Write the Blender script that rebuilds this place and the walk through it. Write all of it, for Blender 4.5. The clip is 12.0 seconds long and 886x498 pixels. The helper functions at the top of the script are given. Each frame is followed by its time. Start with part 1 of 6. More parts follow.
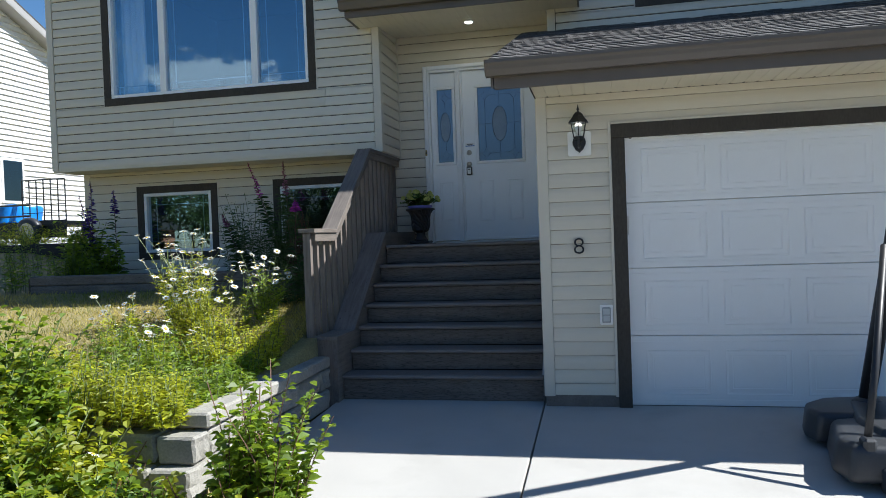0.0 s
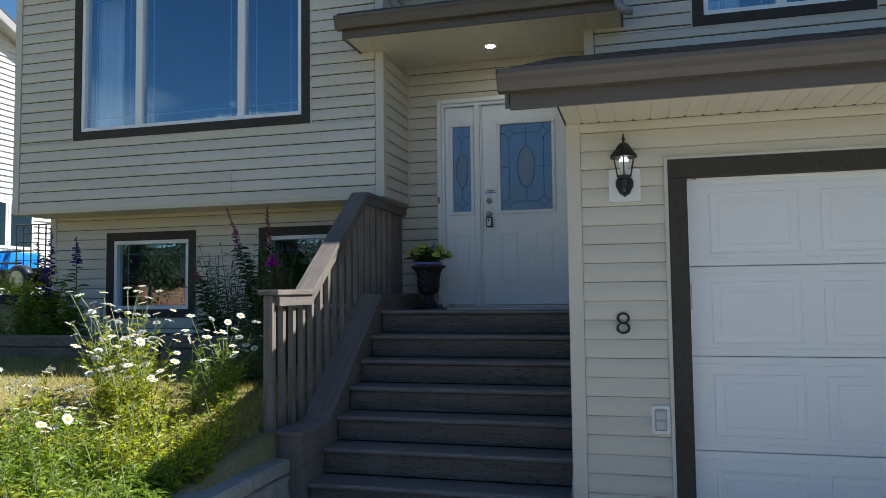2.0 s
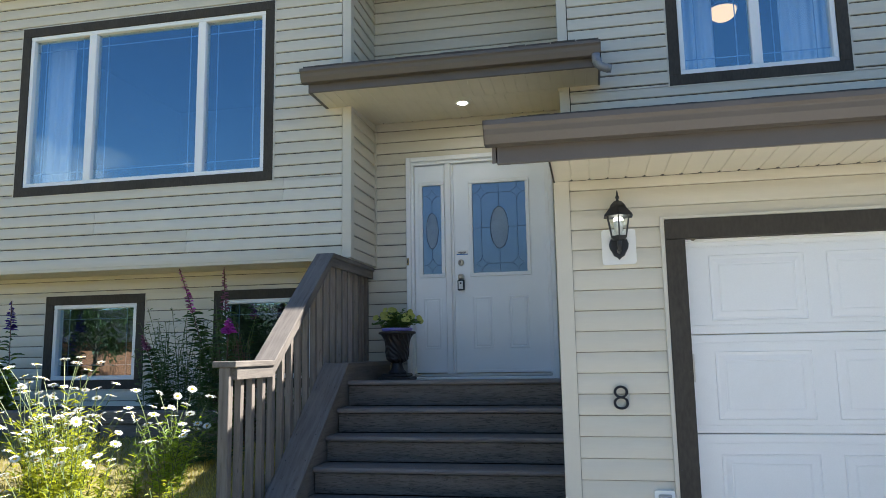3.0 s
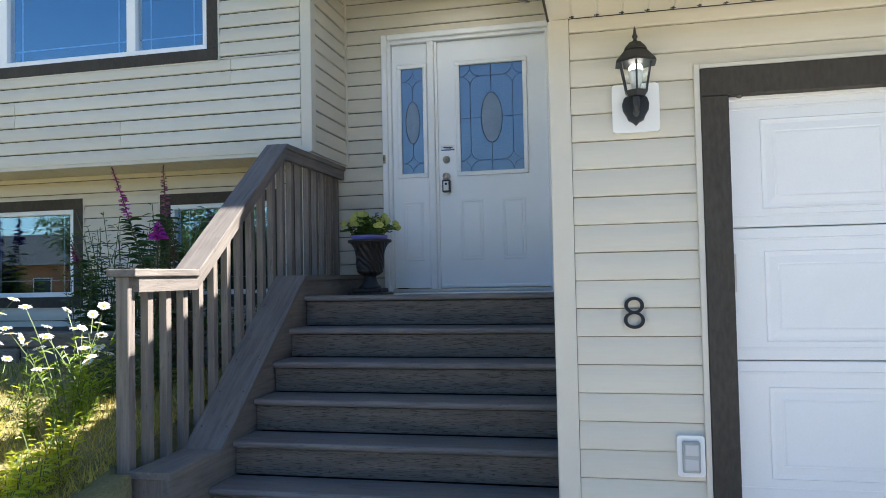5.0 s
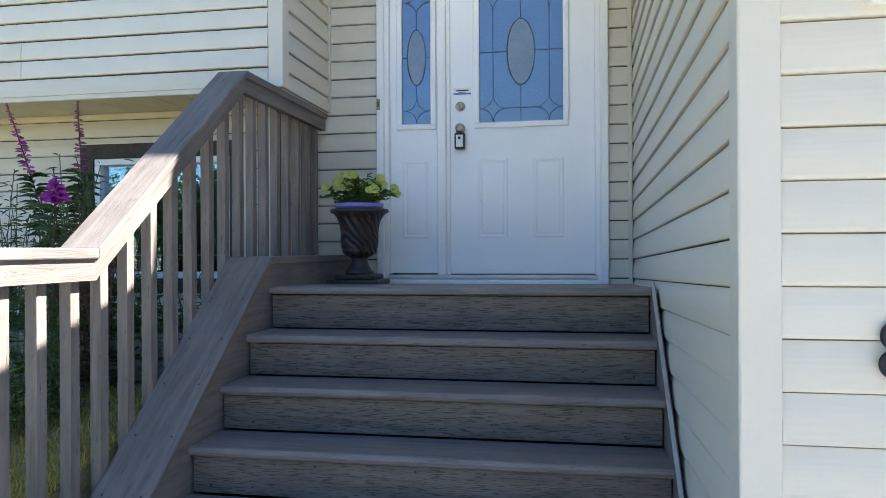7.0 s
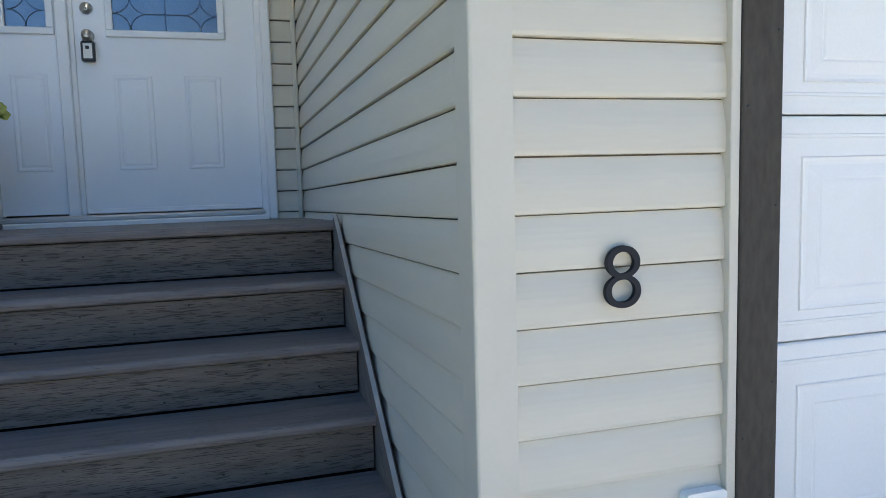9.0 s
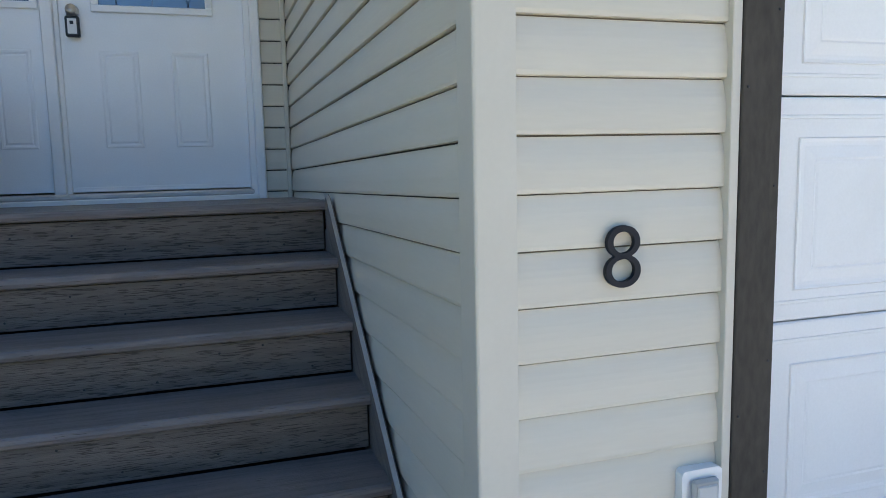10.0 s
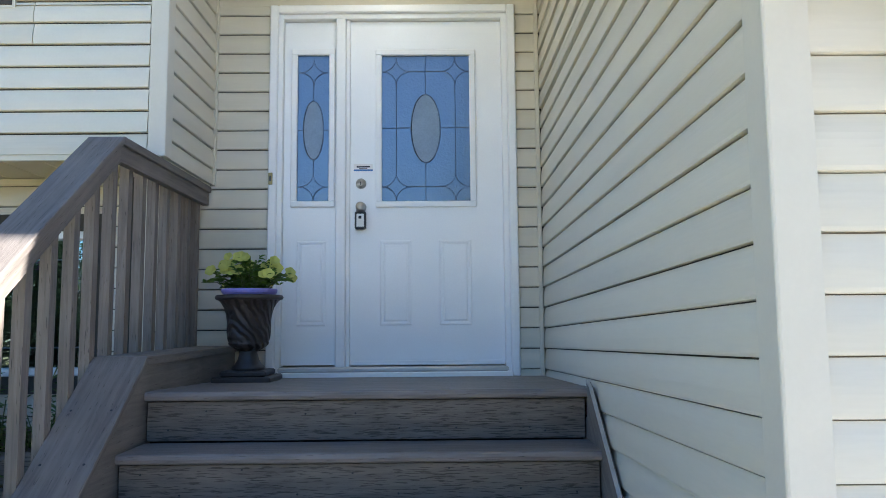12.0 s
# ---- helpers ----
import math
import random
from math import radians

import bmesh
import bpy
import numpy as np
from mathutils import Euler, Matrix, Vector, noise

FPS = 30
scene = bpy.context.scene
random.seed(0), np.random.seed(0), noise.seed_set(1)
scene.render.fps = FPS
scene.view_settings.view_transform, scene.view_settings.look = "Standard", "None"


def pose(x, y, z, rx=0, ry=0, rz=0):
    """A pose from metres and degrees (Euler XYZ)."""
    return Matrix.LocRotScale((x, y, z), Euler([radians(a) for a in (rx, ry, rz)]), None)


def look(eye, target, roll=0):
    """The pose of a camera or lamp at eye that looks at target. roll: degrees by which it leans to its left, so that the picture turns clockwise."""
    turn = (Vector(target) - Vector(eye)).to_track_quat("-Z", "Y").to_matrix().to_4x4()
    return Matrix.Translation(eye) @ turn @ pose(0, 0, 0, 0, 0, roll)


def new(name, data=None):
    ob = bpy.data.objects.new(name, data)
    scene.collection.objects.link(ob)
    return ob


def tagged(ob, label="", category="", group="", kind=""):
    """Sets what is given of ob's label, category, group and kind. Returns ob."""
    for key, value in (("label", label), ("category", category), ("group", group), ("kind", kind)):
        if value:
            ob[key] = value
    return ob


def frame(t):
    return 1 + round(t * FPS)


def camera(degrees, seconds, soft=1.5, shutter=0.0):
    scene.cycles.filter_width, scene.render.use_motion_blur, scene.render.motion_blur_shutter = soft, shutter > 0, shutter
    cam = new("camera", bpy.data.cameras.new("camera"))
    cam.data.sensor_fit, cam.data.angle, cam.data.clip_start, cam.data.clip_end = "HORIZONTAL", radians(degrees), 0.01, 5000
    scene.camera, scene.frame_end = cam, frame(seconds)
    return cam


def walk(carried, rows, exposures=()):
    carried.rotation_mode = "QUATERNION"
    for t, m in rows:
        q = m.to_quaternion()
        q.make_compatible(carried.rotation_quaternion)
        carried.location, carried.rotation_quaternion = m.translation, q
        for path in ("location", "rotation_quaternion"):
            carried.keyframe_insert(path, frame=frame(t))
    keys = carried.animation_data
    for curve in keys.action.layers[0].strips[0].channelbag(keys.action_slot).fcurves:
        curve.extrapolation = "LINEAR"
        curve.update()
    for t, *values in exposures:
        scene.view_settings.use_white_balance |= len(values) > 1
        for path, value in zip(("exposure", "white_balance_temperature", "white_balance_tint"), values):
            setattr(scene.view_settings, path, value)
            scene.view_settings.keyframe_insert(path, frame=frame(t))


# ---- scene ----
cam = camera(62.5, 12.0, soft=0.55)
PATH = [
    (0, (0.471, -6.034, 1.399), (0.051, -4.079, 1.363), -2.1),
    (0.5, (0.534, -5.746, 1.423), (0.069, -3.802, 1.388), -2.0),
    (1, (0.49, -5.353, 1.394), (-0.028, -3.421, 1.348), -1.7),
    (1.5, (0.432, -4.914, 1.388), (-0.099, -2.986, 1.325), -1.6),
    (2, (0.391, -4.52, 1.479), (-0.12, -2.59, 1.595), -0.7),
    (2.5, (0.244, -4.263, 1.518), (-0.173, -2.322, 1.758), -0.8),
    (3, (0.168, -4.166, 1.535), (-0.222, -2.225, 1.816), -1.0),
    (3.5, (0.161, -4.109, 1.515), (-0.213, -2.154, 1.713), -1.3),
    (3.7, (0.171, -4.057, 1.482), (-0.204, -2.099, 1.646), -1.5),
    (5.3, (0.189, -2.775, 1.445), (-0.28, -0.831, 1.501), -0.7),
    (5.5, (0.138, -2.608, 1.462), (-0.365, -0.673, 1.506), -0.5),
    (6, (-0.049, -2.284, 1.457), (-0.544, -0.346, 1.473), 0.1),
    (6.5, (-0.227, -1.986, 1.481), (-0.661, -0.034, 1.488), -0.1),
    (6.7, (-0.281, -1.854, 1.486), (-0.685, 0.105, 1.491), -0.2),
    (8.3, (-0.565, -1.345, 1.511), (-0.406, 0.648, 1.468), -1.2),
    (8.5, (-0.526, -1.337, 1.509), (-0.211, 0.636, 1.422), -1.4),
    (9, (-0.468, -1.323, 1.49), (0.108, 0.582, 1.292), -1.5),
    (9.5, (-0.467, -1.316, 1.486), (0.159, 0.567, 1.24), -1.5),
    (10, (-0.499, -1.31, 1.487), (0.115, 0.577, 1.236), -1.2),
    (10.5, (-0.581, -1.291, 1.492), (-0.227, 0.667, 1.292), -1.3),
    (11, (-0.643, -1.301, 1.516), (-0.515, 0.691, 1.392), -0.4),
    (11.5, (-0.652, -1.328, 1.566), (-0.607, 0.671, 1.601), -0.3),
    (12, (-0.629, -1.344, 1.595), (-0.617, 0.646, 1.791), -0.5),
]
walk(cam, [(t, look(eye, target, roll)) for t, eye, target, roll in PATH],
     exposures=[(0, 1.13, 5850, 8), (1.0, 1.14, 5850, 8), (1.5, 1.13, 5900, 8), (2.0, 1.13, 6000, 8), (2.5, 1.38, 6100, 8), (3.0, 1.94, 6150, 9), (3.5, 2.20, 6150, 9), (5.5, 2.32, 6150, 11), (6.5, 2.69, 6150, 11),
                (8.5, 2.90, 6150, 11), (9, 2.44, 6150, 11), (9.5, 2.31, 6150, 11), (10.0, 2.33, 6150, 11), (10.5, 2.51, 6150, 11), (11.0, 2.81, 6150, 11), (11.5, 2.98, 6150, 11), (12, 2.83, 6150, 11)])

# ---------------- world, sun, exposure ----------------
SUN_TO = Vector((0.97 * math.cos(radians(48)), 0.242 * math.cos(radians(48)), math.sin(radians(48)))).normalized()


def node_tree(owner):
    owner.use_nodes = True
    nt = owner.node_tree
    nt.nodes.clear()
    return nt


world = bpy.data.worlds.new("world")
scene.world = world
wt = node_tree(world)
sky = wt.nodes.new("ShaderNodeTexSky")
sky.sky_type, sky.sun_disc = "NISHITA", False
sky.sun_elevation, sky.sun_rotation = radians(48), math.atan2(SUN_TO.x, SUN_TO.y)
sky.air_density, sky.dust_density, sky.ozone_density = 1.0, 0.2, 3.0
bg = wt.nodes.new("ShaderNodeBackground")
bg.inputs[1].default_value = 0.055
# scattered fair-weather clouds
tc = wt.nodes.new("ShaderNodeTexCoord")
mp = wt.nodes.new("ShaderNodeMapping")
mp.inputs["Scale"].default_value = (1.0, 1.0, 2.2)
cn = wt.nodes.new("ShaderNodeTexNoise")
cn.inputs["Scale"].default_value, cn.inputs["Detail"].default_value, cn.inputs["Roughness"].default_value = 2.3, 9, 0.55
cr = wt.nodes.new("ShaderNodeValToRGB")
cr.color_ramp.elements[0].position, cr.color_ramp.elements[1].position = 0.66, 0.75
mx = wt.nodes.new("ShaderNodeMixRGB")
mx.inputs[2].default_value = (9.0, 9.2, 9.6, 1)
wo = wt.nodes.new("ShaderNodeOutputWorld")
wt.links.new(tc.outputs["Generated"], mp.inputs[0])
wt.links.new(mp.outputs[0], cn.inputs["Vector"])
wt.links.new(cn.outputs[0], cr.inputs[0])
# one tall cumulus over the houses across the street
CLOUD = Vector((-0.478, -0.853, 0.2)).normalized()
cv = wt.nodes.new("ShaderNodeVectorMath")
cv.operation = "SUBTRACT"
cv.inputs[1].default_value = CLOUD
wt.links.new(tc.outputs["Generated"], cv.inputs[0])
cs = wt.nodes.new("ShaderNodeVectorMath")
cs.operation = "MULTIPLY"
cs.inputs[1].default_value = (10.5, 10.5, 20.0)
wt.links.new(cv.outputs[0], cs.inputs[0])
cl_ = wt.nodes.new("ShaderNodeVectorMath")
cl_.operation = "LENGTH"
wt.links.new(cs.outputs[0], cl_.inputs[0])
puff = wt.nodes.new("ShaderNodeTexNoise")
puff.inputs["Scale"].default_value, puff.inputs["Detail"].default_value, puff.inputs["Roughness"].default_value = 32.0, 7, 0.55
wt.links.new(tc.outputs["Generated"], puff.inputs["Vector"])
pa = wt.nodes.new("ShaderNodeMath")
pa.operation = "MULTIPLY_ADD"
pa.inputs[1].default_value = 1.5
wt.links.new(puff.outputs[0], pa.inputs[0])
wt.links.new(cl_.outputs["Value"], pa.inputs[2])
pr = wt.nodes.new("ShaderNodeMapRange")
pr.inputs["From Min"].default_value, pr.inputs["From Max"].default_value = 1.42, 1.58
pr.inputs["To Min"].default_value, pr.inputs["To Max"].default_value = 1.0, 0.0
wt.links.new(pa.outputs[0], pr.inputs["Value"])
cm = wt.nodes.new("ShaderNodeMath")
cm.operation = "MAXIMUM"
wt.links.new(cr.outputs[0], cm.inputs[0])
wt.links.new(pr.outputs[0], cm.inputs[1])
wt.links.new(cm.outputs[0], mx.inputs[0])
hs = wt.nodes.new("ShaderNodeHueSaturation")
hs.inputs["Saturation"].default_value = 1.15
wt.links.new(sky.outputs[0], hs.inputs["Color"])
wt.links.new(hs.outputs[0], mx.inputs[1])
wt.links.new(mx.outputs[0], bg.inputs[0])
wt.links.new(bg.outputs[0], wo.inputs[0])

sun_data = bpy.data.lights.new("sun", "SUN")
sun_data.energy, sun_data.angle, sun_data.color = 4.6, radians(0.53), (1.0, 0.95, 0.86)
sun = new("sun", sun_data)
sun.matrix_world = look(tuple(SUN_TO * 30), (0, 0, 0))

# ---------------- materials ----------------


def mat(name, color, rough=0.6, metal=0.0, vary=0.08, scale=6.0, grain=0.0, gscale=80.0, bump=0.0, stretch=(1, 1, 1), rand=0.0,
        dirt=None, dirt_scale=2.0, dirt_amount=0.0, spec=0.5, island=False):
    """A node material with variation at two scales, optional stains, bump and piece-to-piece change."""
    m = bpy.data.materials.new(name)
    nt = node_tree(m)
    n, l = nt.nodes, nt.links
    out = n.new("ShaderNodeOutputMaterial")
    b = n.new("ShaderNodeBsdfPrincipled")
    b.inputs["Roughness"].default_value, b.inputs["Metallic"].default_value = rough, metal
    b.inputs["Specular IOR Level"].default_value = spec
    l.new(b.outputs[0], out.inputs[0])
    co = n.new("ShaderNodeTexCoord")
    mpn = n.new("ShaderNodeMapping")
    mpn.inputs["Scale"].default_value = stretch
    l.new(co.outputs["Object"], mpn.inputs[0])
    n1 = n.new("ShaderNodeTexNoise")
    n1.inputs["Scale"].default_value, n1.inputs["Detail"].default_value = scale, 5
    l.new(mpn.outputs[0], n1.inputs["Vector"])
    n2 = n.new("ShaderNodeTexNoise")
    n2.inputs["Scale"].default_value, n2.inputs["Detail"].default_value = gscale, 4
    l.new(mpn.outputs[0], n2.inputs["Vector"])
    # value factor = 1 + vary*(n1-.5)*2 + grain*(n2-.5)*2 + rand*(r-.5)*2
    def scaled(src, amount):
        q = n.new("ShaderNodeMath")
        q.operation = "MULTIPLY_ADD"
        q.inputs[1].default_value, q.inputs[2].default_value = 2 * amount, -amount
        l.new(src, q.inputs[0])
        return q.outputs[0]
    total = scaled(n1.outputs[0], vary * 2)
    a = n.new("ShaderNodeMath")
    l.new(total, a.inputs[0])
    l.new(scaled(n2.outputs[0], grain * 2), a.inputs[1])
    total = a.outputs[0]
    if rand:
        if island:
            g = n.new("ShaderNodeNewGeometry")
            src = g.outputs["Random Per Island"]
        else:
            src = n.new("ShaderNodeObjectInfo").outputs["Random"]
        a2 = n.new("ShaderNodeMath")
        l.new(total, a2.inputs[0])
        l.new(scaled(src, rand), a2.inputs[1])
        total = a2.outputs[0]
    a3 = n.new("ShaderNodeMath")
    a3.inputs[1].default_value = 1.0
    l.new(total, a3.inputs[0])
    sc = n.new("ShaderNodeVectorMath")
    sc.operation = "SCALE"
    sc.inputs[0].default_value = color
    l.new(a3.outputs[0], sc.inputs["Scale"])
    col = sc.outputs[0]
    if dirt:
        n3 = n.new("ShaderNodeTexNoise")
        n3.inputs["Scale"].default_value, n3.inputs["Detail"].default_value, n3.inputs["Roughness"].default_value = dirt_scale, 8, 0.65
        l.new(mpn.outputs[0], n3.inputs["Vector"])
        rp = n.new("ShaderNodeValToRGB")
        rp.color_ramp.elements[0].position, rp.color_ramp.elements[1].position = 0.52, 0.72
        rp.color_ramp.elements[1].color = (dirt_amount,) * 3 + (1,)
        l.new(n3.outputs[0], rp.inputs[0])
        mm = n.new("ShaderNodeMixRGB")
        mm.inputs[2].default_value = (*dirt, 1)
        l.new(rp.outputs[0], mm.inputs[0])
        l.new(col, mm.inputs[1])
        col = mm.outputs[0]
    l.new(col, b.inputs["Base Color"])
    if bump:
        bp = n.new("ShaderNodeBump")
        bp.inputs["Strength"].default_value, bp.inputs["Distance"].default_value = bump, 0.004
        l.new(n2.outputs[0], bp.inputs["Height"])
        l.new(bp.outputs[0], b.inputs["Normal"])
    return m


def wood_mat(name, color, worn, axis, rough=0.7, cracks=0.37, tilt=0.0):
    """Weathered stained wood: streaks along one axis, cracks, small knots and rubbed patches."""
    m = bpy.data.materials.new(name)
    nt = node_tree(m)
    n, l = nt.nodes, nt.links
    out = n.new("ShaderNodeOutputMaterial")
    b = n.new("ShaderNodeBsdfPrincipled")
    b.inputs["Roughness"].default_value = rough
    l.new(b.outputs[0], out.inputs[0])
    co = n.new("ShaderNodeTexCoord")
    mpn = n.new("ShaderNodeMapping")
    s = [14.0, 14.0, 14.0]
    s[axis] = 0.9
    mpn.inputs["Scale"].default_value = s
    turn = n.new("ShaderNodeMapping")
    turn.inputs["Rotation"].default_value = (tilt, 0, 0)
    l.new(co.outputs["Object"], turn.inputs[0])
    l.new(turn.outputs[0], mpn.inputs[0])
    grain = n.new("ShaderNodeTexNoise")
    grain.inputs["Scale"].default_value, grain.inputs["Detail"].default_value, grain.inputs["Distortion"].default_value = 3.2, 7, 0.7
    l.new(mpn.outputs[0], grain.inputs["Vector"])
    fine = n.new("ShaderNodeTexNoise")
    fine.inputs["Scale"].default_value, fine.inputs["Detail"].default_value = 19.0, 5
    l.new(mpn.outputs[0], fine.inputs["Vector"])
    wide = n.new("ShaderNodeTexNoise")
    wide.inputs["Scale"].default_value, wide.inputs["Detail"].default_value = 3.0, 6
    l.new(co.outputs["Object"], wide.inputs["Vector"])
    r1 = n.new("ShaderNodeValToRGB")
    r1.color_ramp.elements[0].position, r1.color_ramp.elements[1].position = 0.3, 0.62
    r1.color_ramp.elements[0].color = (*[c * 0.62 for c in color], 1)
    r1.color_ramp.elements[1].color = (*color, 1)
    l.new(grain.outputs[0], r1.inputs[0])
    r2 = n.new("ShaderNodeValToRGB")
    r2.color_ramp.elements[0].position, r2.color_ramp.elements[1].position = 0.5, 0.8
    r2.color_ramp.elements[1].color = (0.55, 0.55, 0.55, 1)
    l.new(wide.outputs[0], r2.inputs[0])
    mm = n.new("ShaderNodeMixRGB")
    mm.inputs[2].default_value = (*worn, 1)
    l.new(r2.outputs[0], mm.inputs[0])
    l.new(r1.outputs[0], mm.inputs[1])
    crack = n.new("ShaderNodeValToRGB")
    crack.color_ramp.elements[0].position, crack.color_ramp.elements[1].position = cracks, cracks + 0.05
    crack.color_ramp.elements[0].color = (0.35, 0.33, 0.31, 1)
    l.new(fine.outputs[0], crack.inputs[0])
    mul = n.new("ShaderNodeMixRGB")
    mul.blend_type, mul.inputs[0].default_value = "MULTIPLY", 1.0
    l.new(mm.outputs[0], mul.inputs[1])
    l.new(crack.outputs[0], mul.inputs[2])
    l.new(mul.outputs[0], b.inputs["Base Color"])
    bp = n.new("ShaderNodeBump")
    bp.inputs["Strength"].default_value, bp.inputs["Distance"].default_value = 0.5, 0.004
    l.new(fine.outputs[0], bp.inputs["Height"])
    l.new(bp.outputs[0], b.inputs["Normal"])
    return m


def glass_mat(name, tint, gloss, rough=0.0, bump=0.0):
    """A coated window pane: part mirror, the rest see-through."""
    m = bpy.data.materials.new(name)
    nt = node_tree(m)
    n, l = nt.nodes, nt.links
    out = n.new("ShaderNodeOutputMaterial")
    tr = n.new("ShaderNodeBsdfTransparent")
    tr.inputs[0].default_value = (*tint, 1)
    gl = n.new("ShaderNodeBsdfGlossy")
    gl.inputs["Roughness"].default_value = rough
    gl.inputs[0].default_value = (0.62, 0.85, 1.0, 1)
    mix = n.new("ShaderNodeMixShader")
    mix.inputs[0].default_value = gloss + 0.05
    l.new(tr.outputs[0], mix.inputs[1])
    l.new(gl.outputs[0], mix.inputs[2])
    l.new(mix.outputs[0], out.inputs[0])
    if bump:
        co = n.new("ShaderNodeTexCoord")
        nz = n.new("ShaderNodeTexNoise")
        nz.inputs["Scale"].default_value, nz.inputs["Detail"].default_value = 0.8 if rough == 0 else 90.0, 2
        l.new(co.outputs["Object"], nz.inputs["Vector"])
        bp = n.new("ShaderNodeBump")
        bp.inputs["Strength"].default_value, bp.inputs["Distance"].default_value = bump, 0.02
        l.new(nz.outputs[0], bp.inputs["Height"])
        l.new(bp.outputs[0], gl.inputs["Normal"])
    return m


def emit_mat(name, color, strength):
    m = bpy.data.materials.new(name)
    nt = node_tree(m)
    out = nt.nodes.new("ShaderNodeOutputMaterial")
    e = nt.nodes.new("ShaderNodeEmission")
    e.inputs[0].default_value, e.inputs[1].default_value = (*color, 1), strength
    nt.links.new(e.outputs[0], out.inputs[0])
    return m


M_SIDE = mat("vinyl_siding_cream", (0.60, 0.555, 0.455), 0.42, vary=0.03, scale=1.2, grain=0.02, gscale=40, rand=0.025, bump=0.03, stretch=(0.3, 0.3, 3),
             dirt=(0.42, 0.38, 0.3), dirt_scale=1.1, dirt_amount=0.18)
M_SIDE_PATCH = mat("vinyl_siding_newer", (0.635, 0.595, 0.50), 0.4, vary=0.02, grain=0.02, bump=0.03)
M_TRIM = mat("vinyl_corner_trim", (0.58, 0.54, 0.45), 0.4, vary=0.03, grain=0.015)
# Near-black sheathing, seen through the siding slots as painted lap shadow.
M_BACK = mat("wall_sheathing_lap_shadow", (0.04, 0.036, 0.03), 0.9)
# Browner copy for the garage front, where bounced light softens that shadow.
M_BACK_SOFT = mat("wall_sheathing_soft_lap_shadow", (0.20, 0.165, 0.12), 0.6)
M_GRILLE = mat("grey_grille_bar", (0.24, 0.30, 0.38), 0.5, vary=0.03)
M_BROWN = mat("brown_painted_trim", (0.050, 0.043, 0.034), 0.7, spec=0.3, vary=0.14, scale=5, grain=0.22, gscale=70, bump=0.35, stretch=(1, 1, 0.35), dirt=(0.085, 0.077, 0.066), dirt_scale=6, dirt_amount=0.35)
M_FASCIA = mat("brown_metal_fascia", (0.112, 0.094, 0.080), 0.4, vary=0.06, scale=3, grain=0.03)
M_SOFFIT = mat("cream_vented_soffit", (0.66, 0.60, 0.47), 0.5, vary=0.03, grain=0.02)
M_WHITE = mat("white_vinyl_frame", (0.84, 0.84, 0.84), 0.35, vary=0.02, grain=0.015)
M_DOOR = mat("white_steel_door_paint", (0.86, 0.87, 0.88), 0.3, vary=0.025, scale=3, grain=0.02, gscale=120, bump=0.02)
M_GDOOR = mat("white_garage_door_paint", (0.79, 0.785, 0.77), 0.42, vary=0.02, scale=2, grain=0.02, gscale=150, bump=0.05, dirt=(0.62, 0.6, 0.56), dirt_scale=2.0, dirt_amount=0.2)
M_CONC = mat("broom_finished_concrete", (0.39, 0.372, 0.345), 0.8, vary=0.07, scale=1.3, grain=0.09, gscale=160, bump=0.15, dirt=(0.28, 0.265, 0.24), dirt_scale=1.6, dirt_amount=0.35)
M_FOUND = mat("grey_concrete_footing", (0.15, 0.13, 0.11), 0.9, vary=0.2, scale=8, grain=0.15, bump=0.4)
# One stain in two tones: riser shaded, tread paler with its sky sheen.
M_STAIR = wood_mat("grey_brown_riser_shaded", (0.138, 0.116, 0.099), (0.19, 0.165, 0.143), 0, rough=0.6, cracks=0.40)
M_TREAD = wood_mat("grey_brown_tread_skylit", (0.185, 0.16, 0.146), (0.235, 0.207, 0.19), 0, rough=0.5, cracks=0.31)
M_RAILZ = wood_mat("grey_brown_stained_wood_z", (0.20, 0.165, 0.14), (0.27, 0.23, 0.195), 2, cracks=0.30)
M_RAILY = wood_mat("grey_brown_stained_wood_y", (0.175, 0.148, 0.128), (0.25, 0.215, 0.185), 1, cracks=0.30)
M_SLOPE = wood_mat("grey_brown_stained_wood_slope", (0.175, 0.148, 0.128), (0.25, 0.215, 0.185), 1, cracks=0.31, tilt=radians(-38))
M_BLOCK = mat("split_face_concrete_block", (0.27, 0.255, 0.225), 0.9, vary=0.14, scale=7, grain=0.2, gscale=70, bump=0.7, rand=0.1, dirt=(0.2, 0.19, 0.15), dirt_scale=4, dirt_amount=0.5)
M_LAWN = mat("dry_lawn_soil", (0.24, 0.20, 0.085), 0.95, vary=0.25, scale=1.5, grain=0.3, gscale=60, bump=0.8, dirt=(0.075, 0.085, 0.028), dirt_scale=1.2, dirt_amount=0.8)
M_SOIL = mat("dark_garden_soil", (0.07, 0.055, 0.04), 0.95, vary=0.3, grain=0.3, bump=0.8)
# Indoor dimness is put into this near-black wall colour.
M_ROOM = mat("room_wall_dark_for_shade", (0.07, 0.066, 0.064), 0.8)
M_GLASS = glass_mat("coated_window_glass", (0.90, 0.94, 0.97), 0.14, 0.0, 0.02)
M_SHINGLE = mat("weathered_asphalt_shingle", (0.085, 0.078, 0.074), 0.9, vary=0.2, scale=5, grain=0.5, gscale=220, bump=0.8, rand=0.25, island=True)
# Also stands in for shade behind the stair risers and in soffit gaps.
M_BLACK = mat("black_metal_and_shade_filler", (0.016, 0.016, 0.018), 0.45, vary=0.15, grain=0.1)
M_PLAST = mat("black_plastic", (0.03, 0.032, 0.036), 0.42, vary=0.15, scale=8, grain=0.1, bump=0.08, dirt=(0.07, 0.07, 0.07), dirt_scale=4, dirt_amount=0.25)
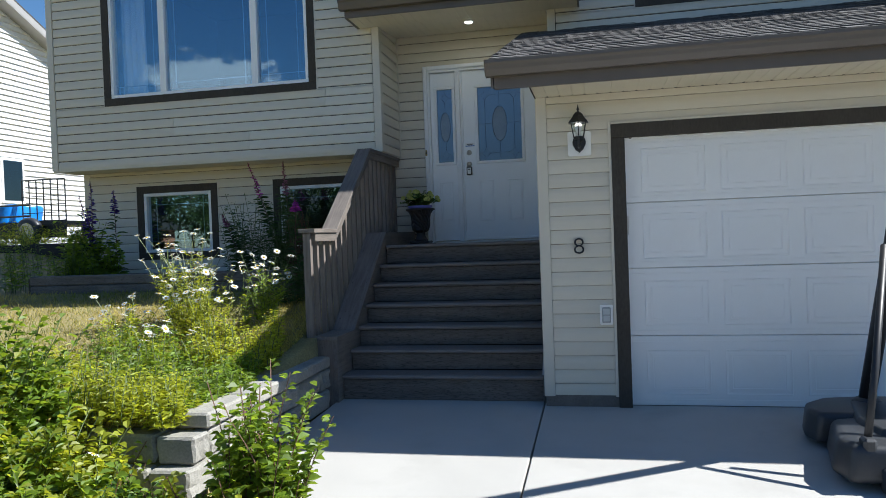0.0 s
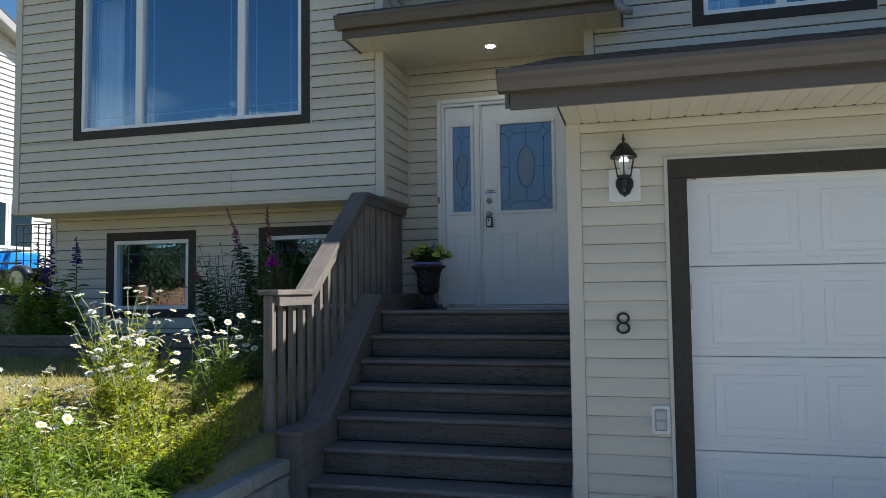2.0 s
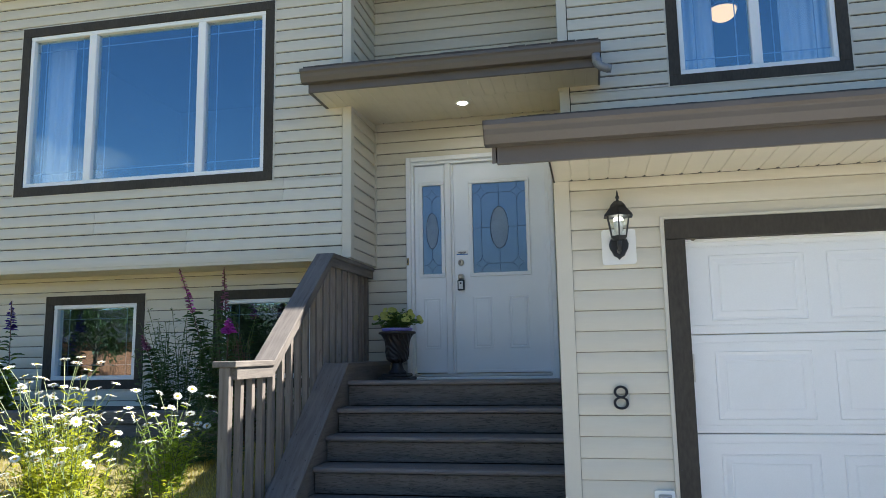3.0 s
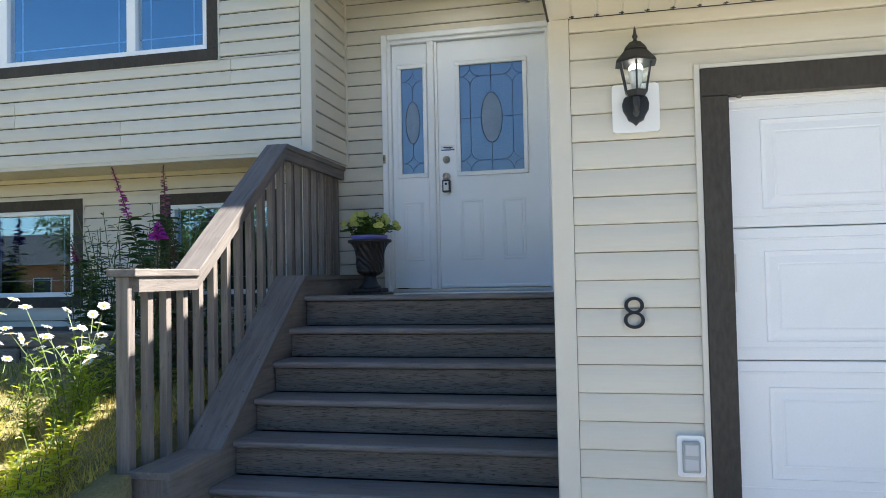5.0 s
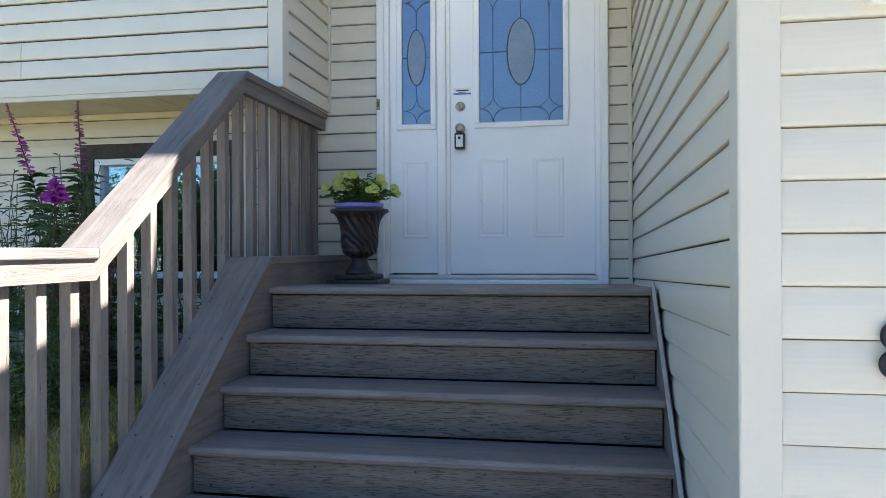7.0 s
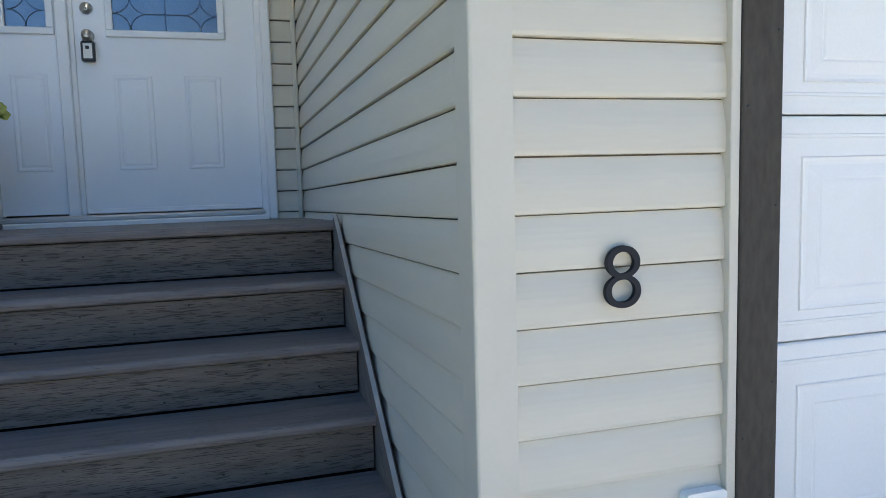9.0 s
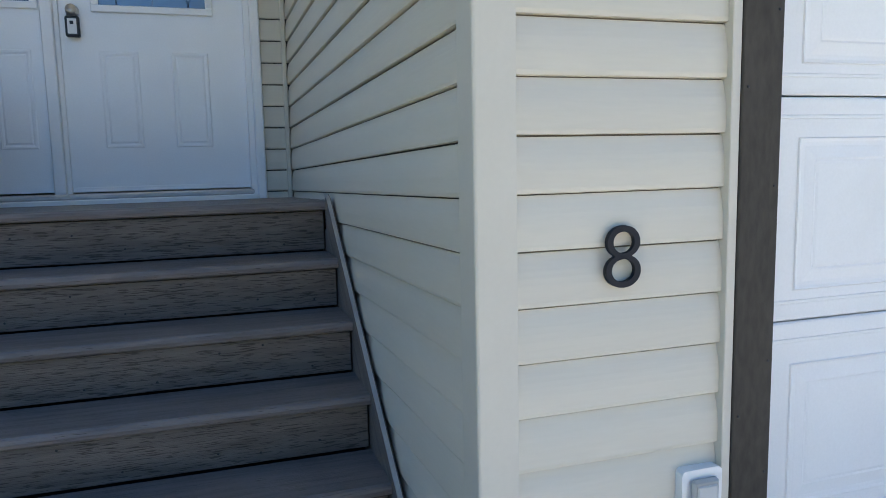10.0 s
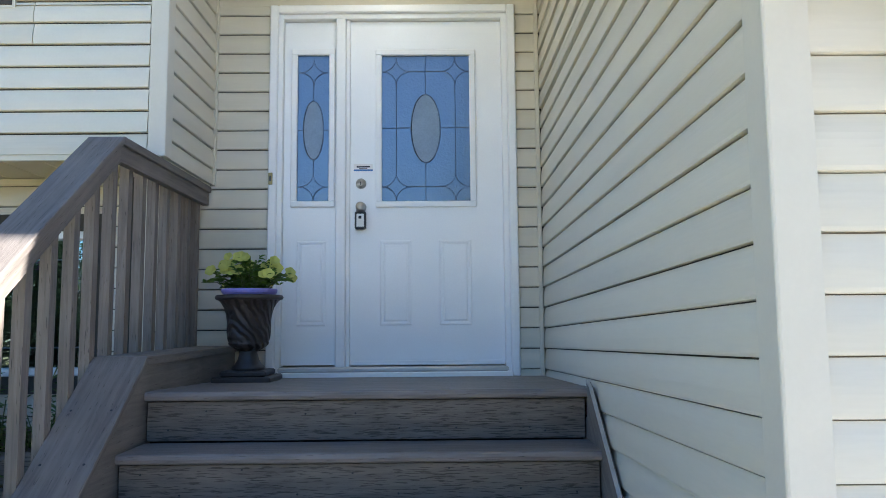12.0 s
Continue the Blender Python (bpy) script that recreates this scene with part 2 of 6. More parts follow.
M_PATCHW = mat("white_plastic_plate", (0.78, 0.77, 0.74), 0.45, vary=0.02)

# ---------------- mesh helpers ----------------


def mesh_ob(name, bm, material, smooth=False):
    me = bpy.data.meshes.new(name)
    bm.normal_update()
    bm.to_mesh(me)
    bm.free()
    mats = material if isinstance(material, (list, tuple)) else [material]
    for q in mats:
        me.materials.append(q)
    if smooth:
        for p in me.polygons:
            p.use_smooth = True
    return new(name, me)


def part(name, bm, material, parent, label="", smooth=False):
    ob = mesh_ob(name, bm, material, smooth)
    ob.parent = parent
    if label:
        ob["label"] = label
    return ob


def thing(name, x=0.0, y=0.0, z=0.0, rz=0.0, label="", category="", group="", kind=""):
    e = new(name)
    e.empty_display_size = 0.1
    e.matrix_world = pose(x, y, z, 0, 0, rz)
    return tagged(e, label, category, group, kind)


def box(bm, x0, y0, z0, x1, y1, z1, bev=0.0):
    r = bmesh.ops.create_cube(bm, size=1.0, matrix=Matrix.LocRotScale(((x0 + x1) / 2, (y0 + y1) / 2, (z0 + z1) / 2), None, (abs(x1 - x0), abs(y1 - y0), abs(z1 - z0))))
    if bev:
        ed = {e for v in r["verts"] for e in v.link_edges}
        bmesh.ops.bevel(bm, geom=list(ed), offset=bev, segments=1, affect="EDGES", profile=0.5)
    return bm


def B(x0, y0, z0, x1, y1, z1, bev=0.0):
    return box(bmesh.new(), x0, y0, z0, x1, y1, z1, bev)


def prism(pts, axis, a, b, bm=None):
    """A polygon pushed along an axis from a to b. pts: pairs in the two other axes, in order."""
    bm = bm or bmesh.new()
    def at(p, c):
        q = list(p)
        q.insert(axis, c)
        return q
    A = [bm.verts.new(at(p, a)) for p in pts]
    Z = [bm.verts.new(at(p, b)) for p in pts]
    k = len(pts)
    bm.faces.new(A)
    bm.faces.new(Z[::-1])
    for i in range(k):
        bm.faces.new((A[i], Z[i], Z[(i + 1) % k], A[(i + 1) % k]))
    bmesh.ops.recalc_face_normals(bm, faces=bm.faces[:])
    return bm


def lathe(prof, seg=24, bm=None, cx=0.0, cy=0.0):
    bm = bm or bmesh.new()
    rings = []
    for r, z in prof:
        ring = []
        for i in range(seg):
            a = 2 * math.pi * i / seg
            ring.append(bm.verts.new((cx + r * math.cos(a), cy + r * math.sin(a), z)))
        rings.append(ring)
    for p, q in zip(rings, rings[1:]):
        for i in range(seg):
            bm.faces.new((p[i], p[(i + 1) % seg], q[(i + 1) % seg], q[i]))
    bm.faces.new(rings[0][::-1])
    bm.faces.new(rings[-1])
    return bm


def tube(bm, pts, r, sides=6, r_end=None):
    """A round bar along points."""
    pts = [Vector(p) for p in pts]
    rings = []
    for i, p in enumerate(pts):
        d = (pts[min(i + 1, len(pts) - 1)] - pts[max(i - 1, 0)]).normalized()
        u = d.cross(Vector((0.31, 0.17, 0.93)) if abs(d.z) < 0.9 else Vector((1, 0, 0))).normalized()
        w = d.cross(u)
        rr = r if r_end is None else r + (r_end - r) * i / max(1, len(pts) - 1)
        rings.append([bm.verts.new(p + rr * (math.cos(2 * math.pi * k / sides) * u + math.sin(2 * math.pi * k / sides) * w)) for k in range(sides)])
    for a, b in zip(rings, rings[1:]):
        for k in range(sides):
            bm.faces.new((a[k], a[(k + 1) % sides], b[(k + 1) % sides], b[k]))
    bm.faces.new(rings[0][::-1])
    bm.faces.new(rings[-1])
    return bm


def wall_box(bm, fn, u0, u1, o0, o1, z0, z1):
    """A box in a wall's own coordinates (along, outwards, up)."""
    c = [fn(u, o, z) for u in (u0, u1) for o in (o0, o1) for z in (z0, z1)]
    v = [bm.verts.new(p) for p in c]
    for f in ((0, 1, 3, 2), (4, 6, 7, 5), (0, 4, 5, 1), (2, 3, 7, 6), (0, 2, 6, 4), (1, 5, 7, 3)):
        bm.faces.new([v[i] for i in f])
    bmesh.ops.recalc_face_normals(bm, faces=bm.faces[:])
    return bm


def front(y):
    return lambda u, o, z: (u, y - o, z)


def facing_left(x):
    return lambda u, o, z: (x - o, u, z)


def facing_right(x):
    return lambda u, o, z: (x + o, u, z)


LAP = 0.1143
# outwards, and the share of the course's height
LAPS = [(0.0, 0.0), (0.0100, 0.0), (0.0165, 0.03), (0.0182, 0.12), (0.0180, 0.42), (0.0168, 0.56), (0.0148, 0.68), (0.0120, 0.79), (0.0090, 0.89), (0.0060, 1.0), (0.0, 1.0)]


def splits(u0, u1, z0, z1, holes):
    """The stretches of u0..u1 that stay clear of holes at heights z0..z1."""
    runs = [(u0, u1)]
    for a, b, c, d in holes:
        slack = min(0.01, 0.3 * (z1 - z0))
        if z1 > c + slack and z0 < d - slack:
            nxt = []
            for s, e in runs:
                if b <= s or a >= e:
                    nxt.append((s, e))
                else:
                    if a > s:
                        nxt.append((s, a))
                    if b < e:
                        nxt.append((b, e))
            runs = nxt
    return [r for r in runs if r[1] - r[0] > 0.02]


def siding_wall(name, fn, u0, u1, z0, z1, holes=(), phase=0.0354, thick=0.16, patches=(), label="", lap=LAP, back=M_BACK, gap=0.05):
    """A wall with shadow-dark sheathing and separate siding courses round its openings. holes: (u0, u1, z0, z1)."""
    us = sorted({u0, u1, *[h[0] for h in holes], *[h[1] for h in holes]})
    us = [u for u in us if u0 <= u <= u1]
    bm = bmesh.new()
    for a, b in zip(us, us[1:]):
        cuts = sorted([(h[2], h[3]) for h in holes if h[0] < (a + b) / 2 < h[1]])
        z = z0
        for c, d in cuts:
            if c > z:
                wall_box(bm, fn, a, b, -thick, 0.0, z, min(c, z1))
            z = max(z, d)
        if z < z1:
            wall_box(bm, fn, a, b, -thick, 0.0, z, z1)
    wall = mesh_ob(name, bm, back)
    tagged(wall, label, "wall", kind="structure")
    k = math.floor((z0 - phase) / lap)
    z = phase + k * lap
    while z < z1 - 0.005:
        lo, hi = max(z, z0), min(z + lap, z1)
        if hi - lo > 0.012:
            edges = sorted({lo, hi, *[q for h in holes for q in (h[2], h[3]) if lo + 0.008 < q < hi - 0.008]})
            bands = [(c, d, splits(u0, u1, c, d, holes)) for c, d in zip(edges, edges[1:])]
            whole = [r for r in bands[0][2] if all(r in q[2] for q in bands)]
            jobs = [(lo, hi, r) for r in whole] + [(c, d, r) for c, d, rs in bands for r in rs if r not in whole]
            for c0, d0, run in jobs:
                runs = [run]
                for a, b, c, d in patches:
                    if c < (lo + hi) / 2 < d:
                        runs = [r for s, e in runs for r in ([(s, a), (a, e)] if s < a < e else [(s, e)])]
                for s, e in runs:
                    newer = any(c < (lo + hi) / 2 < d and a <= s + 0.001 and e <= b + 0.001 for a, b, c, d in patches)
                    drop = 0.0 if k % 2 else 0.001
                    # gap leaves a slot where the dark sheathing draws the lap's shadow line
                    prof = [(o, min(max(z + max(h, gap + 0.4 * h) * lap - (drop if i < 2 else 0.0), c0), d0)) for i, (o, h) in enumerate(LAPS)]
                    b2 = bmesh.new()
                    A = [b2.verts.new(fn(s + 0.002, o, h)) for o, h in prof]
                    Z = [b2.verts.new(fn(e - 0.002, o, h)) for o, h in prof]
                    m = len(prof)
                    b2.faces.new(A)
                    b2.faces.new(Z[::-1])
                    for i in range(m):
                        b2.faces.new((A[i], Z[i], Z[(i + 1) % m], A[(i + 1) % m]))
                    bmesh.ops.remove_doubles(b2, verts=b2.verts[:], dist=0.0002)
                    bmesh.ops.recalc_face_normals(b2, faces=b2.faces[:])
                    part("siding_board", b2, M_SIDE_PATCH if newer else M_SIDE, wall)
        z += lap
        k += 1
    return wall


# ---------------- ground ----------------


def slope_z(y):
    return -0.03 + 0.045 * min(y, 0.0)


def smooth_step(a, b, v):
    v = min(1.0, max(0.0, (v - a) / (b - a)))
    return v * v * (3 - 2 * v)


def ground_height(x, y):
    drive = -0.16 + 0.045 * min(y, 0.0)
    if x > (-2.115 if y > 0.0 else -1.98):
        return drive if x > -0.97 or y > -2.4 else slope_z(y) + 0.02
    bank = 0.33 + 0.50 * smooth_step(-1.6, 1.9, y) + 0.05 * smooth_step(-2.6, -4.2, x)
    side = 0.55 * smooth_step(-6.2, -9.5, x) * smooth_step(1.0, 5.0, y)
    low = -0.12 + 0.03 * (y + 2.6)
    k = smooth_step(-3.3, -2.2, y)
    if y < -2.26:
        k *= smooth_step(-2.25, -3.0, x)
    far = smooth_step(-6, -14, x)
    h = low * (1 - k) + (bank + side) * k
    return h + 0.3 * far * (1 - k)


bm = bmesh.new()
xs = [-400, -120, -50, -30, -20, -15, -12, -10, -9, -8] + [-7.5 + 0.25 * i for i in range(22)] + [-2.125, -2.11, -1.985, -1.975, -1.7, -1.4, -1.15, -0.98, -0.96, 0, 2, 4, 7, 12, 25, 60, 150, 400]
ys = [-400, -150, -60, -30, -18, -12, -9, -7, -5.5, -4.5, -3.75, -3.25, -2.9] + [-2.76 + 0.13 * i for i in range(4)] + [-2.0 + 0.25 * i for i in range(8)] + [-0.01, 0.01] + [0.25 * i for i in range(1, 13)] + [3.6, 4.2, 5, 6, 8, 10, 14, 20, 35, 70, 150, 400]
grid = [[bm.verts.new((x, y, ground_height(x, y) + (0.02 * noise.noise(Vector((x * 1.3, y * 1.3, 0))) if x < -2 and abs(y) < 20 and x > -20 else 0))) for y in ys] for x in xs]
for i in range(len(xs) - 1):
    for j in range(len(ys) - 1):
        bm.faces.new((grid[i][j], grid[i + 1][j], grid[i + 1][j + 1], grid[i][j + 1]))
ground = mesh_ob("ground", bm, M_LAWN, smooth=True)
tagged(ground, "patchy dry lawn and soil around the house", "ground", kind="structure")

# driveway: slabs with control joints
drive = thing("driveway", label="pale broom-finished concrete driveway with control joints", category="driveway", kind="structure")


for (xa, xb) in ((-1.86, -0.026), (-0.014, 3.2), (3.212, 6.2)):
    for (ya, yb) in ((-2.38 if xa < -1 else -3.9, 0.32 if xa < -1 else 0.10), (-7.9, -2.384 if xa < -1 else -3.912), (-13.0, -7.912)):
        if xa < -1 and ya < -3:
            xa = -0.95
        b2 = bmesh.new()
        v = [b2.verts.new((x, y, slope_z(y) + dz)) for dz in (-0.12, 0.0) for (x, y) in ((xa, ya), (xb, ya), (xb, yb), (xa, yb))]
        for f in ((3, 2, 1, 0), (4, 5, 6, 7), (0, 1, 5, 4), (1, 2, 6, 5), (2, 3, 7, 6), (3, 0, 4, 7)):
            b2.faces.new([v[i] for i in f])
        bmesh.ops.bevel(b2, geom=[e for e in b2.edges if e.verts[0].co.z > slope_z(e.verts[0].co.y) - 0.01 and e.verts[1].co.z > slope_z(e.verts[1].co.y) - 0.01], offset=0.008, segments=2, affect="EDGES", profile=0.5)
        part("slab", b2, M_CONC, drive)

# ---------------- house walls ----------------
DOOR_Y, BAY_Y, BASE_Y, TOP_Z = 3.035, 2.23, 2.68, 5.45
GX0, GX1 = 0.585, 5.66
wall_garage = siding_wall("wall_garage_front", front(0.012), 0.076, 6.2, 0.06, 2.495, [(0.58, 5.68, -1, 2.245)], back=M_BACK_SOFT, gap=0.032, label="cream vinyl lap siding around the garage door")
# the side wall stops under the sloping garage roof
under_roof = [(-1.0, -0.55 + (2.46 + 0.04 * k + 0.04 - 2.65) / 0.335, 2.46 + 0.04 * k, 2.50 + 0.04 * k) for k in range(4, 30)]
under_roof = [h for h in under_roof if h[1] < 2.24] + [(-1.0, 2.25, 3.54, 9.0)]


def settled(x):
    """Facing left, with courses that sink a little towards the door."""
    return lambda u, o, z: (x - o, u, z + u / 2.96 * (0.06 * (z - 1.521) - 0.089))


wall_side = siding_wall("wall_entry_right", settled(0.012), 0.076, 3.03, 0.06, TOP_Z, under_roof, phase=0.030, gap=0.042, label="cream vinyl lap siding beside the entry stairs")
wall_entry = siding_wall("wall_entry", front(DOOR_Y), -2.17, 0.0, 1.262, TOP_Z, [(-1.655, -0.15, 0, 3.545), (-2.3, -2.0, 2.43, 9.0)], phase=0.095, lap=0.121, label="cream vinyl lap siding around the front door")
PW = (-5.64, -2.77, 3.2, 5.03)
wall_bay = siding_wall("wall_bay_front", front(BAY_Y), -6.36, -2.07, 2.43, TOP_Z, [PW], phase=2.475 - 20.5 * LAP, gap=0.075, patches=[(-2.66, -2.0, 2.96, 3.19), (-3.66, -2.0, 2.51, 2.74), (-4.68, -2.0, 2.74, 2.96)], label="cream vinyl lap siding of the overhanging upper floor")
wall_bay_side = siding_wall("wall_bay_side", facing_right(-2.0), 2.30, 3.02, 2.42, TOP_Z, phase=0.095, lap=0.121, label="cream vinyl lap siding on the bay's return")
siding_wall("wall_landing_left", facing_right(-2.17), 2.64, 3.02, 1.2, 2.40, phase=0.095, lap=0.121, label="cream vinyl lap siding beside the landing")
UW = (0.93, 2.40, 3.80, 5.0)
wall_upper = siding_wall("wall_upper_right", front(BAY_Y), 0.07, 6.2, 3.3, TOP_Z, [UW], phase=0.05, gap=0.075, label="cream vinyl lap siding above the garage roof")
LW1, LW2 = (-5.55, -4.372, 1.221, 2.20), (-3.592, -2.435, 1.221, 2.20)
wall_base = siding_wall("wall_basement", front(BASE_Y), -6.26, -2.17, 0.2, 2.40, [LW1, LW2], phase=0.07, label="cream vinyl lap siding of the basement wall")
for nm, fn, a in (("wall_left_upper", facing_left(-6.43), (2.3, 9.0, 2.43, TOP_Z)), ("wall_left_basement", facing_left(-6.32), (2.76, 9.0, 0.2, 2.40))):
    siding_wall(nm, fn, *a, phase=0.03, label="cream vinyl lap siding on the house's flank")
siding_wall("wall_garage_right", facing_right(6.27), 0.076, 9.0, -0.3, TOP_Z, label="cream vinyl lap siding on the garage's flank")
bm = B(-6.2, 9.0, -0.3, 6.27, 9.15, TOP_Z)
tagged(mesh_ob("wall_back", bm, M_SIDE), "plain cream back wall of the house", "wall", kind="structure")


def corner_trim(x, y, sx, sy, z0, z1):
    """An outside corner post: two legs, rounded at the arris."""
    w, t = 0.064, 0.024
    pts = [(w, -t), (w, 0.0), (0.0, 0.0), (0.0, w), (-t, w), (-t, -t + 0.006), (-t + 0.002, -t + 0.002), (-t + 0.006, -t)]
    b2 = prism([(x + sx * p, y + sy * q) for p, q in pts], 2, z0, z1)
    return tagged(mesh_ob("corner_trim", b2, M_TRIM), "cream vinyl outside corner post", "trim", kind="structure")


corner_trim(0.012, 0.012, 1, 1, 0.05, 2.495)
corner_trim(-2.0, BAY_Y, -1, 1, 2.42, TOP_Z)
corner_trim(0.0, BAY_Y, 1, 1, 3.3, TOP_Z)
bm = B(-2.23, 2.478, 1.0, -2.15, 2.499, 2.40, 0.003)
tagged(mesh_ob("corner_trim", bm, M_TRIM), "cream vinyl corner board beside the stair railing", "trim", kind="structure")
corner_trim(-6.43, BAY_Y, 1, 1, 2.42, TOP_Z)
corner_trim(-6.32, BASE_Y, 1, 1, 0.3, 2.40)
for (xx, yy) in ((-0.02, DOOR_Y - 0.02), (-1.985, DOOR_Y - 0.02)):
    bm = B(xx - 0.012, yy - 0.012, 1.262 if xx > -1 else 2.42, xx + 0.012, yy + 0.018, 3.93, 0.003)
    tagged(mesh_ob("inside_corner_trim", bm, M_TRIM), "cream vinyl inside corner channel", "trim", kind="structure")

# bay bottom band and soffit
bm = B(-6.445, BAY_Y - 0.012, 2.40, -2.0, BAY_Y + 0.02, 2.472, 0.004)
tagged(mesh_ob("trim_bay_bottom", bm, M_TRIM), "cream band along the bay's lower edge", "trim", kind="structure")
bm = bmesh.new()
for i in range(22):
    box(bm, -6.44 + i * 0.2018, BAY_Y, 2.404, -6.44 + (i + 1) * 0.2018 - 0.006, BASE_Y + 0.01, 2.416, 0.002)
box(bm, -6.44, BAY_Y, 2.41, -2.0, 3.0, 2.43)
tagged(mesh_ob("ceiling_bay_soffit", bm, M_SOFFIT), "cream soffit under the overhanging upper floor", "soffit", kind="structure")
# garage footing below the siding
bm = B(0.0, -0.004, -0.2, 0.69, 0.1, 0.06)
box(bm, -0.004, 0.1, -0.2, 0.1, 3.0, 0.06)
tagged(mesh_ob("footing", bm, M_FOUND), "rough grey concrete footing below the siding", "footing", kind="structure")
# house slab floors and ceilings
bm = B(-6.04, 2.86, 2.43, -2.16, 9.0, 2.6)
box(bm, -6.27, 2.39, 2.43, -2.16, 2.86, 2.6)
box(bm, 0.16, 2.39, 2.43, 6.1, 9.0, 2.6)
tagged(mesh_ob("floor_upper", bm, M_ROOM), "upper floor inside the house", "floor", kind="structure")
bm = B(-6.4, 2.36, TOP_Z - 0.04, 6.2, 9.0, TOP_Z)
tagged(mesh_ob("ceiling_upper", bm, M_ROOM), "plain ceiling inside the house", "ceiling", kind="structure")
bm = B(0.16, 0.16, -0.2, 6.1, 9.0, -0.04)
tagged(mesh_ob("floor_garage", bm, M_CONC), "garage floor", "floor", kind="structure")

# ---------------- roofs ----------------


def roof_sheet(name, x0, x1, y0, z0, y1, z1, thick, material, label):
    bm = prism([(y0, z0), (y1, z1), (y1, z1 - thick), (y0, z0 - thick)], 0, x0, x1)
    return tagged(mesh_ob(name, bm, material), label, "roof", kind="structure")


def shingles(roof, x0, x1, y0, z0, y1, z1, course, tab):
    """Overlapping shingle tabs with ragged lower edges, on a slope that climbs along y."""
    slope = math.atan2(z1 - z0, y1 - y0)
    length = math.hypot(z1 - z0, y1 - y0)
    cy, cz = math.cos(slope), math.sin(slope)
    rng = random.Random(4)
    verts, faces = [], []
    n = int(length / course)
    for i in range(n + 1):
        d = i * course
        x = x0 - rng.random() * tab
        while x < x1:
            w = tab * (0.7 + 0.6 * rng.random())
            a, b = max(x, x0) + 0.003, min(x + w, x1) - 0.003
            x += w
            if b - a < 0.02:
                continue
            lift = 0.009 + 0.006 * rng.random()
            d0, d1 = d - 0.012 * rng.random(), min(d + course + 0.03, length)
            k = len(verts)
            for (dd, h) in ((d0, lift), (d1, 0.004), (d0, 0.001)):
                for xx in (a, b):
                    verts.append((xx, y0 + dd * cy - h * cz, z0 + dd * cz + h * cy))
            faces += [(k, k + 1, k + 3, k + 2), (k, k + 4, k + 5, k + 1), (k, k + 2, k + 4), (k + 1, k + 5, k + 3)]
    me = bpy.data.meshes.new("shingles")
    me.from_pydata(verts, [], faces)
    me.materials.append(M_SHINGLE)
    ob = new("shingles", me)
    ob.parent = roof
    return tagged(ob, kind="stuff")


GE_Y, GE_Z = -0.55, 2.69
roof_g = roof_sheet("roof_garage", -0.31, 6.6, GE_Y, GE_Z, BAY_Y, GE_Z + 0.335 * (BAY_Y - GE_Y), 0.05, M_FASCIA, "weathered dark asphalt shingle garage roof")
shingles(roof_g, -0.32, 6.6, GE_Y - 0.02, GE_Z + 0.004, BAY_Y, GE_Z + 0.004 + 0.335 * (BAY_Y - GE_Y + 0.02), 0.14, 0.17)
bm = prism([(GE_Y + 0.05, 2.5), (GE_Y + 0.05, 2.67), (BAY_Y, 2.67 + 0.335 * (BAY_Y - GE_Y - 0.05)), (BAY_Y, 2.5 + 0.335 * (BAY_Y - GE_Y - 0.05))], 0, -0.30, -0.28)
part("rake_board", bm, M_FASCIA, roof_g)
bm = prism([(GE_Y + 0.07, 2.52), (BAY_Y, 2.52 + 0.335 * (BAY_Y - GE_Y - 0.07)), (BAY_Y, 2.53 + 0.335 * (BAY_Y - GE_Y - 0.07)), (GE_Y + 0.07, 2.53)], 0, -0.28, -0.02)
part("rake_soffit", bm, M_SOFFIT, roof_g)


def gutter(name, x0, x1, y, ztop, depth=0.11, h=0.115, label=""):
    """A K-style gutter: hollow profile with a stepped front."""
    g = thing(name, label=label, category="gutter")
    outer = [(y, ztop), (y, ztop - h), (y - depth * 0.62, ztop - h), (y - depth * 0.80, ztop - h * 0.62), (y - depth * 0.86, ztop - h * 0.36), (y - depth, ztop - h * 0.22), (y - depth, ztop)]
    inner = [(y - depth + 0.012, ztop), (y - depth + 0.006, ztop - h * 0.2), (y - depth * 0.6, ztop - h + 0.008), (y - 0.004, ztop - h + 0.008), (y - 0.004, ztop)]
    part("trough", prism(outer + inner, 0, x0, x1), M_FASCIA, g)
    for xx in (x0, x1 - 0.004):
        part("end_cap", prism(outer, 0, xx - 0.002, xx + 0.006), M_FASCIA, g)
    return g


gutter("gutter", -0.33, 6.6, GE_Y + 0.05, 2.70, label="brown metal eave gutter along the garage roof")
bm = B(-0.275, GE_Y + 0.05, 2.495, 6.6, GE_Y + 0.075, 2.68, 0.003)
tagged(mesh_ob("fascia", bm, M_FASCIA), "brown metal fascia below the garage gutter", "fascia", kind="structure")


def vented_soffit(name, x0, x1, y0, y1, z, pitch, dots, label):
    bm = bmesh.new()
    n = int((x1 - x0) / pitch)
    pitch = (x1 - x0) / n
    for i in range(n):
        a = x0 + i * pitch
        box(bm, a, y0, z, a + pitch * 0.95, y1, z + 0.012, 0.002)
        box(bm, a + pitch * 0.95, y0, z + 0.003, a + pitch, y1, z + 0.012)
    ob = tagged(mesh_ob(name, bm, M_SOFFIT), label, "soffit", kind="structure")
    if dots:
        b2 = bmesh.new()
        for i in range(n):
            a = x0 + (i + 0.96) * pitch
            box(b2, a - 0.010, y1 - 0.024, z - 0.001, a + 0.010, y1 - 0.012, z + 0.01)
        part("channel_gap", b2, M_BLACK, ob, "dark gaps where soffit panels meet the wall")
    return ob


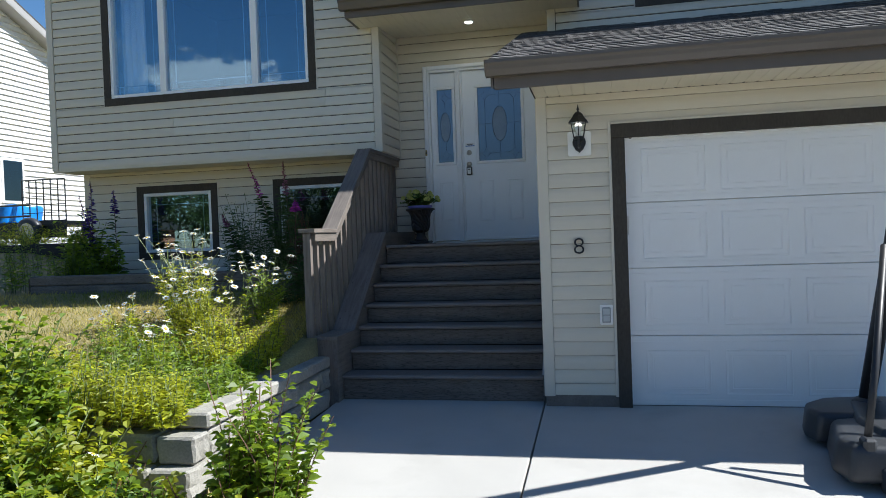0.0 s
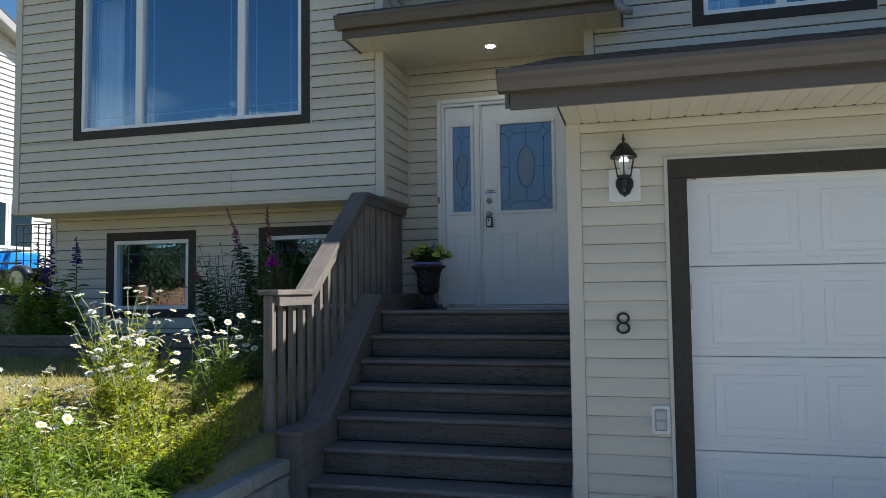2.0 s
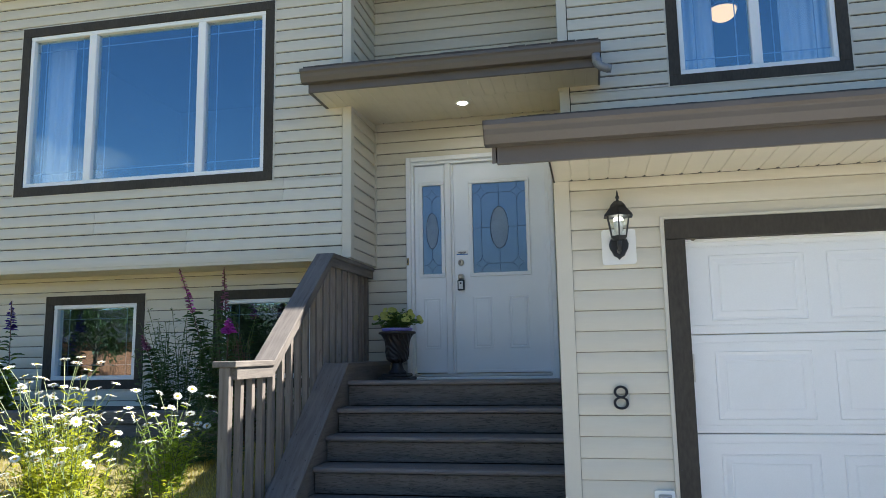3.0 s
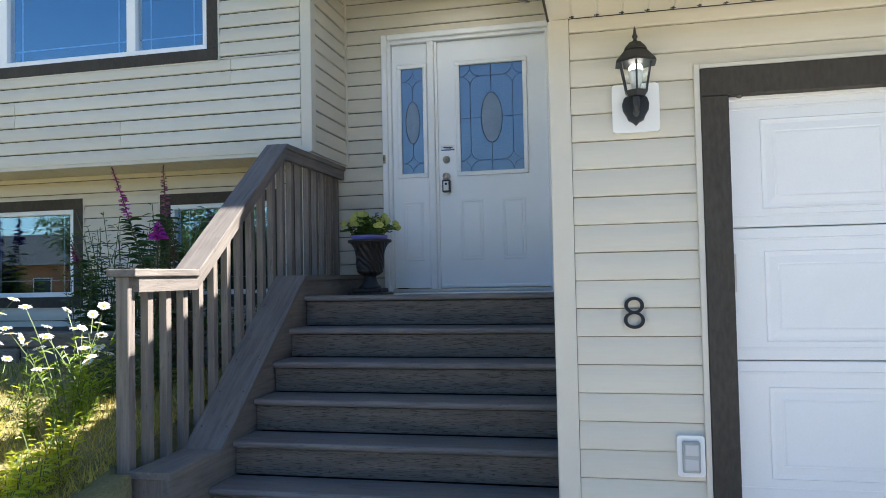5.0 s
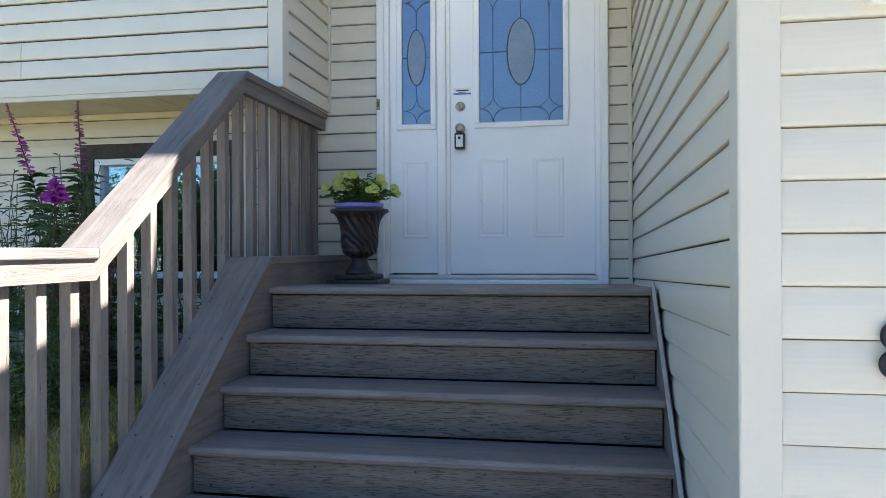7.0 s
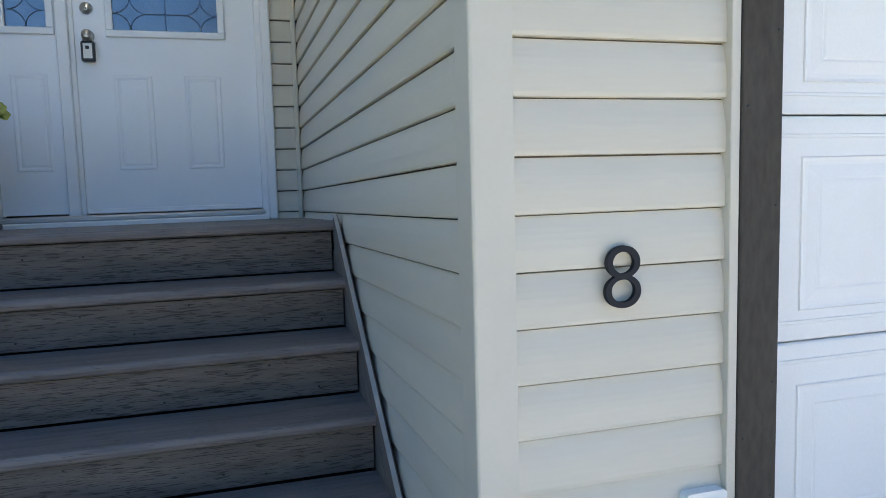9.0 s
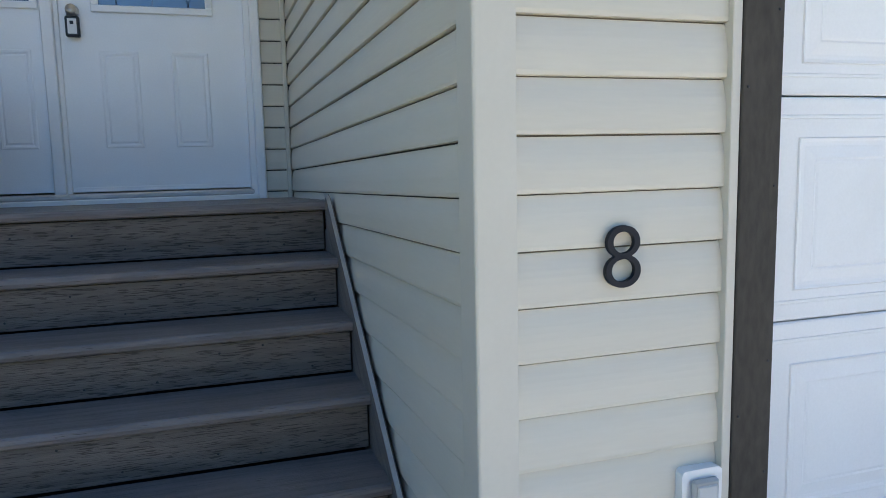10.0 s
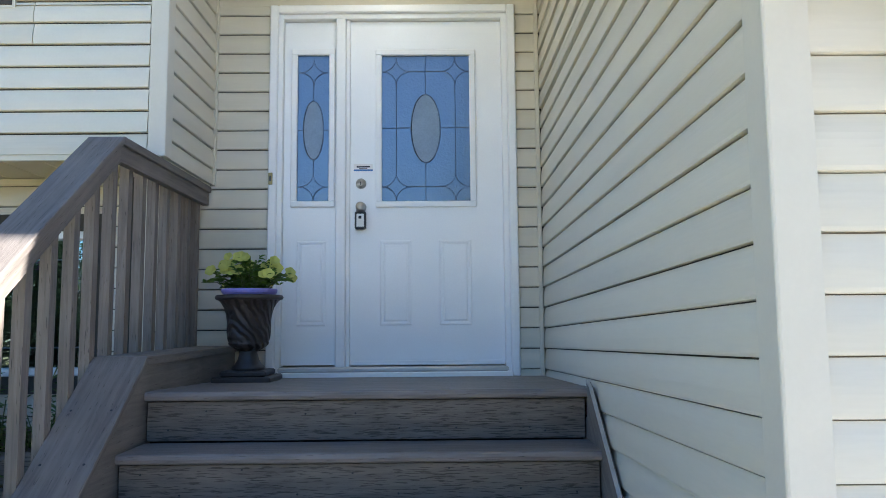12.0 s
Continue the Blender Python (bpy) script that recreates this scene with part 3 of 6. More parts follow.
vented_soffit("ceiling_garage_soffit", -0.005, 6.6, GE_Y + 0.075, -0.0135, 2.495, 0.10, True, "cream vented soffit under the garage eave")
bm = B(-0.012, GE_Y + 0.075, 2.49, -0.003, 0.0, 2.52)
tagged(mesh_ob("trim_soffit_end", bm, M_BROWN), "dark metal edge closing the garage soffit", "trim", kind="structure")

# porch roof over the entry
roof_p = roof_sheet("roof_porch", -2.24, 0.32, 1.70, 4.06, 3.02, 4.06 + 0.30 * 1.32, 0.04, M_FASCIA, "small shingled porch roof over the entry")
shingles(roof_p, -2.25, 0.33, 1.68, 4.064, BAY_Y, 4.064 + 0.30 * (BAY_Y - 1.68), 0.14, 0.2)
gutter("gutter", -2.27, 0.34, 1.76, 4.05, label="brown metal gutter on the porch roof")
bm = B(-2.23, 1.76, 3.862, 0.335, 1.785, 4.05, 0.003)
box(bm, -2.23, 1.785, 3.862, -2.205, BAY_Y - 0.014, 4.09)
box(bm, 0.315, 1.785, 3.862, 0.335, BAY_Y - 0.014, 4.09)
tagged(mesh_ob("fascia", bm, M_FASCIA), "brown metal fascia round the porch roof", "fascia", kind="structure")
vented_soffit("ceiling_porch", -2.205, 0.315, 1.785, BAY_Y - 0.014, 3.868, 0.10, False, "cream vented porch soffit")
recess = vented_soffit("ceiling_porch_recess", -1.985, 0.0, BAY_Y - 0.014, 3.005, 3.93, 0.10, True, "cream vented porch soffit")
for v in recess.data.vertices:
    v.co.z -= 0.062 * (3.005 - v.co.y) / (3.005 - BAY_Y + 0.014)

bm = prism([(2.2, 3.832), (3.01, 3.894), (3.01, 3.926), (2.2, 3.864)], 0, -0.034, 0.006)
tagged(mesh_ob("trim_porch_channel", bm, M_TRIM), "cream vinyl channel where soffit meets the wall", "trim", kind="structure")

# upper roof
roof_u = roof_sheet("roof_upper", -6.9, 6.7, 1.98, 5.62, 5.8, 5.62 + 0.38 * 4.08, 0.06, M_SHINGLE, "dark shingled main roof")
roof_sheet("roof_upper_back", -6.9, 6.7, 5.8, 5.62 + 0.38 * 4.08, 9.6, 5.68, 0.06, M_SHINGLE, "dark shingled main roof")
for xa in (-6.4, 6.1):
    bm = prism([(2.3, 5.45), (9.1, 5.45), (9.1, 5.75), (5.8, 7.05), (2.3, 5.75)], 0, xa, xa + 0.16)
    tagged(mesh_ob("wall_gable", bm, M_SIDE), "cream gable wall", "wall", kind="structure")
gutter("gutter", -6.9, 6.7, 2.02, 5.62, label="brown metal gutter along the main eave")
bm = B(-6.9, 2.02, 5.45, 6.7, 2.045, 5.6)
tagged(mesh_ob("fascia", bm, M_FASCIA), "brown metal fascia along the main eave", "fascia", kind="structure")
vented_soffit("ceiling_main_soffit", -6.9, 6.7, 2.045, BAY_Y + 0.001, 5.45, 0.2, False, "cream soffit under the main eave")

# ---------------- windows ----------------


def window(name, y, hole, lights, grid, label, trim=0.095):
    """A framed window in a front wall: brown surround, white frame, mullions, panes, grille bars. lights: fractions."""
    x0, x1, z0, z1 = hole
    w = thing(name, label=label, category="window", kind="structure")
    t = trim
    for nm, q in (("surround", (x0, z0, x1, z0 + t)), ("surround", (x0, z1 - t, x1, z1)), ("surround", (x0, z0 + t, x0 + t, z1 - t)), ("surround", (x1 - t, z0 + t, x1, z1 - t))):
        part(nm, B(q[0], y - 0.026, q[1], q[2], y + 0.02, q[3], 0.003), M_BROWN, w, "dark brown painted board")
    # pale channel round the surround
    for q in ((x0 - 0.014, z0 - 0.014, x1 + 0.014, z0), (x0 - 0.014, z1, x1 + 0.014, z1 + 0.014), (x0 - 0.014, z0, x0, z1), (x1, z0, x1 + 0.014, z1)):
        part("channel", B(q[0], y - 0.02, q[1], q[2], y + 0.01, q[3]), M_TRIM, w)
    a0, a1, b0, b1 = x0 + t, x1 - t, z0 + t, z1 - t
    f = 0.042
    for q in ((a0, b0, a1, b0 + f), (a0, b1 - f, a1, b1), (a0, b0 + f, a0 + f, b1 - f), (a1 - f, b0 + f, a1, b1 - f)):
        part("frame", B(q[0], y - 0.014, q[1], q[2], y + 0.09, q[3], 0.004), M_WHITE, w, "white vinyl frame")
    xs_ = [a0 + f + (a1 - a0 - 2 * f) * k for k in lights]
    for k in lights[1:-1]:
        xm = a0 + f + (a1 - a0 - 2 * f) * k
        part("mullion", B(xm - 0.042, y - 0.010, b0 + f, xm + 0.042, y + 0.085, b1 - f, 0.004), M_WHITE, w, "white vinyl mullion")
    for i, (p, q) in enumerate(zip(xs_, xs_[1:])):
        p2 = p + (0.042 if i else 0)
        q2 = q - (0.042 if i < len(xs_) - 2 else 0)
        pane = part("pane", B(p2, y + 0.035, b0 + f, q2, y + 0.041, b1 - f), M_GLASS, w, "coated clear glass")
        pane.visible_shadow = False
        if grid:
            g = 0.105
            for q3 in ((p2 + g, b0 + f, p2 + g + 0.008, b1 - f), (q2 - g - 0.008, b0 + f, q2 - g, b1 - f)):
                part("grille_bar", B(q3[0], y + 0.045, q3[1], q3[2], y + 0.052, q3[3]), M_GRILLE, w)
            for zz in (b0 + f + g, b1 - f - g - 0.008):
                part("grille_bar", B(p2, y + 0.053, zz, q2, y + 0.059, zz + 0.008), M_GRILLE, w)
    return w


window("window_picture", BAY_Y, PW, (0, 0.268, 0.748, 1), True, "three-light white picture window with dark brown surround")
window("window_upper", BAY_Y, UW, (0, 0.5, 1), True, "two-light white window with dark brown surround above the garage roof")
window("window_basement_1", BASE_Y, LW1, (0, 1), True, "white basement window with dark brown surround")
window("window_basement_2", BASE_Y, LW2, (0, 1), True, "white basement window with dark brown surround behind flowers")
# rooms behind the glass, their dimness put into near-black walls
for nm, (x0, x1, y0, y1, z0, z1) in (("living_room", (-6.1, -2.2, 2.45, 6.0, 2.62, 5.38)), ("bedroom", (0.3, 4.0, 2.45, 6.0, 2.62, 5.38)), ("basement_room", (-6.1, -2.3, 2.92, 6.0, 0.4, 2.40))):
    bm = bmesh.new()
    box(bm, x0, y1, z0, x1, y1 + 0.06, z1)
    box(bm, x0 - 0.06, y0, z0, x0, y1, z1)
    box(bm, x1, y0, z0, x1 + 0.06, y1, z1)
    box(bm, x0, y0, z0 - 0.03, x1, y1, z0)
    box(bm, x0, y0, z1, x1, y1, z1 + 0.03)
    tagged(mesh_ob("wall_" + nm, bm, M_ROOM), "plain walls coloured near-black to make the room behind the window dim", "wall", kind="structure")

# ---------------- stairs ----------------
M_GALV0 = mat("dull_grey_metal_strip", (0.5, 0.49, 0.47), 0.4, 0.6, vary=0.2)
RISE, RUN, Y_TOP = 0.1857, 0.2515, 1.645
stairs = thing("stairs", -0.95, 1.0, 0, label="grey-brown stained wooden entry stairs with seven risers", category="stairs", kind="structure")
SX0, SX1 = -1.82, -0.034


def sub(bm, parent_pos=(-0.95, 1.0, 0)):
    bmesh.ops.translate(bm, verts=bm.verts[:], vec=[-c for c in parent_pos])
    return bm


def landing_z(y):
    """The landing has settled a little towards the door."""
    return 1.316 - 0.037 * (y - 1.70)


for i in range(7):
    z = RISE * (i + 1)
    y = Y_TOP - RUN * (6 - i)
    yb = y + RUN + 0.02 if i < 6 else 3.0
    # tread with rounded nosing
    tk = 0.036
    pts = [(y + 0.010, z - tk), (y + 0.003, z - tk + 0.006), (y, z - tk / 2), (y + 0.003, z - 0.006), (y + 0.010, z), (yb, z), (yb, z - tk)]
    if i < 6:
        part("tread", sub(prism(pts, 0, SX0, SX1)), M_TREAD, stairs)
    else:
        pts2 = [(p if p < 2 else y + 0.14, q + 0.018) for p, q in pts]
        part("landing_board", sub(prism(pts2, 0, SX0, -0.016)), M_TREAD, stairs)
        yy = y + 0.145
        while yy < 2.98:
            part("landing_board", sub(B(SX0, yy, landing_z(yy) - tk, -0.016, min(yy + 0.137, 2.985), landing_z(yy), 0.004)), M_TREAD, stairs)
            yy += 0.142
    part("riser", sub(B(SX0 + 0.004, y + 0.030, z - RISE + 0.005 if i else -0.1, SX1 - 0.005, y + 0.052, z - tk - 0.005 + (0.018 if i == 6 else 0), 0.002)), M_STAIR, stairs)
# Added black solid: the gaps round each riser show it as shade.
part("carcass", sub(prism([(0.26, -0.1), (0.42, 0.13), (1.68, 1.06), (1.78, 1.21), (2.96, 1.18), (2.96, -0.1)], 0, -1.815, -0.04)), M_BLACK, stairs, "black solid standing in for the shade behind the risers")
bm = prism([(y, z) for y, z in ((0.12, -0.1), (0.12, 0.20), (1.60, 1.325), (1.66, 1.345), (1.66, 1.2), (2.98, 1.2), (2.98, -0.1))], 0, -0.033, -0.017)
part("skirt_board", sub(bm), M_SLOPE, stairs, "dark stained skirt against the siding")
bm = prism([(0.115, 0.20), (1.60, 1.327), (1.66, 1.347), (1.66, 1.351), (1.597, 1.332), (0.112, 0.205)], 0, -0.036, -0.022)
part("edge_strip", sub(bm), M_GALV0, stairs, "thin grey metal edge strip")

nail_rng = random.Random(9)
for i in range(7):
    for k in range(9):
        xx = SX0 + 0.1 + (SX1 - SX0 - 0.2) * (k + nail_rng.uniform(-0.35, 0.35)) / 8
        zz = RISE * i + nail_rng.choice((0.035, 0.05, 0.11, 0.125))
        bm = lathe([(0.0, 0.0), (0.0045, 0.0), (0.0035, 0.0015), (0.0, 0.002)], 7)
        bmesh.ops.rotate(bm, verts=bm.verts[:], cent=(0, 0, 0), matrix=Matrix.Rotation(radians(90), 3, "X"))
        bmesh.ops.translate(bm, verts=bm.verts[:], vec=(min(max(xx, SX0 + 0.02), SX1 - 0.02), Y_TOP - RUN * (6 - i) + 0.030, zz))
        part("nail", sub(bm), M_BLACK, stairs)

# left side: closed panel, sloping cap board
cap = [(0.03, 0.545), (0.50, 0.545), (1.655, 1.462), (2.965, 1.462)]


def band(pts, t):
    """A strip of thickness t under a polyline in (y, z)."""
    return list(pts) + [(y, z - t) for y, z in reversed(pts)]


panel = thing("stair_side_panel", -1.9, 1.0, 0, label="grey-brown stained closed stair side with a broad cap board", category="stair side", kind="structure")
pp = (-1.9, 1.0, 0)
bm = prism([(0.05, -0.1), (0.05, 0.51), (0.50, 0.51), (1.655, 1.427), (2.965, 1.427), (2.965, -0.1)], 0, -1.862, -1.824)
part("side_board", sub(bm, pp), M_RAILY, panel)
bm = prism([(0.05, -0.1), (0.05, 0.51), (0.50, 0.51), (1.655, 1.427), (2.5, 1.427), (2.5, -0.1)], 0, -2.034, -2.014)
part("side_board", sub(bm, pp), M_RAILY, panel)
part("end_board", sub(B(-2.014, 0.05, -0.1, -1.862, 0.072, 0.51), pp), M_RAILZ, panel)
for (a, b) in ((0, 1), (1, 2), (2, 3)):
    q = [cap[a], cap[b]]
    bm = prism(band(q, 0.036), 0, -2.034, -1.812)
    bmesh.ops.bevel(bm, geom=bm.edges[:], offset=0.003, segments=1, affect="EDGES", profile=0.5)
    part("cap_board", sub(bm, pp), M_SLOPE if a == 1 else M_RAILY, panel)

for yy in np.arange(0.62, 1.62, 0.2):
    for xx in (-2.0, -1.85):
        bm = lathe([(0.0, 0.0), (0.005, 0.0), (0.004, 0.0015), (0.0, 0.002)], 7)
        bmesh.ops.rotate(bm, verts=bm.verts[:], cent=(0, 0, 0), matrix=Matrix.Rotation(radians(38.4), 3, "X"))
        bmesh.ops.translate(bm, verts=bm.verts[:], vec=(xx + 0.012 * math.sin(yy * 31), yy, 0.545 + (yy - 0.50) * 0.917 / 1.155))
        part("nail", sub(bm, pp), M_BLACK, panel)

# railing
rail = thing("stair_railing", -2.06, 1.0, 0.5, label="grey-brown stained wooden stair railing with square balusters", category="railing")
rp_ = (-2.06, 1.0, 0.5)
RAILP = [(0.03, 1.505), (0.60, 1.505), (1.77, 2.405), (2.975, 2.405)]
for (a, b) in ((0, 1), (1, 2), (2, 3)):
    q = [RAILP[a], RAILP[b]]
    bm = prism(band(q, 0.038), 0, -2.145, -1.985)
    bmesh.ops.bevel(bm, geom=bm.edges[:], offset=0.005, segments=2, affect="EDGES", profile=0.5)
    part("cap_rail", sub(bm, rp_), M_SLOPE if a == 1 else M_RAILY, rail)
    for (xa, xb) in ((-2.035, -2.0), ):
        q2 = [(y + (0.05 if a == 0 and k == 0 else 0), z - 0.038) for k, (y, z) in enumerate(q)]
        part("under_rail", sub(prism(band(q2, 0.075), 0, xa, xb), rp_), M_SLOPE if a == 1 else M_RAILY, rail)


def line_z(pts, y):
    for (a, za), (b, zb) in zip(pts, pts[1:]):
        if a <= y <= b:
            return za + (zb - za) * (y - a) / (b - a)
    return pts[-1][1]


part("post", sub(B(-2.106, 0.045, 0.30, -2.036, 0.10, 1.467, 0.004), rp_), M_RAILZ, rail, "square end post")
yb = 0.20
while yb < 2.93:
    wv = 0.044
    zt0, zt1 = line_z(RAILP, yb), line_z(RAILP, yb + wv)
    zb0, zb1 = line_z(cap, yb), line_z(cap, yb + wv)
    bm = prism([(yb, zb0 - 0.13), (yb + wv, zb1 - 0.13), (yb + wv, zt1 - 0.045), (yb, zt0 - 0.045)], 0, -2.078, -2.036)
    part("baluster", sub(bm, rp_), M_RAILZ, rail)
    yb += 0.158

# ---------------- front door ----------------
# Blue base colour carries much of the door glass's sky reflection.
M_TEX = bpy.data.materials.new("leaded_glass_with_sky_tint")
nt = node_tree(M_TEX)
_o = nt.nodes.new("ShaderNodeOutputMaterial")
_d = nt.nodes.new("ShaderNodeBsdfPrincipled")
_d.inputs["Base Color"].default_value = (0.16, 0.22, 0.30, 1)
_d.inputs["Roughness"].default_value, _d.inputs["Metallic"].default_value = 0.16, 0.45
_c = nt.nodes.new("ShaderNodeTexCoord")
_n = nt.nodes.new("ShaderNodeTexNoise")
_n.inputs["Scale"].default_value, _n.inputs["Detail"].default_value = 70.0, 3
_b = nt.nodes.new("ShaderNodeBump")
_b.inputs["Strength"].default_value, _b.inputs["Distance"].default_value = 0.35, 0.004
nt.links.new(_c.outputs["Object"], _n.inputs["Vector"])
nt.links.new(_n.outputs[0], _b.inputs["Height"])
nt.links.new(_b.outputs[0], _d.inputs["Normal"])
nt.links.new(_d.outputs[0], _o.inputs[0])
# The oval repeats that painted sky tint, slightly lighter.
M_FROST = mat("frosted_oval_with_sky_tint", (0.20, 0.27, 0.37), 0.35, vary=0.12, scale=9, grain=0.1, gscale=90, bump=0.2)
M_CAME = mat("dark_lead_came", (0.09, 0.12, 0.17), 0.45, metal=0.6, vary=0.1)
M_CHROME = mat("satin_nickel", (0.55, 0.53, 0.5), 0.28, metal=1.0, vary=0.05)
M_LABELB = mat("blue_sticker_print", (0.05, 0.16, 0.42), 0.5, vary=0.02)
M_DARKTXT = mat("dark_print", (0.03, 0.035, 0.05), 0.6, vary=0.02)
M_SILL = mat("worn_aluminium_sill", (0.5, 0.5, 0.5), 0.4, metal=0.4, vary=0.1)
M_BRASS = mat("brass_strike", (0.35, 0.27, 0.12), 0.4, metal=0.8)


def emboss(bm, u0, u1, z0, z1, y, steps):
    """Nested rectangles in a front plane: (inset, outwards) pairs."""
    rings = [[bm.verts.new((u, y - o, z)) for u, z in ((u0 + i, z0 + i), (u1 - i, z0 + i), (u1 - i, z1 - i), (u0 + i, z1 - i))] for i, o in steps]
    for a, b in zip(rings, rings[1:]):
        for k in range(4):
            bm.faces.new((a[k], a[(k + 1) % 4], b[(k + 1) % 4], b[k]))
    bm.faces.new(rings[-1])
    bmesh.ops.recalc_face_normals(bm, faces=bm.faces[:])
    return bm


door = thing("door_1", label="white steel front door with sidelight and leaded oval glass", category="door", kind="structure")
FX0, FX1, FZ0, FZ1 = -1.655, -0.15, 1.268, 3.545
for q in ((FX0, FZ0, FX0 + 0.05, FZ1), (FX1 - 0.05, FZ0, FX1, FZ1), (FX0 + 0.05, FZ1 - 0.05, FX1 - 0.05, FZ1)):
    part("brickmould", B(q[0], DOOR_Y - 0.038, q[1], q[2], DOOR_Y + 0.02, q[3], 0.007), M_WHITE, door, "white moulded casing")
for q in ((FX0 + 0.05, FZ0, FX0 + 0.078, FZ1 - 0.05), (FX1 - 0.0845, FZ0, FX1 - 0.05, FZ1 - 0.05), (FX0 + 0.078, FZ1 - 0.08, FX1 - 0.078, FZ1 - 0.05)):
    part("jamb", B(q[0], DOOR_Y - 0.012, q[1], q[2], DOOR_Y + 0.10, q[3], 0.003), M_WHITE, door, "white jamb")
part("mullion", B(-1.25, DOOR_Y - 0.018, FZ0, -1.19, DOOR_Y + 0.10, FZ1 - 0.08, 0.006), M_WHITE, door, "white mullion post")
part("door_stop", B(-1.19, DOOR_Y + 0.012, FZ0, -1.1665, DOOR_Y + 0.10, FZ1 - 0.08, 0.003), M_WHITE, door)
part("threshold", B(FX0 + 0.05, DOOR_Y - 0.055, FZ0 - 0.005, FX1 - 0.05, DOOR_Y + 0.1, FZ0 + 0.030, 0.006), M_WHITE, door, "pale sill")
part("threshold", B(FX0 + 0.07, DOOR_Y - 0.03, FZ0 + 0.030, FX1 - 0.07, DOOR_Y + 0.1, FZ0 + 0.060, 0.008), M_SILL, door, "grey metal threshold")
part("sweep", B(-1.165, DOOR_Y + 0.028, FZ0 + 0.066, -0.235, DOOR_Y + 0.05, FZ0 + 0.094, 0.004), M_WHITE, door)


def leaf(name, x0, x1, z0, z1, glass, panels, y):
    gx0, gx1, gz0, gz1 = glass
    bm = bmesh.new()
    for q in ((x0, z0, x1, gz0), (x0, gz1, x1, z1), (x0, gz0, gx0, gz1), (gx1, gz0, x1, gz1)):
        box(bm, q[0], y, q[1], q[2], y + 0.044, q[3])
    lf = part(name, bm, M_DOOR, door, "white painted steel leaf")
    for (a, b, c, d) in panels:
        part("embossed_panel", emboss(bmesh.new(), a, b, c, d, y - 0.0008, [(0, 0), (0.006, 0.004), (0.014, 0.004), (0.024, 0.0008), (0.034, 0.0045)]), M_DOOR, lf)
    fx0, fx1, fz0, fz1 = gx0 - 0.036, gx1 + 0.036, gz0 - 0.036, gz1 + 0.036
    for q in ((fx0, fz0, fx1, gz0 + 0.002), (fx0, gz1 - 0.002, fx1, fz1), (fx0, gz0, gx0 + 0.002, gz1), (gx1 - 0.002, gz0, fx1, gz1)):
        part("lite_frame", B(q[0], y - 0.015, q[1], q[2], y + 0.005, q[3], 0.005), M_WHITE, lf, "white glazing frame")
    part("glass", B(gx0, y + 0.010, gz0, gx1, y + 0.016, gz1), M_TEX, lf, "obscure textured glass, sky reflection deepened by a blue base tint")
    return lf


DY = DOOR_Y + 0.032
main = leaf("door_leaf", -1.166, -0.235, 1.338, 3.46, (-0.975, -0.43, 2.322, 3.243), [(-0.985, -0.79, 1.57, 2.085), (-0.625, -0.43, 1.57, 2.085)], DY)
sidel = leaf("sidelight", -1.575, -1.252, 1.338, 3.46, (-1.495, -1.297, 2.326, 3.25), [(-1.49, -1.31, 1.57, 2.085)], DY)


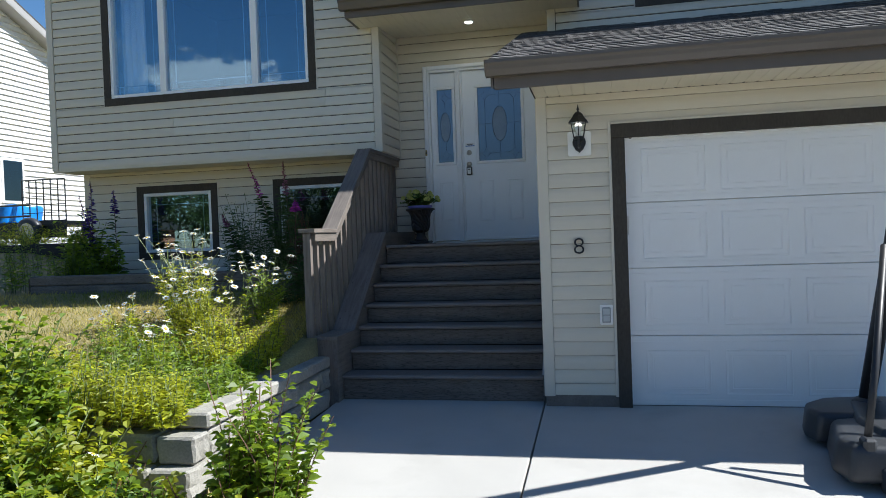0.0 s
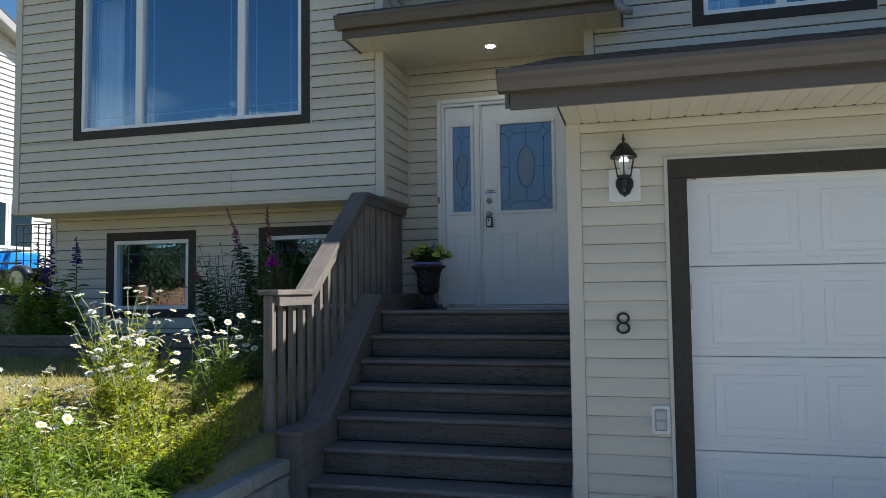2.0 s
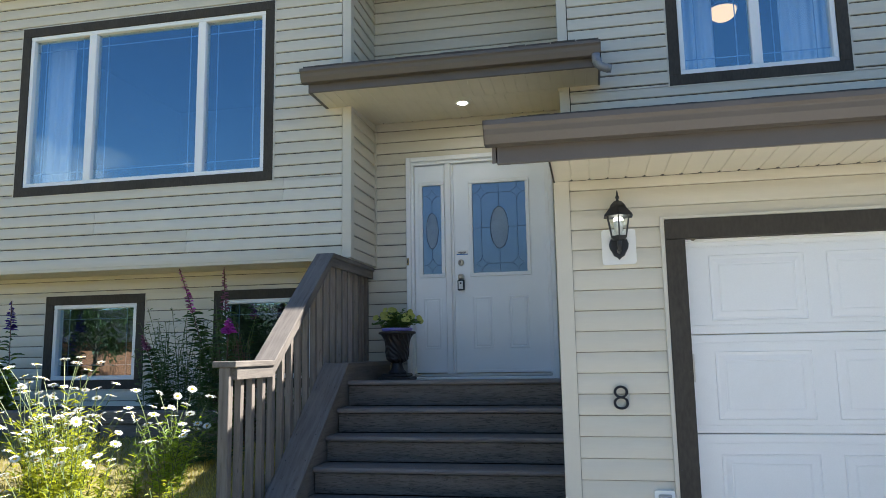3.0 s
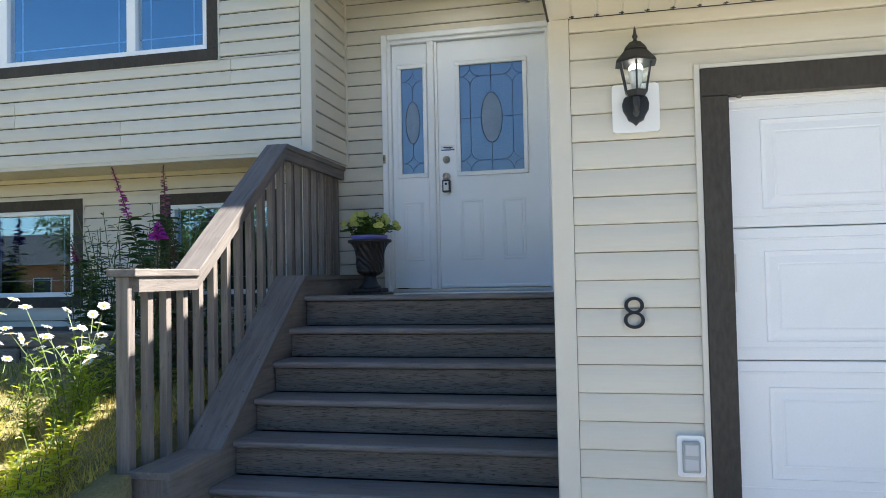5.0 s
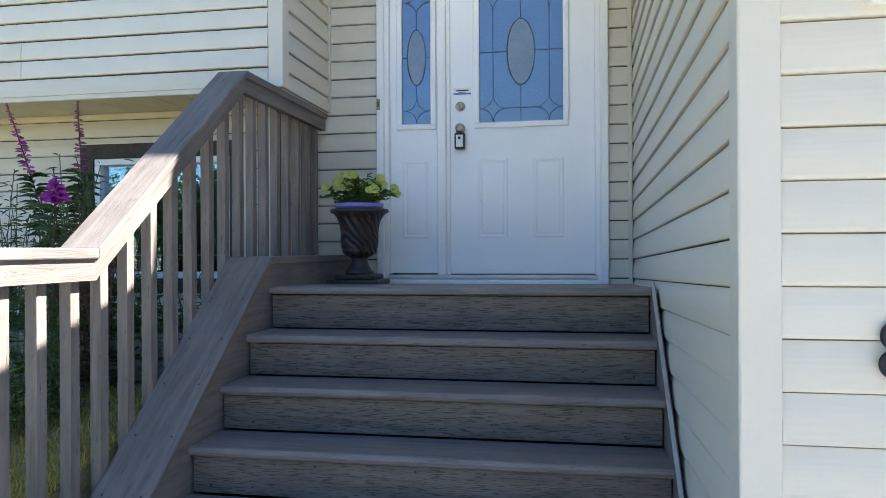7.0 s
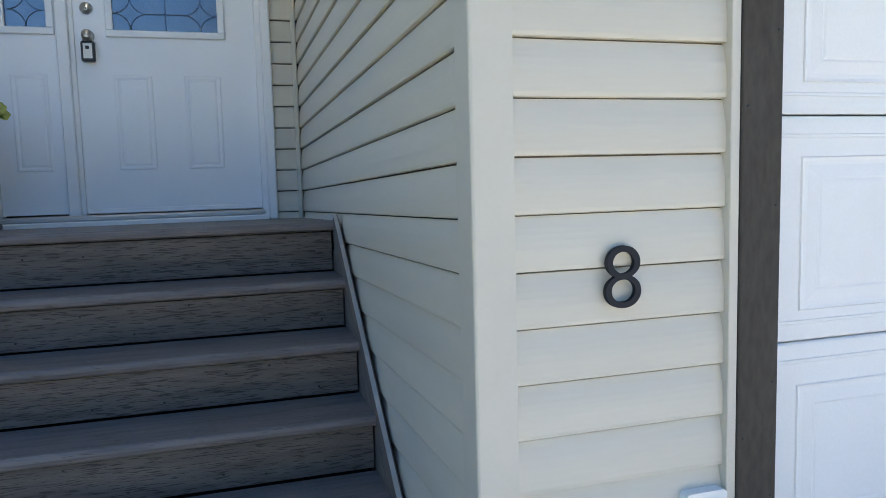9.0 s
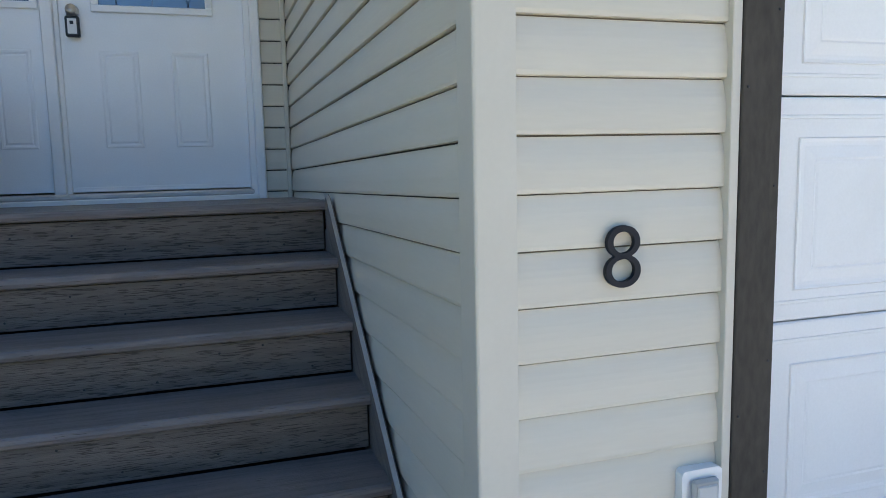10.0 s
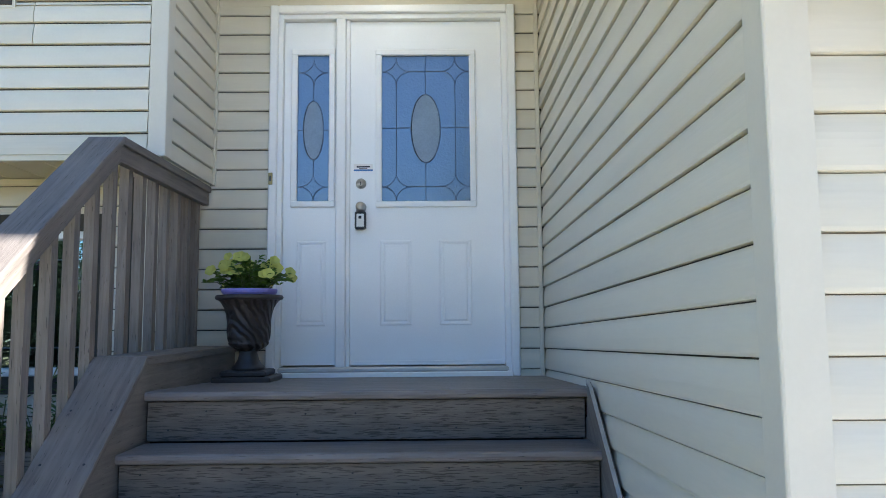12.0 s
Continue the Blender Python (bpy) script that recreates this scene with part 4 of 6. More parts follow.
def cames(parent, gx0, gx1, gz0, gz1, us, vs, rad, oval, oc, wide=True):
    """Lead lines: uprights, crossbars, concave corner diamonds and an oval."""
    y = DY + 0.007
    bm = bmesh.new()
    X = lambda u: gx0 + (gx1 - gx0) * u
    Z = lambda v: gz1 - (gz1 - gz0) * v
    r = 0.0026
    cu, cv = X(oc[0]), Z(oc[1])
    def seg(a, b):
        tube(bm, [(a[0], y, a[1]), (b[0], y, b[1])], r, 5)
    d = rad
    if wide:
        xl, xc, xr = X(us[0]), X(us[1]), X(us[2])
        zt, zm, zb = Z(vs[0]), Z(vs[1]), Z(vs[2])
        for xx in (xl, xr):
            seg((xx, zt - d), (xx, zb + d))
        for zz in (zt, zb):
            seg((xl + d, zz), (xr - d, zz))
        for (sx, xx) in ((-1, xl), (1, xr)):
            seg((xx, zm), (gx0 if sx < 0 else gx1, zm))
            seg((xx, zm), (cu + sx * oval[0], zm))
            for (sz, zz) in ((1, zt), (-1, zb)):
                # four concave quarter arcs round the crossing make the diamond
                for (ax, az) in ((1, 1), (1, -1), (-1, 1), (-1, -1)):
                    pts = []
                    for k in range(7):
                        t = math.pi / 2 * k / 6
                        px, pz = xx + ax * (d - d * math.sin(t)), zz + az * (d - d * math.cos(t))
                        pts.append((min(max(px, gx0), gx1), y, min(max(pz, gz0), gz1)))
                    tube(bm, pts, r, 5)
        seg((xc, gz1), (xc, cv + oval[1]))
        seg((xc, gz0), (xc, cv - oval[1]))
    else:
        xc = X(0.5)
        for zz, lim, sgn in ((Z(vs[0]), gz1, 1), (Z(vs[2]), gz0, -1)):
            seg((xc, zz - sgn * d), (xc, cv + sgn * oval[1]))
            for (ax, az) in ((1, 1), (1, -1), (-1, 1), (-1, -1)):
                pts = [(min(max(xc + ax * (d - d * math.sin(math.pi / 2 * k / 6)), gx0), gx1), y, min(max(zz + az * (d - d * math.cos(math.pi / 2 * k / 6)), gz0), gz1)) for k in range(7)]
                tube(bm, pts, r, 5)
        seg((gx0, cv), (xc - oval[0], cv))
        seg((xc + oval[0], cv), (gx1, cv))
    tube(bm, [(cu + oval[0] * math.cos(2 * math.pi * k / 36), y, cv + oval[1] * math.sin(2 * math.pi * k / 36)) for k in range(37)], 0.0042, 5)
    part("lead_came", bm, M_CAME, parent, "dark lead lines")
    bm = bmesh.new()
    ring = [bm.verts.new((cu + oval[0] * math.cos(2 * math.pi * k / 36), y + 0.001, cv + oval[1] * math.sin(2 * math.pi * k / 36))) for k in range(36)]
    bm.faces.new(ring[::-1])
    part("oval_pane", bm, M_FROST, parent, "frosted oval pane with etched motif")


cames(main, -0.975, -0.43, 2.322, 3.243, (0.166, 0.497, 0.834), (0.109, 0.498, 0.898), 0.088, (0.09, 0.216), (0.5, 0.502))
cames(sidel, -1.495, -1.297, 2.326, 3.25, (0.5,), (0.12, 0.5, 0.9), 0.085, (0.062, 0.185), (0.5, 0.515), wide=False)
# deadbolt, knob with hanging lockbox, sticker, strike plate
bm = lathe([(0.0, 0.0), (0.031, 0.0), (0.033, 0.006), (0.028, 0.014), (0.018, 0.018), (0.016, 0.022), (0.0, 0.022)], 20)
bmesh.ops.rotate(bm, verts=bm.verts[:], cent=(0, 0, 0), matrix=Matrix.Rotation(radians(90), 3, "X"))
bmesh.ops.translate(bm, verts=bm.verts[:], vec=(-1.10, DY, 2.434))
dead = part("deadbolt", bm, M_CHROME, door, "satin nickel deadbolt", smooth=True)
part("keyway", B(-1.103, DY - 0.0235, 2.424, -1.097, DY - 0.021, 2.444), M_BLACK, dead)
bm = lathe([(0.0, 0.0), (0.032, 0.0), (0.033, 0.006), (0.016, 0.014), (0.013, 0.03), (0.022, 0.036), (0.029, 0.05), (0.024, 0.064), (0.0, 0.068)], 20)
bmesh.ops.rotate(bm, verts=bm.verts[:], cent=(0, 0, 0), matrix=Matrix.Rotation(radians(90), 3, "X"))
bmesh.ops.translate(bm, verts=bm.verts[:], vec=(-1.10, DY, 2.288))
part("door_knob", bm, M_CHROME, door, "satin nickel knob", smooth=True)
lockbox = thing("lockbox", -1.10, DY - 0.03, 2.15, label="small black key lockbox hanging from the door knob", category="lockbox")
bm = B(-0.034, -0.02, 0.0, 0.034, 0.02, 0.105, 0.006)
part("body", bm, M_PLAST, lockbox)
bm = bmesh.new()
tube(bm, [(-0.021, 0, 0.10), (-0.021, 0, 0.135)] + [(-0.021 * math.cos(t * math.pi / 6), 0, 0.135 + 0.024 * math.sin(t * math.pi / 6)) for t in range(1, 6)] + [(0.021, 0, 0.135), (0.021, 0, 0.10)], 0.006, 8)
part("shackle", bm, M_CHROME, lockbox, "chrome shackle", smooth=True)
part("face_plate", B(-0.022, -0.0225, 0.014, 0.022, -0.0195, 0.092, 0.001), M_PATCHW, lockbox, "pale face plate")
part("dial", B(-0.010, -0.0245, 0.062, 0.008, -0.0215, 0.080, 0.002), M_BLACK, lockbox)
sticker = thing("door_sticker", -1.087, DY - 0.002, 2.535, label="small white printed sticker with a blue stripe on the door", category="sticker")
part("paper", B(-0.058, -0.0015, -0.022, 0.058, 0.001, 0.022), M_PATCHW, sticker)
part("stripe", B(-0.058, -0.0025, -0.022, 0.058, -0.0012, -0.012), M_LABELB, sticker, "blue stripe")
part("print_bar", B(-0.040, -0.0025, 0.000, 0.042, -0.0012, 0.009), M_DARKTXT, sticker, "illegible dark print")
part("print_bar", B(-0.025, -0.0025, -0.009, 0.025, -0.0012, -0.005), M_DARKTXT, sticker)
bell = thing("doorbell", -1.638, DOOR_Y - 0.04, 2.456, label="small brass doorbell button on the door casing", category="doorbell")
part("plate", B(-0.012, -0.008, -0.036, 0.012, 0.002, 0.036, 0.002), M_BRASS, bell)
part("button", B(-0.005, -0.012, -0.016, 0.005, -0.006, 0.016, 0.002), M_PLAST, bell)

# ---------------- garage door ----------------
gd = thing("door_garage", label="white sectional garage door with raised short panels", category="garage door", kind="structure")
GY = 0.055
rows = [(-0.03, 0.53), (0.534, 1.078), (1.082, 1.606), (1.610, 2.132)]
for k, (a, b) in enumerate(rows):
    sec = part("section", B(0.66, GY, a, 5.60, GY + 0.045, b, 0.004), M_GDOOR, gd)
    for zc in (a + 0.045, b - 0.045):
        part("seam_rib", B(0.66, GY - 0.0022, zc - 0.005, 5.60, GY + 0.001, zc + 0.005, 0.002), M_GDOOR, sec)
    h0 = (a + b) / 2
    for i in range(8):
        x0 = 0.815 + 0.602 * i
        bm = emboss(bmesh.new(), x0, x0 + 0.49, h0 - 0.19, h0 + 0.17, GY - 0.0036, [(0, -0.003), (0.003, 0), (0.010, -0.0022), (0.020, -0.0028), (0.048, 0.0008), (0.053, -0.001), (0.060, 0.0004)])
        part("raised_panel", bm, M_GDOOR, sec)
part("bottom_seal", B(0.68, GY - 0.004, -0.05, 5.58, GY + 0.04, -0.03), M_BLACK, gd, "black rubber bottom seal")
part("stop_strip", B(0.655, GY - 0.022, -0.03, 0.692, GY - 0.002, 2.14, 0.003), M_WHITE, gd, "white weather strip")
part("stop_strip", B(0.69, GY - 0.022, 2.118, 5.57, GY - 0.002, 2.145, 0.003), M_WHITE, gd, "white weather strip")
gt = thing("trim_garage_door", label="dark brown painted wooden garage door trim", category="trim", kind="structure")
part("trim_board", B(0.586, -0.026, -0.05, 0.69, GY + 0.05, 2.13, 0.003), M_BROWN, gt)
part("trim_board", B(5.57, -0.026, -0.05, 5.674, GY + 0.05, 2.13, 0.003), M_BROWN, gt)
part("trim_board", B(0.586, -0.028, 2.132, 5.674, GY + 0.05, 2.242, 0.003), M_BROWN, gt)
for q in ((0.562, 0.05, 0.585, 2.262), (5.675, 0.05, 5.698, 2.262)):
    part("channel", B(q[0], -0.022, q[1], q[2], 0.02, q[3], 0.002), M_TRIM, gt, "pale vinyl channel")
part("channel", B(0.585, -0.022, 2.243, 5.675, 0.02, 2.262, 0.002), M_TRIM, gt, "pale vinyl channel")
for (xx, zz) in ((0.60, 2.225), (0.612, 2.225), (0.60, 2.15), (0.60, 2.105), (0.675, 2.105), (0.676, 1.78), (0.676, 1.41), (0.676, 1.02), (0.676, 0.76), (0.60, 1.62), (0.60, 0.9), (0.60, 0.5), (0.676, 0.45)):
    bm = lathe([(0.0, 0.0), (0.0035, 0.0), (0.003, 0.0016), (0.0, 0.002)], 8)
    bmesh.ops.rotate(bm, verts=bm.verts[:], cent=(0, 0, 0), matrix=Matrix.Rotation(radians(90), 3, "X"))
    bmesh.ops.translate(bm, verts=bm.verts[:], vec=(xx, -0.026 if zz < 2.13 else -0.028, zz))
    part("screw", bm, M_BLACK, gt)
latch = thing("latch_plate", 0.697, 0.02, 1.43, label="grey metal latch plate at the garage door's edge", category="latch")
part("plate", B(-0.008, -0.012, -0.075, 0.006, 0.03, 0.075, 0.002), M_CHROME, latch)
nest = thing("wasp_nest", 0.735, 0.012, 2.135, label="tiny grey mud nest under the garage door trim", category="nest")
bm = bmesh.new()
bmesh.ops.create_icosphere(bm, subdivisions=2, radius=0.014)
for v in bm.verts:
    v.co *= 1 + 0.35 * noise.noise(v.co * 90)
part("mud", bm, M_FOUND, nest)

# ---------------- wall lantern, number, outlet ----------------
M_LGLASS = glass_mat("lantern_glass", (0.95, 0.96, 0.96), 0.0)
M_BULB = emit_mat("glowing_bulb_tip", (1.0, 0.93, 0.8), 1.6)
lan = thing("wall_lantern", 0.335, -0.016, 2.10, label="black carriage wall lantern with lit bulb on white block", category="wall lantern")
LPOS = (0.335, -0.016, 2.10)
bm = B(0.243, -0.03, 2.003, 0.428, -0.002, 2.20)
bmesh.ops.bevel(bm, geom=[e for e in bm.edges if abs(e.verts[0].co.y - e.verts[1].co.y) > 0.01], offset=0.016, segments=4, affect="EDGES", profile=0.5)
part("mounting_block", sub(bm, LPOS), M_PATCHW, lan, "white plastic mounting block")
shield = [(0.0, -0.068), (-0.012, -0.055), (-0.03, -0.045), (-0.036, -0.03), (-0.05, -0.005), (-0.053, 0.02), (-0.045, 0.045), (-0.03, 0.055), (0.03, 0.055), (0.045, 0.045), (0.053, 0.02), (0.05, -0.005), (0.036, -0.03), (0.03, -0.045), (0.012, -0.055)]
bm = prism([(0.335 + a, 2.095 + b) for a, b in shield], 1, -0.05, -0.03)
bmesh.ops.bevel(bm, geom=[e for e in bm.edges if e.verts[0].co.y < -0.045 and e.verts[1].co.y < -0.045], offset=0.006, segments=2, affect="EDGES", profile=0.5)
part("back_plate", sub(bm, LPOS), M_BLACK, lan, "black shield-shaped plate")
bm = bmesh.new()
tube(bm, [(0.335, -0.045, 2.08), (0.335, -0.08, 2.068), (0.335, -0.115, 2.075), (0.335, -0.13, 2.10), (0.335, -0.13, 2.135)], 0.013, 8)
part("arm", sub(bm, LPOS), M_BLACK, lan)
LX, LY = 0.335, -0.13


def frustum(r0, z0, r1, z1, bm=None, sides=6, turn=30):
    bm = bm or bmesh.new()
    A = [bm.verts.new((LX + r0 * math.cos(radians(turn + 360 * k / sides)), LY + r0 * math.sin(radians(turn + 360 * k / sides)), z0)) for k in range(sides)]
    Z = [bm.verts.new((LX + r1 * math.cos(radians(turn + 360 * k / sides)), LY + r1 * math.sin(radians(turn + 360 * k / sides)), z1)) for k in range(sides)]
    for k in range(sides):
        bm.faces.new((A[k], A[(k + 1) % sides], Z[(k + 1) % sides], Z[k]))
    bm.faces.new(A[::-1])
    bm.faces.new(Z)
    return bm


bm = frustum(0.036, 2.125, 0.05, 2.145)
part("cup", sub(bm, LPOS), M_BLACK, lan)
for k in range(6):
    a0, a1 = radians(30 + 60 * k), radians(90 + 60 * k)
    bm = bmesh.new()
    tube(bm, [(LX + 0.044 * math.cos(a0), LY + 0.044 * math.sin(a0), 2.145), (LX + 0.066 * math.cos(a0), LY + 0.066 * math.sin(a0), 2.258)], 0.0042, 5)
    part("glazing_bar", sub(bm, LPOS), M_BLACK, lan)
    bm = bmesh.new()
    q = [(0.043, a0, 2.146), (0.043, a1, 2.146), (0.064, a1, 2.256), (0.064, a0, 2.256)]
    v = [bm.verts.new((LX + r * math.cos(a), LY + r * math.sin(a), z)) for r, a, z in q]
    bm.faces.new(v)
    pn = part("glass_pane", sub(bm, LPOS), M_LGLASS, lan, "clear glass pane")
    pn.visible_shadow = False
bm = frustum(0.088, 2.252, 0.084, 2.262)
frustum(0.084, 2.262, 0.045, 2.305, bm)
frustum(0.050, 2.305, 0.042, 2.318, bm)
frustum(0.042, 2.318, 0.022, 2.338, bm)
part("roof_cap", sub(bm, LPOS), M_BLACK, lan)
bm = lathe([(0.0, 2.338), (0.010, 2.338), (0.006, 2.350), (0.012, 2.360), (0.006, 2.372), (0.004, 2.392), (0.0, 2.402)], 10, cx=LX, cy=LY)
part("finial", sub(bm, LPOS), M_BLACK, lan)
bm = lathe([(0.0, 2.145), (0.018, 2.145), (0.018, 2.172), (0.022, 2.175), (0.026, 2.215), (0.026, 2.226)], 14, cx=LX, cy=LY)
bulb = part("bulb", sub(bm, LPOS), M_PATCHW, lan, "white bulb base", smooth=True)
bm = lathe([(0.026, 2.226), (0.027, 2.240), (0.018, 2.250), (0.0, 2.253)], 14, cx=LX, cy=LY)
tip = part("bulb_globe", sub(bm, LPOS), M_BULB, lan, "glowing globe")

fc = bpy.data.curves.new("eight", "FONT")
fc.body, fc.size, fc.extrude, fc.offset, fc.bevel_depth = "8", 0.178, 0.005, -0.0034, 0.001
fc.align_x = "CENTER"
tmp = new("house_number", fc)
dg = bpy.context.evaluated_depsgraph_get()
me8 = bpy.data.meshes.new_from_object(tmp.evaluated_get(dg))
bpy.data.objects.remove(tmp)
M_NUM = mat("black_cast_number", (0.012, 0.013, 0.018), 0.6, vary=0.1, spec=0.3)
me8.materials.clear()
me8.materials.append(M_NUM)
_v = np.array([v.co[:] for v in me8.vertices])
_lo, _hi = _v.min(0), _v.max(0)
for v in me8.vertices:
    c = v.co
    v.co = ((c.x - (_lo[0] + _hi[0]) / 2) / (_hi[0] - _lo[0]) * 0.082, -c.z, (c.y - _lo[1]) / (_hi[1] - _lo[1]) * 0.128)
num = new("house_number", me8)
num.location = (0.306, -0.0185, 1.213)
tagged(num, "black house number 8 fixed on cream siding", "house number")

outlet = thing("outdoor_outlet", 0.506, -0.014, 0.715, label="covered outdoor power outlet with white surround plate", category="outlet")
bm = B(-0.052, -0.016, -0.08, 0.052, 0.012, 0.08)
bmesh.ops.bevel(bm, geom=[e for e in bm.edges if abs(e.verts[0].co.y - e.verts[1].co.y) > 0.01], offset=0.012, segments=3, affect="EDGES", profile=0.5)
part("mounting_block", bm, M_PATCHW, outlet, "white plastic block")
M_GREYP = mat("grey_plastic", (0.36, 0.36, 0.34), 0.45, vary=0.08)
part("cover", B(-0.034, -0.034, -0.062, 0.034, -0.016, 0.062, 0.006), M_GREYP, outlet, "grey hinged cover")
for zz in (-0.028, 0.028):
    part("flap", B(-0.026, -0.038, zz - 0.022, 0.026, -0.033, zz + 0.022, 0.003), mat("light_grey_flap", (0.5, 0.5, 0.48), 0.5), outlet)

# recessed porch light and downspout
pl = thing("porch_light", -0.94, 2.41, 3.88, label="small white recessed porch light, switched on", category="ceiling light")
bm = lathe([(0.0, -0.004), (0.045, -0.004), (0.062, -0.012), (0.066, -0.004), (0.066, 0.006), (0.0, 0.006)], 24)
part("ring", bm, M_PATCHW, pl, "white trim ring", smooth=True)
bm = lathe([(0.0, -0.016), (0.026, -0.015), (0.040, -0.009), (0.043, -0.003)][::-1], 20)
part("lamp", bm, emit_mat("porch_lamp_glow", (1.0, 0.95, 0.85), 30.0), pl, "glowing reflector lamp", smooth=True)
dsp = thing("downspout", 0.35, 1.9, 3.9, label="grey-brown corrugated downspout elbow at the porch gutter", category="downspout")
M_GALV = mat("dull_painted_elbow", (0.24, 0.25, 0.27), 0.5, metal=0.3, vary=0.1)
bm = bmesh.new()
pts = [(0.30, 1.70, 3.945), (0.30, 1.70, 3.905), (0.308, 1.705, 3.87), (0.33, 1.71, 3.845), (0.365, 1.715, 3.828), (0.42, 1.72, 3.818)]
tube(bm, pts, 0.036, 10)
part("elbow", sub(bm, (0.35, 1.9, 3.9)), M_GALV, dsp, smooth=True)
for k in range(1, 5):
    bm = bmesh.new()
    a, b = Vector(pts[k]), Vector(pts[min(k + 1, 5)])
    tube(bm, [a.lerp(b, 0.35), a.lerp(b, 0.55)], 0.041, 10)
    part("rib", sub(bm, (0.35, 1.9, 3.9)), M_GALV, dsp)

# curtains and bedroom lamp seen through the panes
M_SHEER = mat("white_sheer_curtain", (0.75, 0.76, 0.78), 0.8, vary=0.04)


def curtain(x0, x1, y, z0, z1, label):
    c = thing("curtain", (x0 + x1) / 2, y, z0, label=label, category="curtain")
    bm = bmesh.new()
    n = 40
    w = x1 - x0
    ring = []
    for k in range(n + 1):
        u = k / n
        off = 0.025 * math.sin(u * 2 * math.pi * max(3, w * 12)) + 0.008 * math.sin(u * 37)
        ring.append((bm.verts.new((-w / 2 + w * u, off, 0)), bm.verts.new((-w / 2 + w * u, off * 0.7, z1 - z0))))
    for a, b in zip(ring, ring[1:]):
        bm.faces.new((a[0], b[0], b[1], a[1]))
    ob = part("cloth", bm, M_SHEER, c, smooth=True)
    so = ob.modifiers.new("thickness", "SOLIDIFY")
    so.thickness = 0.003
    bm = bmesh.new()
    tube(bm, [(-w / 2 - 0.05, 0, z1 - z0 + 0.01), (w / 2 + 0.05, 0, z1 - z0 + 0.01)], 0.012, 8)
    part("rod", bm, M_WHITE, c)
    return c


curtain(-5.50, -5.16, 2.43, 2.75, 4.98, "sheer white curtain gathered beside the picture window")
curtain(1.02, 1.36, 2.46, 3.3, 4.95, "sheer white curtain beside the upper window")
curtain(1.92, 2.34, 2.46, 3.3, 4.95, "sheer white curtain beside the upper window")
cl = thing("bedroom_ceiling_light", 1.75, 4.0, 5.38, label="glowing frosted glass dome light on a ceiling", category="ceiling light")
bm = lathe([(0.0, -0.24), (0.08, -0.23), (0.13, -0.19), (0.15, -0.14), (0.15, -0.11)], 24)
part("dome", bm, emit_mat("dome_glow", (1.0, 0.62, 0.27), 0.5), cl, smooth=True)
bm = lathe([(0.0, -0.12), (0.165, -0.12), (0.165, -0.10), (0.03, -0.09), (0.02, -0.03), (0.07, -0.02), (0.07, 0.0), (0.0, 0.0)], 24)
part("base", bm, M_CHROME, cl)

# ---------------- urn with petunias ----------------
M_URN = bpy.data.materials.new("dark_brown_weave_plastic")
nt = node_tree(M_URN)
_o = nt.nodes.new("ShaderNodeOutputMaterial")
_d = nt.nodes.new("ShaderNodeBsdfPrincipled")
_d.inputs["Base Color"].default_value, _d.inputs["Roughness"].default_value = (0.030, 0.021, 0.019, 1), 0.5
_c = nt.nodes.new("ShaderNodeTexCoord")
_w = nt.nodes.new("ShaderNodeTexWave")
_w.wave_type, _w.bands_direction = "BANDS", "DIAGONAL"
_w.inputs["Scale"].default_value, _w.inputs["Distortion"].default_value, _w.inputs["Detail"].default_value = 11.0, 6.0, 2.0
_b = nt.nodes.new("ShaderNodeBump")
_b.inputs["Strength"].default_value, _b.inputs["Distance"].default_value = 0.9, 0.012
nt.links.new(_c.outputs["Object"], _w.inputs["Vector"])
nt.links.new(_w.outputs[0], _b.inputs["Height"])
nt.links.new(_b.outputs[0], _d.inputs["Normal"])
nt.links.new(_d.outputs[0], _o.inputs[0])
M_URNP = mat("dark_brown_plastic", (0.032, 0.024, 0.022), 0.5, vary=0.15)
M_LILAC = mat("lilac_plastic_pot", (0.22, 0.20, 0.55), 0.45, vary=0.05)
urn = thing("urn_planter", -1.637, 2.55, 1.286, label="dark brown pedestal urn holding a lilac pot of yellow petunias", category="planter")
bm = B(-0.15, -0.15, 0, 0.15, 0.15, 0.032, 0.008)
box(bm, -0.118, -0.118, 0.032, 0.118, 0.118, 0.062, 0.008)
part("base", bm, M_URNP, urn, "square stepped base")
bm = lathe([(0.085, 0.06), (0.085, 0.078), (0.07, 0.09), (0.055, 0.115), (0.046, 0.15), (0.048, 0.165)], 28)
part("stem", bm, M_URNP, urn, smooth=True)
bm = lathe([(0.05, 0.16), (0.085, 0.178), (0.103, 0.195), (0.106, 0.203), (0.102, 0.206), (0.11, 0.225), (0.114, 0.26), (0.113, 0.31), (0.118, 0.35), (0.128, 0.385), (0.148, 0.418), (0.165, 0.432)], 32)
part("bowl", bm, M_URN, urn, "woven-relief bowl", smooth=True)
bm = lathe([(0.15, 0.425), (0.172, 0.43), (0.178, 0.44), (0.172, 0.452), (0.15, 0.455), (0.135, 0.45)], 32)
part("rim", bm, M_URNP, urn, smooth=True)
bm = lathe([(0.12, 0.43), (0.138, 0.462), (0.142, 0.464), (0.146, 0.478), (0.143, 0.486), (0.130, 0.486), (0.128, 0.47), (0.0, 0.468)], 32)
part("inner_pot", bm, M_LILAC, urn, "lilac plastic pot")

# ---------------- retaining wall of blocks ----------------
rw = thing("retaining_wall", -1.95, -1.2, -0.15, label="grey split-face concrete block retaining wall beside the driveway", category="retaining wall")
RWP = (-1.95, -1.2, -0.15)
rng = random.Random(11)


